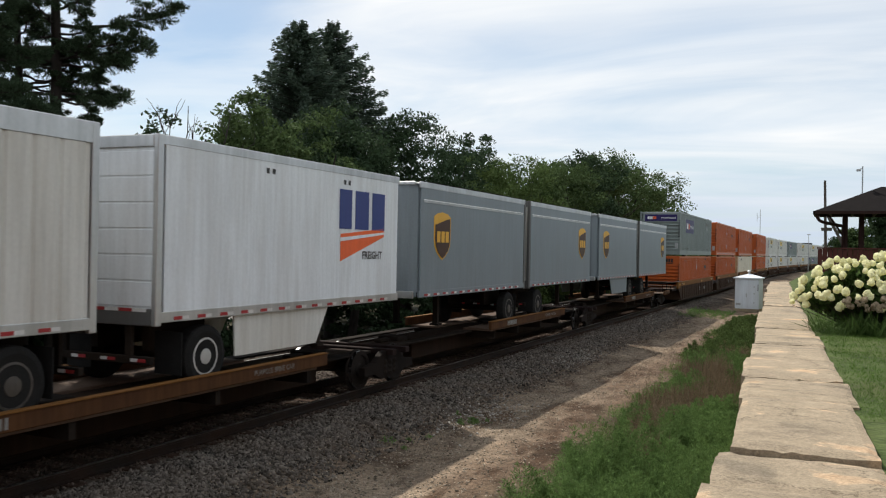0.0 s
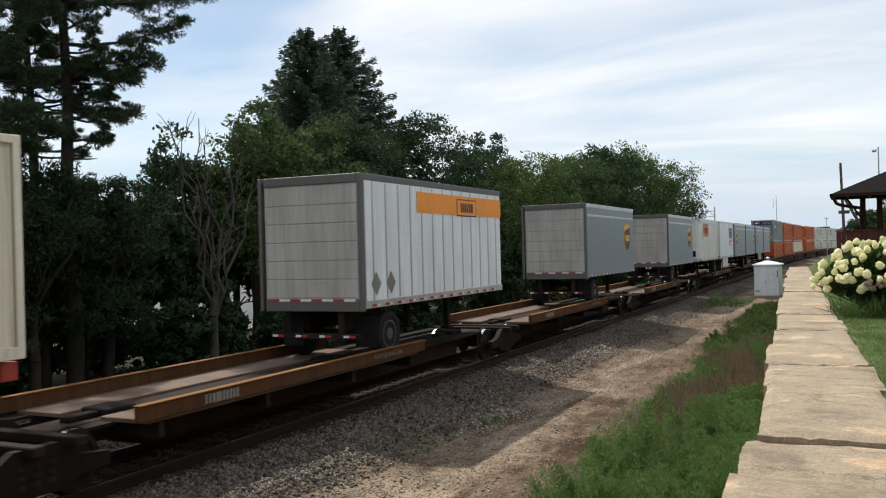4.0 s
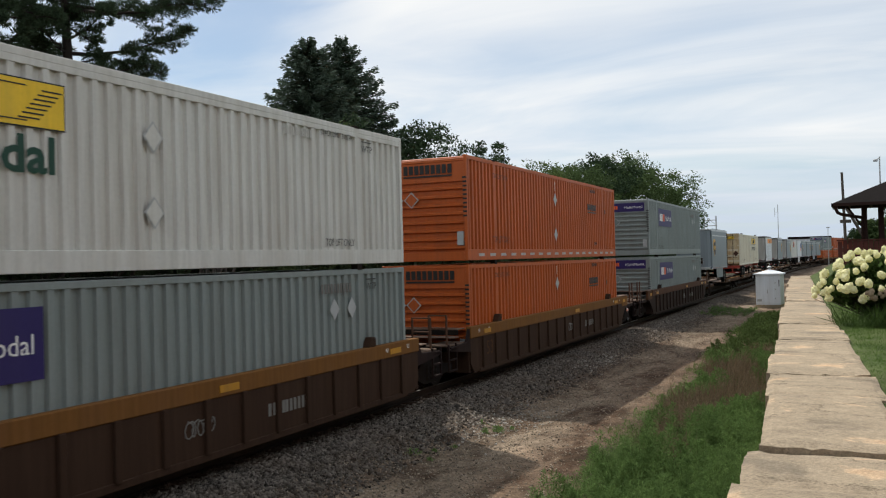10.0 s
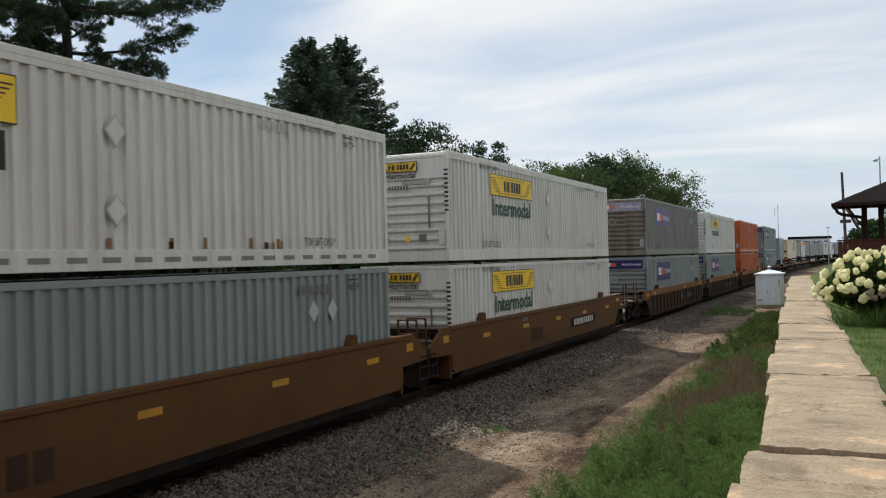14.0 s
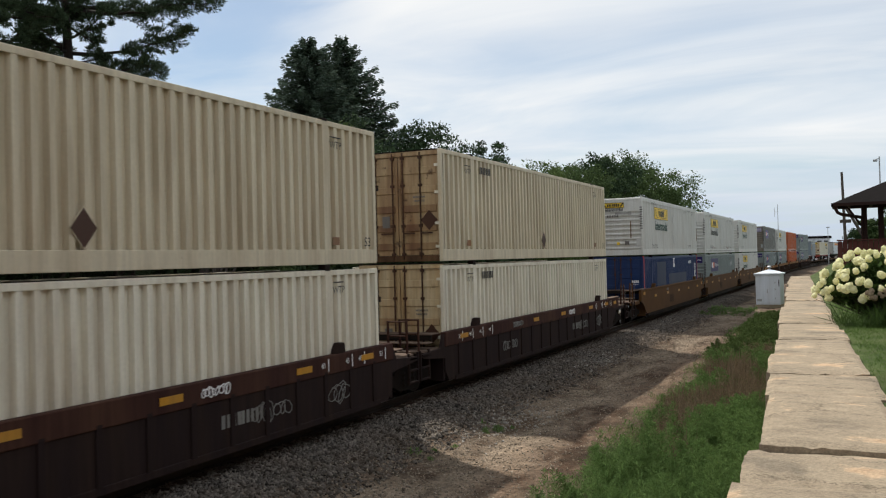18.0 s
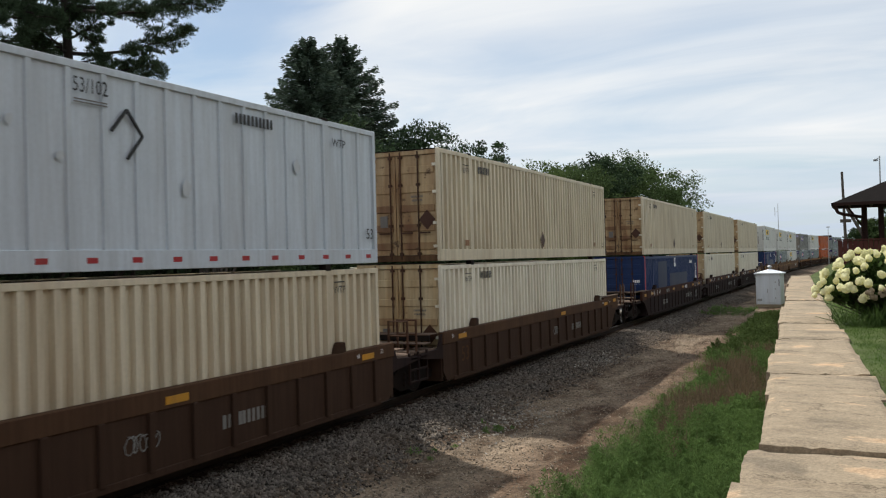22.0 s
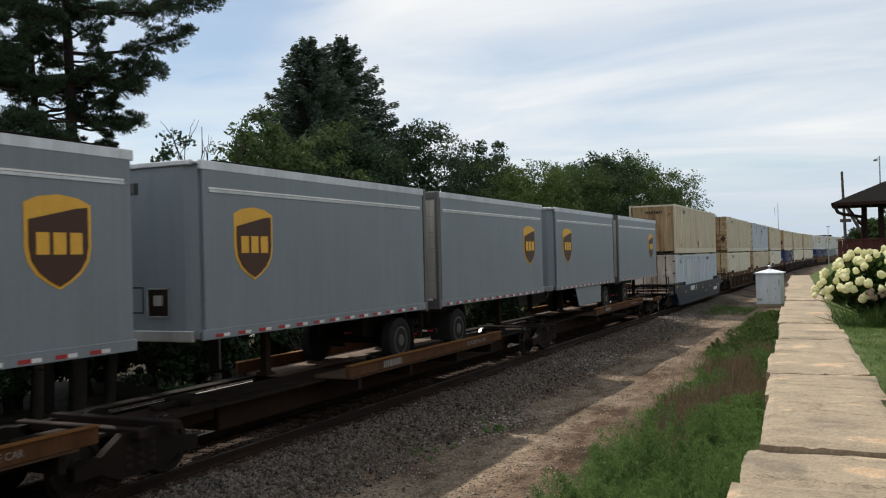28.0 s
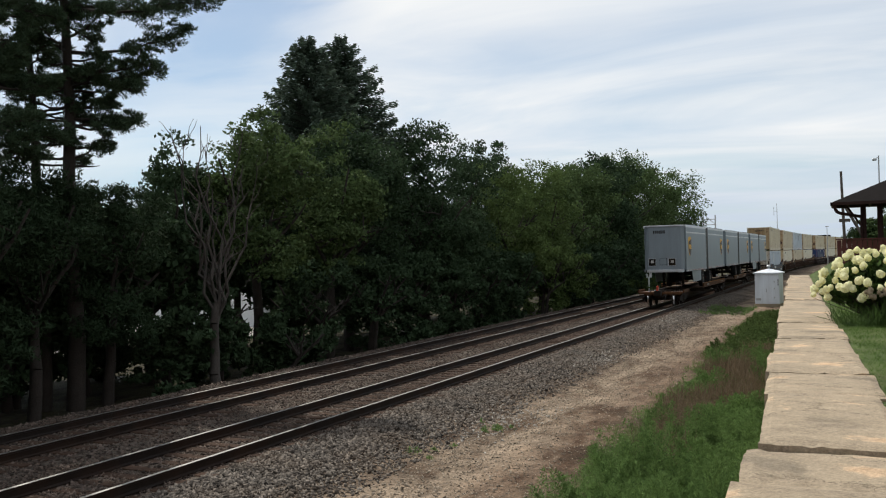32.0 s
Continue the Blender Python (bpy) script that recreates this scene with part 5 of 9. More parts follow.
def corrug_end(y):
    bm = corrugated(-W2 + 0.09, W2 - 0.09, 0.14, CH - 0.10, 0.26, 0.03, 1.0)
    bmesh.ops.transform(bm, matrix=Matrix(((0, 1, 0, 0), (-1, 0, 0, y + 1.0), (0, 0, 1, 0), (0, 0, 0, 1))), verts=bm.verts[:])
    return bm


RUSTY_PLATE = paint("rust_plate", (0.25, 0.12, 0.05), amount=0.5)
M_PATCH = paint("paint_blue_patch", (0.004, 0.013, 0.055), amount=0.2)


# ---- road trailers carried on the train ----
TRL = 8.25          # length of a short trailer
T0, T1 = 1.14, 4.08  # floor and roof over the deck


def wheel(parent, x, y, r=0.53, w=0.30, dual=True, rim=None):
    bm = bmesh.new()
    s = 1 if x > 0 else -1
    lathe(bm, (x - s * w, y, 0.50), (s, 0, 0), [(0, r * 0.75), (0.03, r * 0.97), (0.06, r), (w - 0.06, r), (w - 0.03, r * 0.97), (w, r * 0.80), (w - 0.02, r * 0.60)], n=22)
    t = part("tyre", bm, M_TYRE, parent, smooth=False)
    bm = bmesh.new()
    lathe(bm, (x - s * 0.16, y, 0.50), (s, 0, 0), [(0, 0.2), (0.09, r * 0.57), (0.14, r * 0.60), (0.145, r * 0.54), (0.08, r * 0.45), (0.06, 0.16), (0.15, 0.13), (0.16, 0.05)], n=20)
    part("rim", bm, rim or M_RIM, t)


def trailer(style, nose_back, skirt=False):
    """A short road trailer. nose_back: its nose points back down the line, towards which the rear faces of the train look."""
    key = (style, nose_back, skirt)
    c = root("road_trailer")
    h = TRL / 2
    d = -1 if nose_back else 1           # direction of the nose along y
    body = {"grey": M_UPSGREY, "yellow_rib": M_WHITE, "freight": M_WHITE2, "band": M_WHITE2}[style]
    # sides
    for s in (-1, 1):
        if style == "yellow_rib":
            bm = corrugated(-h + 0.5 if d < 0 else -h + 0.1, h - 0.1 if d < 0 else h - 0.5, T0 + 0.16, T1 - 0.30, 0.46, 0.025, s * (W2 - 0.004), 0.78)
        else:
            bm = boxes((s * W2 - (0.04 if s > 0 else 0), s * W2 + (0 if s > 0 else 0.04), -h + 0.12, h - 0.12, T0 + 0.14, T1 - 0.14))
        part("side_wall", bm, body, c)
        part("top_rail", boxes((s * W2 - 0.05, s * W2 + 0.006, -h + 0.05, h - 0.05, T1 - (0.31 if style == "yellow_rib" else 0.16), T1), bevel=0.012), M_DARKTRIM if style == "band" else M_ALU, c)
        part("bottom_rail", boxes((s * W2 - 0.05, s * W2 + 0.008, -h + 0.05, h - 0.05, T0, T0 + 0.17), bevel=0.008), M_ALU if style != "grey" else body, c)
        if style.startswith("grey"):
            part("roof_edge", boxes((s * W2 - 0.06, s * W2 - 0.004, -h + 0.4, h - 0.4, T1 - 0.004, T1 + 0.022)), M_UNDER, c, "dark dirty roof edge")
            part("trim_strip", boxes((s * W2 - 0.01, s * W2 + 0.014, -h + 0.25, h - 0.25, T1 - 0.52, T1 - 0.475)), M_ALU, c, "bright metal trim strip")
            part("trim_strip", boxes((s * W2 - 0.01, s * W2 + 0.010, -h + 0.25, h - 0.25, T1 - 0.465, T1 - 0.44)), M_LETTERWHITE, c)
        if style == "band":
            bm = bmesh.new()
            for i in range(13):
                y = -h + 0.45 + i * 0.61
                box(bm, s * W2 - 0.01, s * W2 + 0.007, y - 0.03, y + 0.03, T0 + 0.18, T1 - 0.17)
            part("rivet_seam", bm, M_ALU, c)
    part("roof", boxes((-W2 + 0.03, W2 - 0.03, -h + 0.06, h - 0.06, T1 - 0.07, T1 - 0.02), bevel=0.01), M_ALU, c)
    if key != "lower":
        part("floor", boxes((-W2 + 0.05, W2 - 0.05, -h + 0.1, h - 0.1, T0 + 0.01, T0 + 0.13)), M_UNDER, c)
    # rounded nose
    bm = bmesh.new()
    prof = [(-W2, h - 0.5), (-W2, h - 0.30), (-W2 + 0.10, h - 0.10), (-W2 + 0.30, h), (W2 - 0.30, h), (W2 - 0.10, h - 0.10), (W2, h - 0.30), (W2, h - 0.5)]
    lo = [bm.verts.new((x, d * y, T0 + 0.02)) for x, y in prof]
    hi = [bm.verts.new((x, d * y, T1 - 0.03)) for x, y in prof]
    for i in range(len(prof) - 1):
        q = (lo[i], lo[i + 1], hi[i + 1], hi[i])
        bm.faces.new(q if d < 0 else q[::-1])
    q = hi[:]
    bm.faces.new(q if d < 0 else q[::-1])
    bmesh.ops.recalc_face_normals(bm, faces=bm.faces[:])
    part("nose", bm, body, c)
    part("nose_cap", boxes((-W2 + 0.12, W2 - 0.12, d * h - 0.05, d * h + 0.05, T1 - 0.09, T1 + 0.0), bevel=0.015), M_ALU, c)
    part("nose_sill", boxes((-W2 + 0.14, W2 - 0.14, d * h - 0.05, d * h + 0.03, T0 - 0.02, T0 + 0.16), bevel=0.01), M_ALU, c)
    # rear frame and door at the other end
    r = -d * h
    for s in (-1, 1):
        part("rear_post", boxes((s * W2 - 0.08, s * W2 + 0.01, r - 0.07, r + 0.07, T0 - 0.05, T1), bevel=0.012), M_DARKTRIM if style in ("grey", "band") else M_ALU, c)
    part("rear_header", boxes((-W2 + 0.08, W2 - 0.08, r - 0.07, r + 0.07, T1 - 0.20, T1 - 0.003), bevel=0.012), M_DARKTRIM if style in ("grey", "band") else M_ALU, c)
    part("rear_sill", boxes((-W2 + 0.08, W2 - 0.08, r - 0.07, r + 0.07, T0 - 0.05, T0 + 0.22), bevel=0.012), M_DARKTRIM, c)
    door = part("roll_door", boxes((-W2 + 0.08, W2 - 0.08, r - 0.03, r + 0.03, T0 + 0.22, T1 - 0.20)), M_DOORGREY if style != "freight" else body, c)
    for i in range(6):
        z = T0 + 0.25 + i * 0.41
        part("door_slat", boxes((-W2 + 0.10, W2 - 0.10, r - 0.045, r + 0.045, z, z + 0.385), bevel=0.008), M_DOORGREY if style != "freight" else body, door)
    tp = bmesh.new()
    tr = bmesh.new()
    for i in range(8):
        x = -1.12 + i * 0.28
        box(tp if i % 2 else tr, x, x + 0.28, r - 0.078, r + 0.078, T0 + 0.17, T0 + 0.22)
    part("reflective_tape", tp, M_WHITETAPE, c)
    part("reflective_tape", tr, M_REDTAPE, c)
    # tape along the lower rail
    ta, tb = bmesh.new(), bmesh.new()
    y, i = -h + 0.35, 0
    while y < h - 0.6:
        box(ta, W2, W2 + 0.012, y, y + 0.20, T0 + 0.03, T0 + 0.085)
        box(tb, W2, W2 + 0.012, y + 0.20, y + 0.36, T0 + 0.03, T0 + 0.085)
        y += 0.58
    part("reflective_tape", ta, M_REDTAPE, c, "red reflective markers")
    part("reflective_tape", tb, M_WHITETAPE, c, "white reflective markers")
    # running gear
    ax = r + d * 1.25
    for s in (-1, 1):
        wheel(c, s * 1.24, ax, rim=M_RIM if style == "freight" and skirt else M_RIMDARK)
    part("axle", tubes(((-1.1, ax, 0.5), (1.1, ax, 0.5), 0.09)), M_UNDER, c)
    part("suspension", boxes((-0.62, -0.48, ax - 0.7, ax + 0.7, 0.62, T0), (0.48, 0.62, ax - 0.7, ax + 0.7, 0.62, T0), (-0.6, 0.6, ax - 0.1, ax + 0.1, 0.75, 0.95)), M_UNDER, c)
    part("bumper", boxes((-1.15, 1.15, r - 0.05 + d * 0.05, r + 0.05 + d * 0.05, 0.48, 0.60), (-0.75, -0.62, r - 0.04 + d * 0.05, r + 0.04 + d * 0.05, 0.6, T0), (0.62, 0.75, r - 0.04 + d * 0.05, r + 0.04 + d * 0.05, 0.6, T0), bevel=0.008), M_UNDER, c)
    tp, tr = bmesh.new(), bmesh.new()
    for i in range(4):
        x = -1.1 + i * 0.62
        box(tp, x, x + 0.14, r - 0.06 + d * 0.05, r + 0.06 + d * 0.05, 0.515, 0.565)
        box(tr, x + 0.14, x + 0.30, r - 0.06 + d * 0.05, r + 0.06 + d * 0.05, 0.515, 0.565)
    part("reflective_tape", tp, M_WHITETAPE, c)
    part("reflective_tape", tr, M_REDTAPE, c)
    for s in (-1, 1):
        lx = s * 0.62
        part("landing_leg", boxes((lx - 0.07, lx + 0.07, d * (h - 2.6) - 0.07, d * (h - 2.6) + 0.07, 0.30, T0), (lx - 0.13, lx + 0.13, d * (h - 2.6) - 0.13, d * (h - 2.6) + 0.13, 0.24, 0.30)), M_UNDER, c)
        part("mud_flap", boxes((s * 1.24 - (0.55 if s > 0 else 0), s * 1.24 + (0 if s > 0 else 0.55), r + d * 0.62, r + d * 0.64, 0.25, 0.95)), M_TYRE, c)
    if skirt:
        for s in (-1, 1):
            y0, y1 = sorted((ax + d * 0.75, ax + d * (3.9 if style == "freight" else 4.4)))
            part("side_skirt", poly_skirt(s, y0, y1, d), M_WHITE if style == "freight" else M_UPSGREY, c, "pale side skirt")
    # markings
    nose_y = d * h
    if style == "grey":
        shield_logo(c, d * 2.70, 2.72, 1.27)
        if nose_back:
            for x in (-1.02, 0.22):
                part("gladhand_box", on_end(plates((0, 0.42, -0.22, 0.22)), x, T0 + 0.62, -h - 0.006), M_UNDER, c, "recessed air line box")
                part("box_frame", on_end(plates((-0.02, 0.0, -0.24, 0.24), (0.42, 0.44, -0.24, 0.24), (-0.02, 0.44, 0.22, 0.24), (-0.02, 0.44, -0.24, -0.22), t=0.02), x, T0 + 0.62, -h - 0.006), M_ALU, c)
                part("gladhand", on_end(plates((0.14, 0.30, -0.05, 0.12), t=0.05), x, T0 + 0.62, -h - 0.008), M_DOORGREY, c)
            part("number_mark", on_end(bars((0.5,) * 6, 0.20, 0.15), -0.35, T1 - 0.42, -h - 0.004), M_BLACK, c)
            part("placard_outline", on_end(plates((-0.22, 0.22, 0.2, 0.22), (-0.22, 0.22, -0.22, -0.2), (-0.22, -0.2, -0.2, 0.2), (0.2, 0.22, -0.2, 0.2)), -0.12, T0 + 0.66, -h - 0.004), M_UNDER, c)
    elif style == "yellow_rib":
        for name, place, w, hh in (("side", side_at(-1.65, 3.28), 2.35, 0.84), ("end", end_at(-0.15, T1 - 0.62, -h - 0.004), 1.35, 0.42)):
            lg = part("name_board", place(poly([(-w / 2, hh * 0.5), (-w * 0.53, 0), (-w / 2 + 0.05, -hh / 2), (w / 2 - 0.05, -hh / 2), (w * 0.53, 0), (w / 2, hh * 0.5)][::-1]), 0.0), M_BLACK, c, "orange name board with a black edge")
            part("board_field", place(poly([(-w / 2 + 0.05, hh * 0.43), (-w * 0.49, 0), (-w / 2 + 0.09, -hh * 0.43), (w / 2 - 0.09, -hh * 0.43), (w * 0.49, 0), (w / 2 - 0.05, hh * 0.43)][::-1]), 0.006), M_SIGNORANGE, lg)
            part("board_mark", place(bars((0.42, 0.38, 0.36, 0.36, 0.42, 0.55), hh * 0.52, 0.12), 0.012), M_BLACK, lg)
        rnd = random.Random(41)
        for k in range(9):
            q = rnd.uniform(0.05, 0.13)
            part("scuff", on_end(poly([(q * rnd.uniform(0.5, 1.3) * math.cos(a_), q * rnd.uniform(0.5, 1.3) * math.sin(a_)) for a_ in np.linspace(0, 5.5, 8)]), rnd.uniform(-0.9, 0.6), rnd.uniform(1.5, 2.3), -h - 0.003), M_GREYPATCH, c)
        word(c, "lettering", "WARNING", 0.15, -h + 0.85, T0 + 0.85, M_REDTAPE)
        part("number_mark", on_side(rotated(bars((0.5,) * 7, 0.12, 0.2), 90), -h + 0.72, 2.9), M_BLACK, c)
        part("number_mark", on_end(bars((0.5,) * 5, 0.14, 0.2), -0.1, 2.65, -h - 0.004), M_BLACK, c)
        part("gladhand_box", on_end(plates((-0.2, 0.2, -0.2, 0.2), t=0.06), 0.75, T0 + 0.52, -h - 0.004), M_UNDER, c)
    elif style == "freight":
        part("number_mark", on_side(bars((0.62, 0.72, 0.72), 0.84, 0.18), 2.31, 3.19, W2 + 0.006), M_NAVY, c, "navy block letters as bars")
        part("swoosh", on_side(poly([(-0.95, 0.08), (1.0, 0.24), (1.0, 0.05), (-0.95, -0.50)][::-1]), 2.30, 2.58, W2 + 0.006), M_SIGNORANGE, c, "orange swoosh")
        part("swoosh_line", on_side(poly([(-1.0, 0.0), (1.05, 0.16), (1.05, 0.11), (-1.0, -0.08)][::-1]), 2.30, 2.58, W2 + 0.012), M_WHITE2, c)
        word(c, "lettering", "FREIGHT", 0.24, 2.76, 2.20, M_BLACK, bold=0.004)
        for y in (-1.2, 1.6):
            part("marker_light", on_side(plates((-0.14, -0.05, -0.05, 0.05), (0.05, 0.14, -0.05, 0.05)), y, T1 - 0.32, W2 + 0.003), M_BLACK, c)
    elif style == "band":
        part("colour_band", on_side(plates((-1.5, 4.05, -0.255, 0.255)), 0.0, 3.545, W2 + 0.009), M_BAND, c, "orange band")
        lg = part("name_board", on_side(plates((-0.66, 0.66, -0.23, 0.23)), 1.52, 3.49, W2 + 0.013), M_BLACK, c)
        part("board_field", on_side(plates((-0.63, 0.63, -0.20, 0.20)), 1.52, 3.49, W2 + 0.017), M_BAND, lg)
        part("board_mark", on_side(bars((0.42, 0.38, 0.36, 0.36, 0.42, 0.55), 0.25, 0.16), 1.52, 3.49, W2 + 0.021), M_BLACK, lg)
        for y in (-3.58, -2.9):
            part("placard_holder", on_side(poly([(0, 0.26), (0.22, 0), (0, -0.26), (-0.22, 0)][::-1]), y, 1.67, W2 + 0.009), M_OLDGREY, c)
    words = {"grey": "grey parcel trailer with a gold and brown shield emblem", "yellow_rib": "white ribbed trailer with an orange name board",
             "freight": "white freight trailer with orange swoosh and navy bars", "band": "white trailer with an orange band, dark rear frame"}[style]
    tagged(c, words, "trailer", "trailers on the train")
    return c


def rotated(bm, deg):
    bmesh.ops.rotate(bm, cent=(0, 0, 0), matrix=Matrix.Rotation(radians(deg), 3, "Z"), verts=bm.verts[:])
    return bm


def poly_skirt(s, y0, y1, d):
    bm = bmesh.new()
    cut = 0.45
    pts = [(y0, T0), (y1, T0), (y1 - (cut if d > 0 else 0.05), 0.42), (y0 + (cut if d < 0 else 0.05), 0.42)]
    a = [bm.verts.new((s * 1.22, y, z)) for y, z in pts]
    b = [bm.verts.new((s * 1.19, y, z)) for y, z in pts]
    bm.faces.new(a)
    bm.faces.new(b[::-1])
    for i in range(4):
        bm.faces.new((a[i], b[i], b[(i + 1) % 4], a[(i + 1) % 4]))
    bmesh.ops.recalc_face_normals(bm, faces=bm.faces[:])
    return bm


def chassis_load():
    """A red container chassis standing on the spine car."""
    c = root("container_chassis")
    h = CL / 2
    part("beam", boxes((-0.62, -0.45, -h + 0.2, h - 0.3, 0.82, 1.10), (0.45, 0.62, -h + 0.2, h - 0.3, 0.82, 1.10), bevel=0.01), M_REDCHASSIS, c)
    part("bolster", boxes((-1.22, 1.22, -h, -h + 0.22, 0.84, 1.10), (-1.22, 1.22, h - 0.25, h, 0.86, 1.10), (-0.6, 0.6, -2, -1.8, 0.85, 1.05), (-0.6, 0.6, 2, 2.2, 0.85, 1.05), bevel=0.01), M_REDCHASSIS, c)
    part("bumper", boxes((-1.2, 1.2, -h + 0.02, -h + 0.12, 0.42, 0.54), (-0.62, -0.50, -h + 0.03, -h + 0.11, 0.54, 0.9), (0.50, 0.62, -h + 0.03, -h + 0.11, 0.54, 0.9), bevel=0.008), M_REDCHASSIS, c)
    part("reflective_tape", boxes((-1.1, -0.8, -h + 0.01, -h + 0.13, 0.45, 0.51), (0.8, 1.1, -h + 0.01, -h + 0.13, 0.45, 0.51)), M_WHITETAPE, c)
    for y in (-h + 2.3, -h + 3.6):
        for s in (-1, 1):
            wheel(c, s * 1.22, y, rim=M_RIMDARK)
        part("axle", tubes(((-1.1, y, 0.5), (1.1, y, 0.5), 0.08)), M_UNDER, c)
    part("suspension", boxes((-0.5, 0.5, -h + 1.7, -h + 4.2, 0.6, 0.82)), M_UNDER, c)
    for s in (-1, 1):
        part("landing_leg", boxes((s * 0.6 - 0.07, s * 0.6 + 0.07, h - 3.1, h - 2.96, 0.1, 0.9)), M_UNDER, c)
        part("mud_flap", boxes((s * 0.9 - 0.28, s * 0.9 + 0.28, -h + 1.35, -h + 1.37, 0.2, 0.75)), M_TYRE, c, "black mud flap")
    return tagged(c, "red steel container chassis with dark tyres on the spine car", "chassis")


# ---- rail cars ----
def truck(parent, y, mirror=False):
    """Two wheelsets in a cast side frame."""
    t = part("truck", boxes((-0.9, 0.9, -0.18, 0.18, 0.45, 0.75), bevel=0.02), M_UNDER, parent, "dark cast steel wheel truck")
    t.matrix_basis = pose(0, y, 0)
    for s in (-1, 1):
        bm = bmesh.new()
        x = s * 1.06
        pts = [(-1.25, 0.36), (-1.25, 0.56), (-0.75, 0.62), (-0.35, 0.86), (0.35, 0.86), (0.75, 0.62), (1.25, 0.56), (1.25, 0.36), (0.75, 0.36), (0.42, 0.22), (-0.42, 0.22), (-0.75, 0.36)]
        a = [bm.verts.new((x - 0.07, p, z)) for p, z in pts]
        b = [bm.verts.new((x + 0.07, p, z)) for p, z in pts]
        bm.faces.new(a)
        bm.faces.new(b[::-1])
        n = len(pts)
        for i in range(n):
            bm.faces.new((a[i], a[(i + 1) % n], b[(i + 1) % n], b[i]))
        bmesh.ops.recalc_face_normals(bm, faces=bm.faces[:])
        part("side_frame", bm, M_CAST, t)
        bm = bmesh.new()
        for q in (-0.24, 0, 0.24):
            lathe(bm, (x + s * 0.02, q, 0.30), (0, 0, 1), [(0, 0.07), (0.06, 0.09), (0.12, 0.07), (0.18, 0.09), (0.24, 0.07), (0.30, 0.09), (0.36, 0.07)], n=8)
        part("spring_nest", bm, M_UNDER, t)
        for e in (-0.89, 0.89):
            bm = bmesh.new()
            lathe(bm, (s * 0.69, e, 0.46), (s, 0, 0), [(0, 0.49), (0.025, 0.485), (0.03, 0.455), (0.13, 0.445), (0.13, 0.36), (0.09, 0.34), (0.09, 0.16), (0.14, 0.14), (0.14, 0.05)], n=24)
            wh = part("wheel", bm, M_WHEEL, t)
            bm = bmesh.new()
            lathe(bm, (s * 0.735, e, 0.46), (s, 0, 0), [(0, 0.454), (0.088, 0.449)], n=24, cap=False)
            part("tread", bm, M_TREAD, t, "bright worn wheel tread")
    for e in (-0.89, 0.89):
        part("axle", tubes(((-0.72, e, 0.46), (0.72, e, 0.46), 0.085)), M_UNDER, t)
    return t


def coupler(parent, y, d):
    part("coupler", boxes((-0.12, 0.12, min(y, y + d * 0.75), max(y, y + d * 0.75), 0.72, 0.98), (-0.2, 0.2, min(y + d * 0.55, y + d * 0.85), max(y + d * 0.55, y + d * 0.85), 0.70, 1.0), bevel=0.02), M_UNDER, parent)
    part("air_hose", tubes(((0.35, y, 0.75), (0.38, y + d * 0.35, 0.45), 0.025), ((0.38, y + d * 0.35, 0.45), (0.35, y + d * 0.75, 0.5), 0.025), n=6), M_TYRE, parent)


WELL_END = 8.45


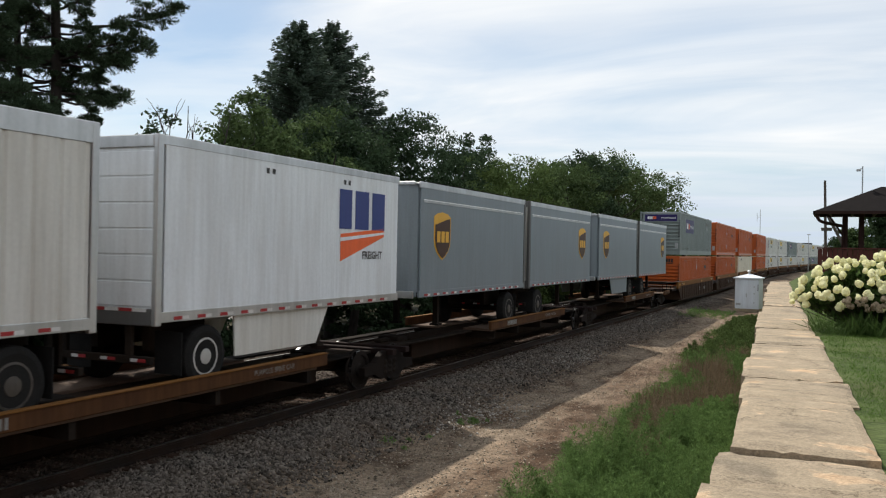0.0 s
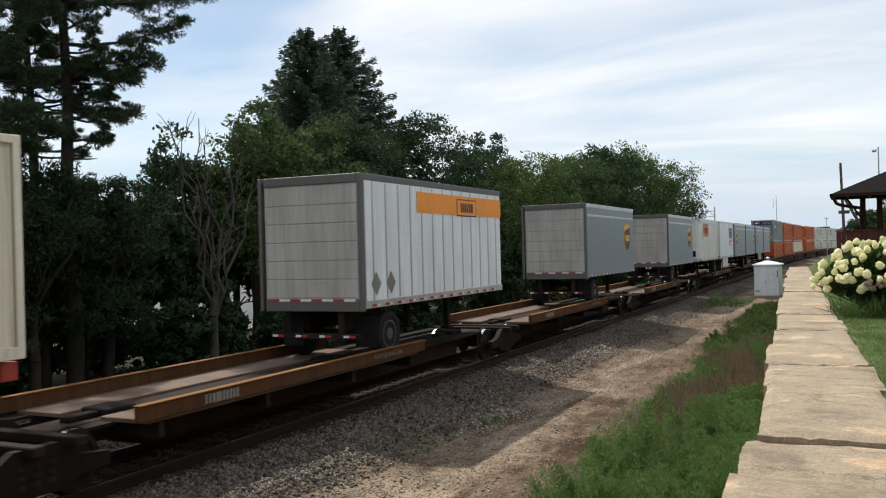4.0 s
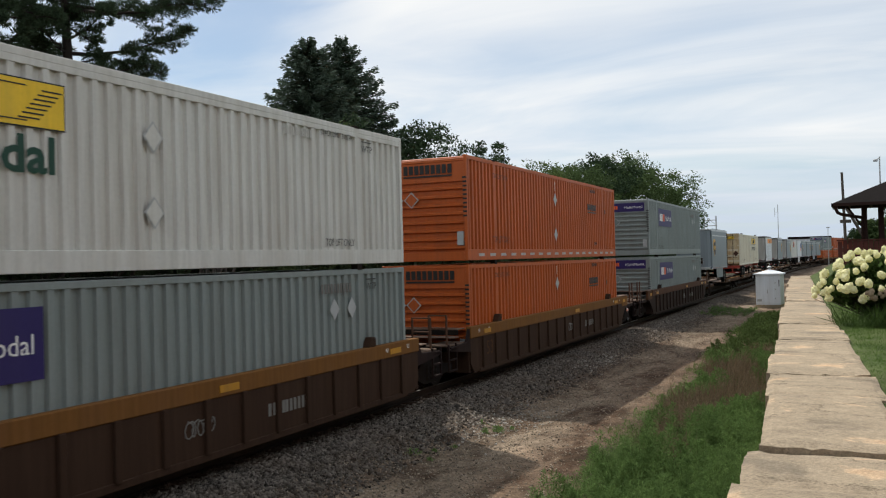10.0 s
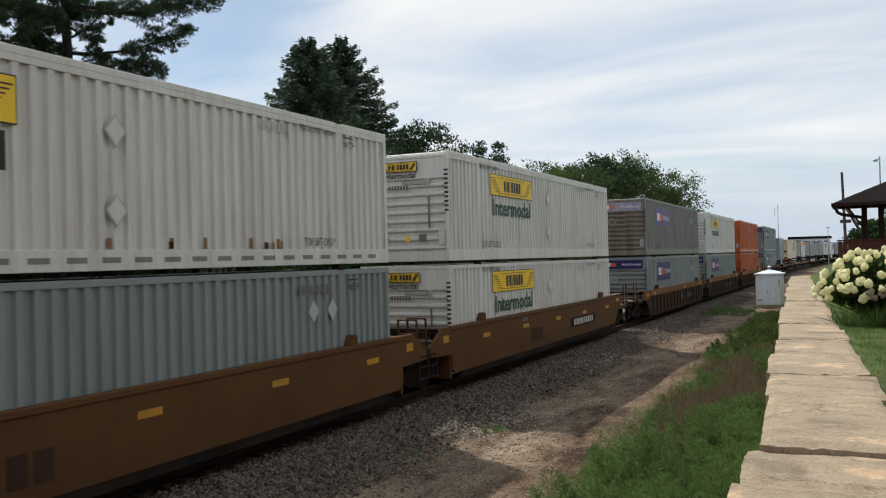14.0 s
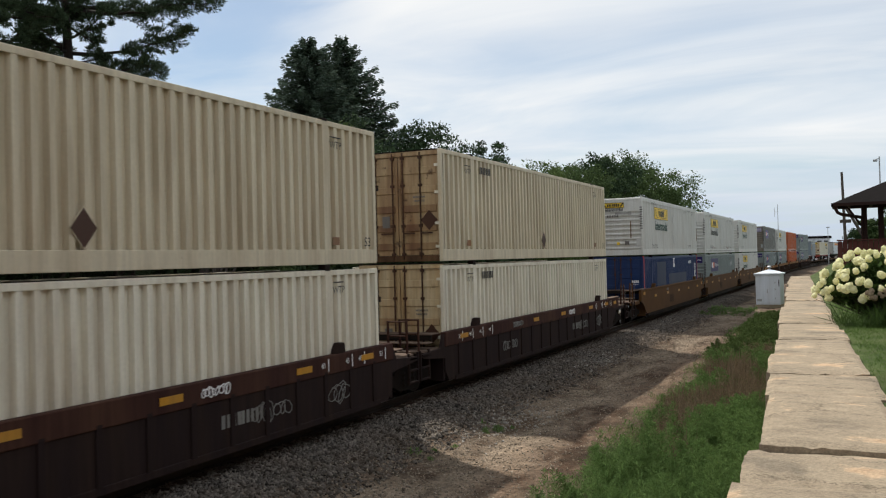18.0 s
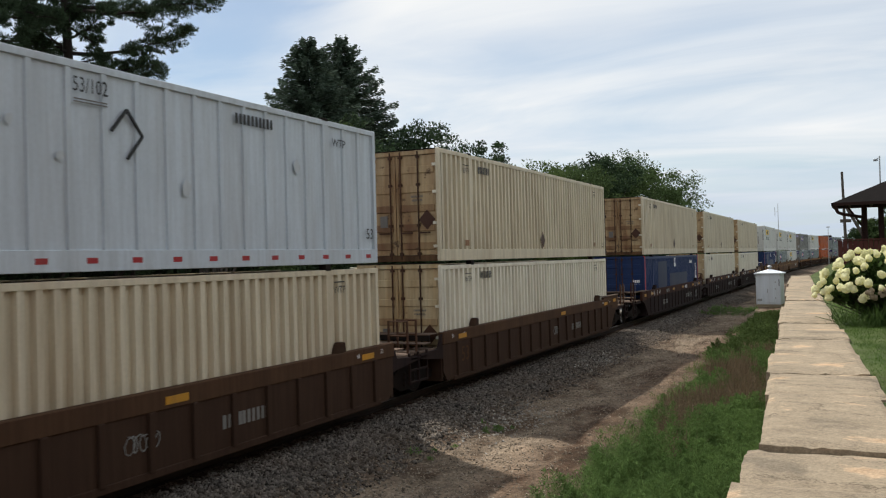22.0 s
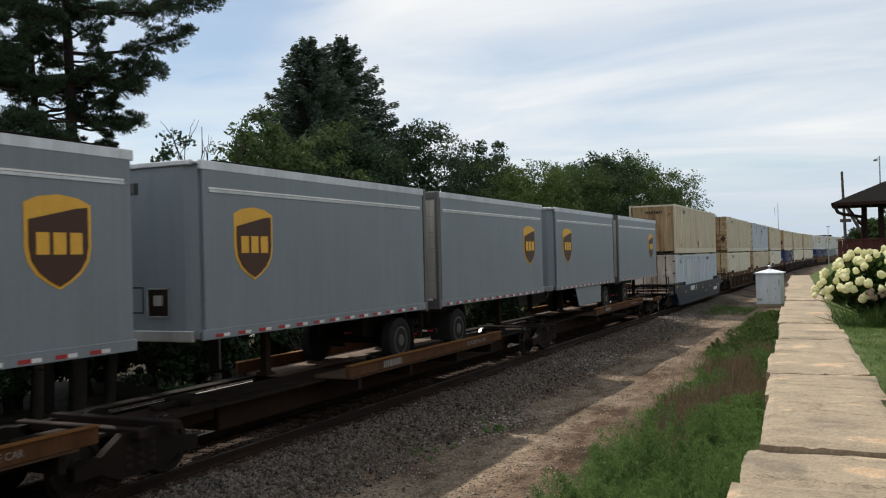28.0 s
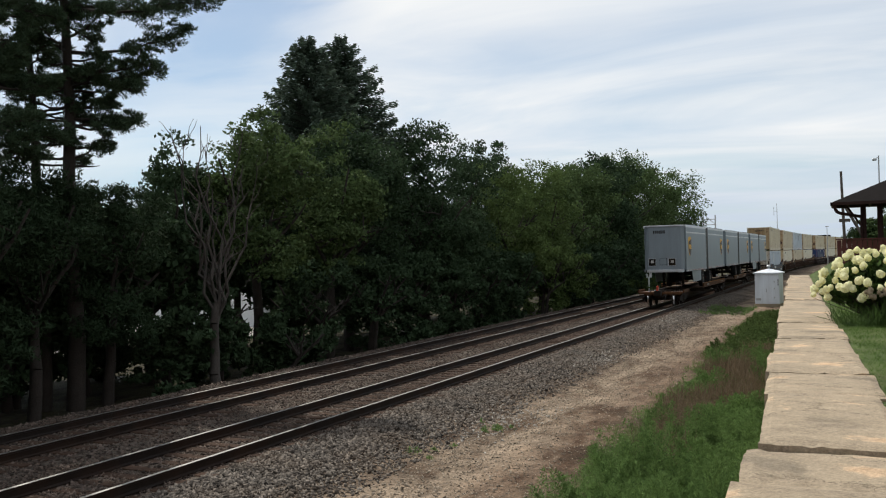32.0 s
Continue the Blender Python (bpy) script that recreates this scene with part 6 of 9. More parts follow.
def well_car(style, rear_free, front_free, distant=False):
    """A well unit for two stacked boxes. rear_free, front_free: ends that carry a platform with coupler and rails."""
    c = root("well_car")
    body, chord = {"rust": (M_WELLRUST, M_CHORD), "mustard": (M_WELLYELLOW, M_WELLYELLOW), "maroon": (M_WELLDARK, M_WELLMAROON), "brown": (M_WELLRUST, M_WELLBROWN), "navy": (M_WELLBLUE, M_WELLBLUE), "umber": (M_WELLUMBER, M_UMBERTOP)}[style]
    smooth = style in ("mustard", "navy")
    z_top = {"mustard": 1.56, "navy": 1.30}.get(style, 1.45)
    z_end = z_top + {"navy": 0.20, "brown": 0.10}.get(style, 0.0)
    for s in (-1, 1):
        x = s * 1.44
        # sloping ends: the side is full depth along the well and rises towards the trucks
        zb = 0.36 if style == "mustard" else 0.22
        pts = [(-WELL_END, 0.48), (-WELL_END + 0.22, zb), (WELL_END - 0.22, zb), (WELL_END, 0.48), (WELL_END, z_top), (-WELL_END, z_top)]
        bm = bmesh.new()
        a = [bm.verts.new((x, y, z)) for y, z in pts]
        b = [bm.verts.new((x - s * 0.07, y, z)) for y, z in pts]
        bm.faces.new(a)
        bm.faces.new(b[::-1])
        for i in range(6):
            bm.faces.new((a[i], a[(i + 1) % 6], b[(i + 1) % 6], b[i]))
        bmesh.ops.recalc_face_normals(bm, faces=bm.faces[:])
        side = part("side_sill", bm, body, c)
        top = (0.36 if style == "maroon" else 0.30) if not smooth else 0.10
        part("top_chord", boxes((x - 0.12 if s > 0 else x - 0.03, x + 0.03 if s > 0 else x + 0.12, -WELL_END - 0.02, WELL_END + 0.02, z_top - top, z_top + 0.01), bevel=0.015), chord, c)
        out = -0.02 if style == "mustard" else 0.025
        # mustard: the chord's dark colour stands for the shadow band below the side
        part("bottom_chord", boxes((x - 0.10 if s > 0 else x - out, x + out if s > 0 else x + 0.10, -WELL_END + 0.6, WELL_END - 0.6, 0.18, 0.30 if not smooth else zb + 0.05), bevel=0.01), M_UNDER if style == "mustard" else body, c)
        if not smooth and (distant or s < 0):
            bm = bmesh.new()
            for i in range(17):
                box(bm, x - 0.035, x + 0.035, -7.66 + i * 0.95, -7.54 + i * 0.95, 0.28, z_top - 0.29)
            part("ribbing", bm, body, side)["kind"] = "stuff"
        elif not smooth:
            rib = None
            for i in range(17):
                y = -7.6 + i * 0.95
                if rib is None:
                    rib = part("rib", boxes((-0.035, 0.032 if style == "maroon" else 0.06, -0.06, 0.06, 0.28, z_top - 0.29), bevel=0.01), body, side)
                    rib.matrix_basis = pose(x, y, 0)
                else:
                    again(rib, side, pose(x, y, 0))
        if s > 0:
            xo = x + 0.032
            for y in ((-6.1, -2.83, 0.47, 3.71, 7.06) if smooth else (-7.3, -1.5, 1.4, 4.95, 7.3) if style == "maroon" else (-7.3, 1.5, 7.3)):
                zr = 1.15 if style == "mustard" else 0.92 if style == "navy" else z_top - 0.17
                part("reflector", boxes((x + (0.002 if smooth else 0.03), x + (0.012 if smooth else 0.04), y - 0.25, y + 0.25, zr - 0.06, zr + 0.06)), M_REFL, c, "yellow reflector strip")
            if style == "mustard":
                if front_free:
                    pl = part("number_board", boxes((x, x + 0.008, 1.95, 5.2, 0.70, 1.03)), M_UNDER, c, "black number board")
                    part("car_marking", on_side(bars((0.8, 0.8, 0.8, 0.8, -0.6, 0.8, 0.8, 0.8, 0.8, 0.8, 0.8), 0.23, 0.35), 3.58, 0.865, x + 0.010), M_FAINT, pl)
                part("car_marking", on_side(bars((0.7, 0.7, 0.7), 0.42, 0.25), -1.8, 0.80, x + 0.006), M_WELLRUST, c)
                part("car_marking", on_side(bars((0.4,) * 6, 0.12, 0.25), -2.9, 1.36, x + 0.006), M_INK, c)
            elif style == "navy":
                part("car_marking", on_side(bars((0.55, 0.55, 0.55, -0.2, 0.5, 0.5, 0.5, 0.5, 0.5), 0.28, 0.18), -3.54, 1.06, x + 0.006), M_LETTERWHITE, c)
                part("car_marking", on_side(plates((-0.16, 0.16, 0.13, 0.16), (-0.16, 0.16, -0.16, -0.13), (-0.16, -0.13, -0.13, 0.13), (0.13, 0.16, -0.13, 0.13), (-0.05, 0.05, -0.06, 0.06)), -2.08, 1.06, x + 0.006), M_LETTERWHITE, c)
                part("car_marking", on_side(bars((0.6, 0.2, 0.4, 0.3, 0.2, 0.4, 0.4, -0.1, 0.5, 0.4, 0.4, 0.3, -0.1, 0.6, 0.4, 0.4, 0.3), 0.22, 0.14), 6.2, 0.66, x + 0.006), M_LETTERWHITE, c)
                part("car_marking", on_side(bars((0.4,) * 9, 0.15, 0.2), 1.97, 0.66, x + 0.006), M_GRAFF, c)
                part("car_marking", on_side(bars((0.4,) * 8, 0.11, 0.2), 0.41, 1.12, x + 0.006), M_GRAFF, c)
                word(c, "stencil", "53'", 0.30, 8.05, 0.80, M_LETTERWHITE, x=x + 0.006)
                for k in range(3):
                    part("car_marking", on_side(bars((0.9, 0.7, 0.9, 0.8), 0.05, 0.2), -1.4, 1.32 - 0.09 * k, x + 0.006), M_GRAFF, c)
            else:
                part("car_marking", on_side(bars((0.4, 0.4, 0.4, 0.45, -0.4, 0.36, 0.36, 0.36, 0.36, 0.36, 0.36), 0.22, 0.22), 3.2, 0.72, x + 0.003), M_GRAFF, c)
            if style in ("rust", "brown", "umber"):
                word(c, "stencil", "53", 0.55, -7.07, 0.78, M_SILL, x=x + 0.004)
                for y, w in ((-7.9, "53"), (-7.2, "48"), (7.9, "53"), (6.9, "48")):
                    word(c, "stencil", w, 0.13, y, z_top - 0.13, M_LETTERWHITE, x=xo + 0.003)
            if style == "maroon":
                for y, w in ((-7.6, "53"), (-6.9, "48"), (-6.2, "45"), (-5.5, "40"), (5.6, "40"), (6.5, "45"), (7.0, "48"), (7.9, "53")):
                    st_ = word(c, "stencil", w, 0.15, y, z_top - 0.17, M_LETTERWHITE, x=xo + 0.003)
                    part("stencil_bar", boxes((xo, xo + 0.005, y + 0.17, y + 0.20, z_top - 0.30, z_top - 0.05)), M_LETTERWHITE, c)
                for y, zc, n_, hh, m_ in ((2.1, z_top - 0.18, 8, 0.19, M_LETTERWHITE), (-3.6, z_top - 0.18, 11, 0.17, M_GRAFF), (-4.4, 0.70, 8, 0.34, M_GRAFF), (3.4, 0.70, 7, 0.40, M_GRAFF), (5.9, 0.68, 4, 0.46, M_GRAFF)):
                    part("chalk_scrawl", scribble(xo + 0.002 if zc > 1.1 else x + 0.004, y, zc, n_, hh, 0.010, int(y * 10) + 60), m_, c, "pale chalk scribble")
            if style in ("rust", "brown", "umber"):
                part("chalk_scrawl", scribble(x + 0.004, 0.5, 0.75, 5, 0.30, 0.011, 6), M_GRAFF, c, "pale chalk scribble")
        # locks that guide the lower box
        for y in () if distant else (-6.3, 6.3):
            bm = boxes((x - 0.16 if s > 0 else x - 0.02, x + 0.02 if s > 0 else x + 0.16, y - 0.16, y + 0.16, z_top, z_top + 0.22), bevel=0.02)
            for v in bm.verts:
                if v.co.z > z_top + 0.1:
                    v.co.y = y + (v.co.y - y) * 0.5
                    v.co.x += s * 0.03
            part("guide", bm, body, c)
    for y0, y1 in ((-WELL_END + 0.5, -WELL_END + 1.3), (WELL_END - 1.3, WELL_END - 0.5)) if distant else ((-WELL_END + 0.5, -WELL_END + 1.3), (-4.4, -4.1), (-0.5, 0.5), (4.1, 4.4), (WELL_END - 1.3, WELL_END - 0.5)):
        part("floor_beam", boxes((-1.38, 1.38, y0, y1, 0.20, 0.30)), M_UNDER, c)
    for d, free in ((-1, rear_free), (1, front_free)):
        y0 = d * WELL_END
        reach = 2.75 if free else 1.25
        y1 = d * (WELL_END + reach)
        lo, hi = min(y0, y1), max(y0, y1)
        deck = M_TREADPLATE
        frame_mat = {"mustard": M_SILL, "navy": M_WELLDARK, "maroon": M_WELLMAROON}.get(style, M_DECK)

        def block(name, x0, x1, q0, q1, z0, z1, material, bevel=0.008, label=""):
            """A box whose ends are given as distances out from the well."""
            a_, b_ = sorted((d * (WELL_END + q0), d * (WELL_END + q1)))
            return part(name, boxes((min(x0, x1), max(x0, x1), a_, b_, z0, z1), bevel=bevel), material, c, label)

        part("bulkhead", boxes((-1.40, 1.40, y0 - 0.05, y0 + 0.05, 0.24, 1.02)), body, c)
        part("centre_sill", boxes((-0.36, 0.36, lo, hi, 0.74, 1.02), bevel=0.012), M_WELLDARK, c)
        part("cross_bearer", boxes((-1.34, 1.34, d * (WELL_END + 0.62) - 0.09, d * (WELL_END + 0.62) + 0.09, 0.86, 1.03), bevel=0.008), M_UNDER, c)
        ye = d * (WELL_END + reach - 0.15)
        if free:
            # raised platform against the box, open in the middle, then the lower end deck
            block("platform_plate", -1.16, 1.16, -0.28, 0.30, z_end - 0.05, z_end - 0.02, deck)
            block("platform_beam", -1.16, 1.16, 0.22, 0.30, z_end - 0.20, z_end - 0.05, M_UNDER)
            for s in (-1, 1):
                block("platform_plate", s * 0.62, s * 1.16, 0.30, 1.05, z_end - 0.05, z_end - 0.02, deck)
                block("platform_beam", s * 0.62, s * 0.70, 0.30, 1.05, z_end - 0.16, z_end - 0.05, M_UNDER)
                block("girder", s * 1.33, s * 1.45, 0.03 if z_end == z_top else -1.3, 1.0, 1.02 if z_end == z_top else z_top - 0.02, z_end - 0.01, chord if s > 0 else M_DECK)
                if z_end > z_top:
                    block("girder_web", s * 1.34, s * 1.44, 0.03, 1.0, 1.02, z_top - 0.02, chord)
                block("girder_cap", s * (1.17 if z_end == z_top else 1.31), s * 1.48, -0.35 if z_end == z_top else -1.35, 1.06, z_end + 0.012, z_end + 0.035, deck)
                block("reflector", s * 1.45, s * 1.458, 0.15, 0.55, z_end - 0.26, z_end - 0.13, M_REFL, 0.0, "yellow reflector strip")
                bm = bmesh.new()
                pts = [(y0, 0.46), (y0, 1.02), (y0 + d * 1.0, 1.02), (y0 + d * 0.62, 0.92), (y0 + d * 0.30, 0.72)]
                ra = [bm.verts.new((s * 1.44, y, z)) for y, z in pts]
                rb = [bm.verts.new((s * 1.36, y, z)) for y, z in pts]
                bm.faces.new(ra)
                bm.faces.new(rb[::-1])
                for i in range(5):
                    bm.faces.new((ra[i], ra[(i + 1) % 5], rb[(i + 1) % 5], rb[i]))
                bmesh.ops.recalc_face_normals(bm, faces=bm.faces[:])
                part("arch_web", bm, body, c)
                block("walkway", s * 0.62, s * 1.34, 1.02, reach, 1.03, 1.065, deck)
                block("deck_edge", s * 1.28, s * 1.36, 1.0, reach, 0.90, 1.03, M_WELLDARK if not smooth else chord)
                for q in () if distant else (reach - 0.08, reach - 0.62):
                    block("rail_post", s * 1.26, s * 1.31, q - 0.035, q + 0.035, 1.03, 1.96, frame_mat)
                    part("grab_rod", tubes(((s * 1.36, d * (WELL_END + q - 0.05), 1.0), (s * 1.36, d * (WELL_END + q - 0.05), 1.86), 0.008),
                                           ((s * 1.36, d * (WELL_END + q - 0.05), 1.86), (s * 1.29, d * (WELL_END + q - 0.05), 1.90), 0.008), n=5), M_GRABROD, c, "thin worn grab rod")
                if distant:
                    continue
                part("hand_rail", tubes(((s * 1.285, d * (WELL_END + reach - 0.08), 1.55), (s * 1.285, d * (WELL_END + reach - 0.62), 1.55), 0.018), n=6), frame_mat, c)
            block("cross_step", -1.34, 1.34, reach - 0.50, reach - 0.16, 1.22, 1.25, deck)
            for x in (-1.2, 1.2) if distant else (-1.2, -0.4, 0.4, 1.2):
                block("step_leg", x - 0.03, x + 0.03, reach - 0.36, reach - 0.30, 1.0, 1.22, M_UNDER, 0.004)
            if distant:
                continue
            block("grating", -0.58, 0.58, 1.35, 1.85, 1.03, 1.06, deck)
            part("pull_rod", tubes(((-0.5, d * (WELL_END + 0.5), 1.16), (0.1, d * (WELL_END + 1.9), 1.12), 0.025), ((0.45, d * (WELL_END + 0.35), 1.20), (0.45, d * (WELL_END + 1.3), 1.14), 0.03), n=6), M_UNDER, c)
        else:
            for s in (-1, 1):
                part("walkway", boxes((min(s * 0.72, s * 1.34), max(s * 0.72, s * 1.34), lo + 0.12 if d > 0 else lo, hi if d > 0 else hi - 0.12, 1.04, 1.085), bevel=0.006), deck, c)
                bm = bmesh.new()
                x = s * 1.40
                pts = [(y0, z_top), (y0, 0.85), (y1, 0.90), (y1, 1.12), (d * (WELL_END + 0.5), z_top)]
                if not smooth:
                    pts = [(y0, z_top), (y0, 0.80), (y1, 0.93), (y1, 1.03), (d * (WELL_END + 0.22), 1.07)]
                ra = [bm.verts.new((x + 0.04, y, z)) for y, z in pts]
                rb = [bm.verts.new((x - 0.04, y, z)) for y, z in pts]
                bm.faces.new(ra)
                bm.faces.new(rb[::-1])
                for i in range(5):
                    bm.faces.new((ra[i], ra[(i + 1) % 5], rb[(i + 1) % 5], rb[i]))
                bmesh.ops.recalc_face_normals(bm, faces=bm.faces[:])
                part("end_sill", bm, chord if smooth else M_WELLDARK, c)
                if smooth:
                    part("reflector", boxes((x + s * 0.04 - 0.006, x + s * 0.04 + 0.006, d * (WELL_END + 0.35) - 0.16, d * (WELL_END + 0.35) + 0.16, 1.18, 1.36)), M_REFL, c)
            if not distant:
                block("platform_plate", -1.16, 1.16, -0.28, 0.22, z_top - 0.06, z_top - 0.03, deck)
                block("cross_step", -1.30, 1.30, 0.42, 0.80, 1.22, 1.25, deck)
                block("platform_beam", -1.16, 1.16, 0.14, 0.22, z_top - 0.20, z_top - 0.06, M_UNDER)
            for x in () if distant else (-1.25, -0.75, 0.75, 1.25):
                part("rail_post", tubes(((x, ye, 1.08), (x, ye, 1.86), 0.03), n=6), frame_mat, c)
            for x in () if distant else (-1.25, 0.75):
                for z in (1.84, 1.5):
                    part("hand_rail", tubes(((x, ye, z), (x + 0.5, ye, z), 0.02), n=6), frame_mat, c)
        if not distant:
            part("ladder", boxes(*[(1.38, 1.44, ye - 0.22, ye + 0.22, z, z + 0.035) for z in (0.42, 0.70, 0.96)], (1.38, 1.43, ye - 0.25, ye - 0.21, 0.40, 1.12), (1.38, 1.43, ye + 0.21, ye + 0.25, 0.40, 1.12)), M_WELLDARK, c)
        if free:
            truck(c, d * (WELL_END + 1.35))
            coupler(c, y1, d)
            bm = bmesh.new()
            hub = Vector((-0.9, ye - d * 0.3, 1.55))
            rim = [hub + Vector((0.25 * math.cos(k * math.pi / 8), 0, 0.25 * math.sin(k * math.pi / 8))) for k in range(16)]
            for k in range(16):
                tube(bm, rim[k], rim[(k + 1) % 16], 0.018, n=5)
            for k in (0, 4, 8, 12):
                tube(bm, hub, rim[k], 0.014, n=4)
            tube(bm, hub, hub + Vector((0, 0, -0.5)), 0.03, n=6)
            part("brake_wheel", bm, M_UNDER, c)
            part("brake_gear", boxes((-0.26, 0.26, d * (WELL_END + 0.5) - 0.18, d * (WELL_END + 0.5) + 0.18, 1.06, 1.17), bevel=0.01), M_UNDER, c)
        elif d > 0:
            truck(c, d * (WELL_END + 1.35))
    words = {"rust": "brown well car with ribbed sides and mustard top chord", "mustard": "mustard yellow smooth-sided well car", "maroon": "dark maroon well car with chalk scribbles",
             "umber": "dark umber ribbed well car with a rusty chord", "brown": "rusty brown ribbed well car", "navy": "navy blue well car with white stencils"}[style]
    return tagged(c, words, "rail car", "cars of the train")


def spine_car(length, rear_free, front_free, r0, r1):
    """A spine platform for road trailers: narrow centre beam, two tyre runways, side sills, hitches."""
    c = root("spine_car")
    h = length / 2
    part("spine", boxes((-0.42, 0.42, -h + 2.3, h - 2.3, 0.30, 0.86), bevel=0.02), M_SPINE, c, "rusty brown centre beam")
    for d in (-1, 1):
        part("spine_nose", boxes((-0.34, 0.34, min(d * (h - 2.3), d * (h - 0.3)), max(d * (h - 2.3), d * (h - 0.3)), 0.52, 0.84), bevel=0.02), M_SPINE, c)
    for s in (-1, 1):
        x0, x1 = sorted((s * 0.42, s * 1.36))
        sx = s * 1.40
        part("runway", boxes((x0, x1, r0, r1, 0.84, 0.91), bevel=0.01), M_TREADPLATE, c, "brown steel tyre runway")
        part("side_sill", boxes((sx - 0.05, sx + 0.05, r0 - 0.25, r1 + 0.25, 0.90, 1.14), bevel=0.012), M_SILL, c, "rust and yellow side sill")
        part("sill_flange", boxes((sx - 0.075, sx + 0.075, r0 - 0.25, r1 + 0.25, 1.14, 1.156)), M_CHORD, c)
        for y in (r0 + 0.3, (r0 * 2 + r1) / 3, (r0 + r1 * 2) / 3, r1 - 0.3):
            part("outrigger", boxes((min(s * 0.3, s * 1.36), max(s * 0.3, s * 1.36), y - 0.06, y + 0.06, 0.60, 0.83)), M_UNDER, c)
        part("end_step", boxes((x0, x0 + 0.30, -h + 0.45, r0, 0.80, 0.85)), M_UNDER, c)
        part("end_step", boxes((x0, x0 + 0.34, r1, h - 0.45, 0.80, 0.85)), M_UNDER, c)
    part("car_marking", on_side(bars((0.4, 0.4, 0.4, 0.45, -0.4, 0.36, 0.36, 0.36, 0.36, 0.36, 0.36), 0.15, 0.22), r0 + 1.6, 1.02, 1.453), M_GRAFF, c)
    word(c, "lettering", "PURPOSE SPINE CAR", 0.14, r1 - 1.6, 1.02, M_GRAFF, x=1.453)
    for y in (-h + 2.0, 0.0, h - 2.0):
        part("hitch", boxes((-0.30, 0.30, y - 0.3, y + 0.3, 0.84, 0.96), (-0.10, 0.10, y - 0.9, y - 0.3, 0.84, 0.93), bevel=0.02), M_UNDER, c)
    for d, free in ((-1, rear_free), (1, front_free)):
        y = d * (h - (1.6 if free else 0.15))
        if free or d > 0:
            truck(c, y)
        part("end_beam", boxes((-1.3, 1.3, d * (h - 0.25) - 0.1, d * (h - 0.25) + 0.1, 0.76, 0.90), bevel=0.015), M_SILL if free else M_WELLDARK, c)
        if free:
            coupler(c, d * (h - 0.15), d)
            for s in (-1, 1):
                q0, q1 = sorted((d * (h - 0.35), d * (h - 2.1)))
                part("end_sill", boxes((s * 1.36 - 0.045, s * 1.36 + 0.045, q0, q1, 0.84, 1.02), bevel=0.01), M_SILL, c, "yellowed end sill")
                part("end_deck", boxes((min(s * 0.45, s * 1.31), max(s * 0.45, s * 1.31), q0, q1 if d > 0 else q1, 0.84, 0.875), bevel=0.006), M_TREADPLATE, c)
            part("grab_iron", tubes(((1.2, d * (h - 0.3), 0.9), (1.2, d * (h - 0.3), 1.45), 0.02), ((1.2, d * (h - 0.3), 1.45), (0.95, d * (h - 0.3), 1.45), 0.02), ((0.95, d * (h - 0.3), 1.45), (0.95, d * (h - 0.3), 0.9), 0.02), n=6), M_UNDER, c)
            part("uncoupling_lever", tubes(((-1.25, d * (h - 0.1), 0.72), (1.25, d * (h - 0.1), 0.72), 0.02), n=6), M_SILL, c)
    return tagged(c, "rusty spine car with brown runways and yellowed sills", "rail car", "cars of the train")


# Plan of the train: how far each piece's rear end lies along it, in metres, from the point that passes the camera at the start.
SPEED, GAIN = 15.641, 0.02296
SLACK = {1: -0.3, 2: 0.35, 29: -0.55}


def run(t):
    """How far the train has gone by t seconds: it gathers a little speed, with some slack action in the couplings."""
    return SPEED * t + GAIN / 2 * (t - 16) ** 2 + SLACK.get(t, 0.0)


TRAIN = []          # (thing, place along the train of its middle, height over the rails)


def take(ob, mid, z):
    TRAIN.append((ob, mid, z))
    return ob


MADE = {}


def copy_of(key, maker):
    """The first of its kind is built, the others are copies."""
    if key not in MADE:
        MADE[key] = maker()
        return MADE[key]
    return copy_thing(MADE[key], Matrix.Identity(4))


def stack(rear, upper, lower, style, rear_free, front_free, distant=False):
    mid = rear + CL / 2
    take(copy_of(("well", style, rear_free, front_free, distant), lambda: well_car(style, rear_free, front_free, distant)), mid, 0.0)
    take(copy_of(("box", lower, True), lambda: container(lower, True)), mid, 0.30)
    take(copy_of(("box", upper, False), lambda: container(upper, False)), mid, 0.30 + CH + 0.05)


def pup(rear, style, nose_back, skirt=False):
    take(copy_of(("pup", style, nose_back, skirt), lambda: trailer(style, nose_back, skirt)), rear + TRL / 2, 0.93)


def spine(a, b, r0, r1, rear_free=False, front_free=False):
    """r0, r1: where the tyre runways begin and end along the train."""
    ln, mid = round(b - a, 1), (a + b) / 2
    take(spine_car(ln, rear_free, front_free, r0 - mid, r1 - mid), mid, 0.0)


# ahead of the camera at the start
far_plan = [(57.9, "parcel", "orange"), (77.6, "orange", "orange"), (97.2, "orange", "pale"), (120.6, "orange", "orange"), (143.9, "hauler", "hauler"), (163.5, "hauler", "hauler"),
            (183.1, "parcel", "hauler"), (206.5, "hauler", "hauler"), (226.1, "hauler", "parcel"), (245.7, "hauler", "hauler"), (269.2, "parcel", "parcel"), (288.8, "hauler", "hauler"), (308.4, "cream", "pale")]
for i, (r, up, lo) in enumerate(far_plan):
    free = {0: (True, False), 1: (False, False), 2: (False, True), 3: (True, True)}.get(i, ((i - 4) % 3 == 0, (i - 4) % 3 == 2))
    stack(r, up, lo, "rust", *free, distant=True)

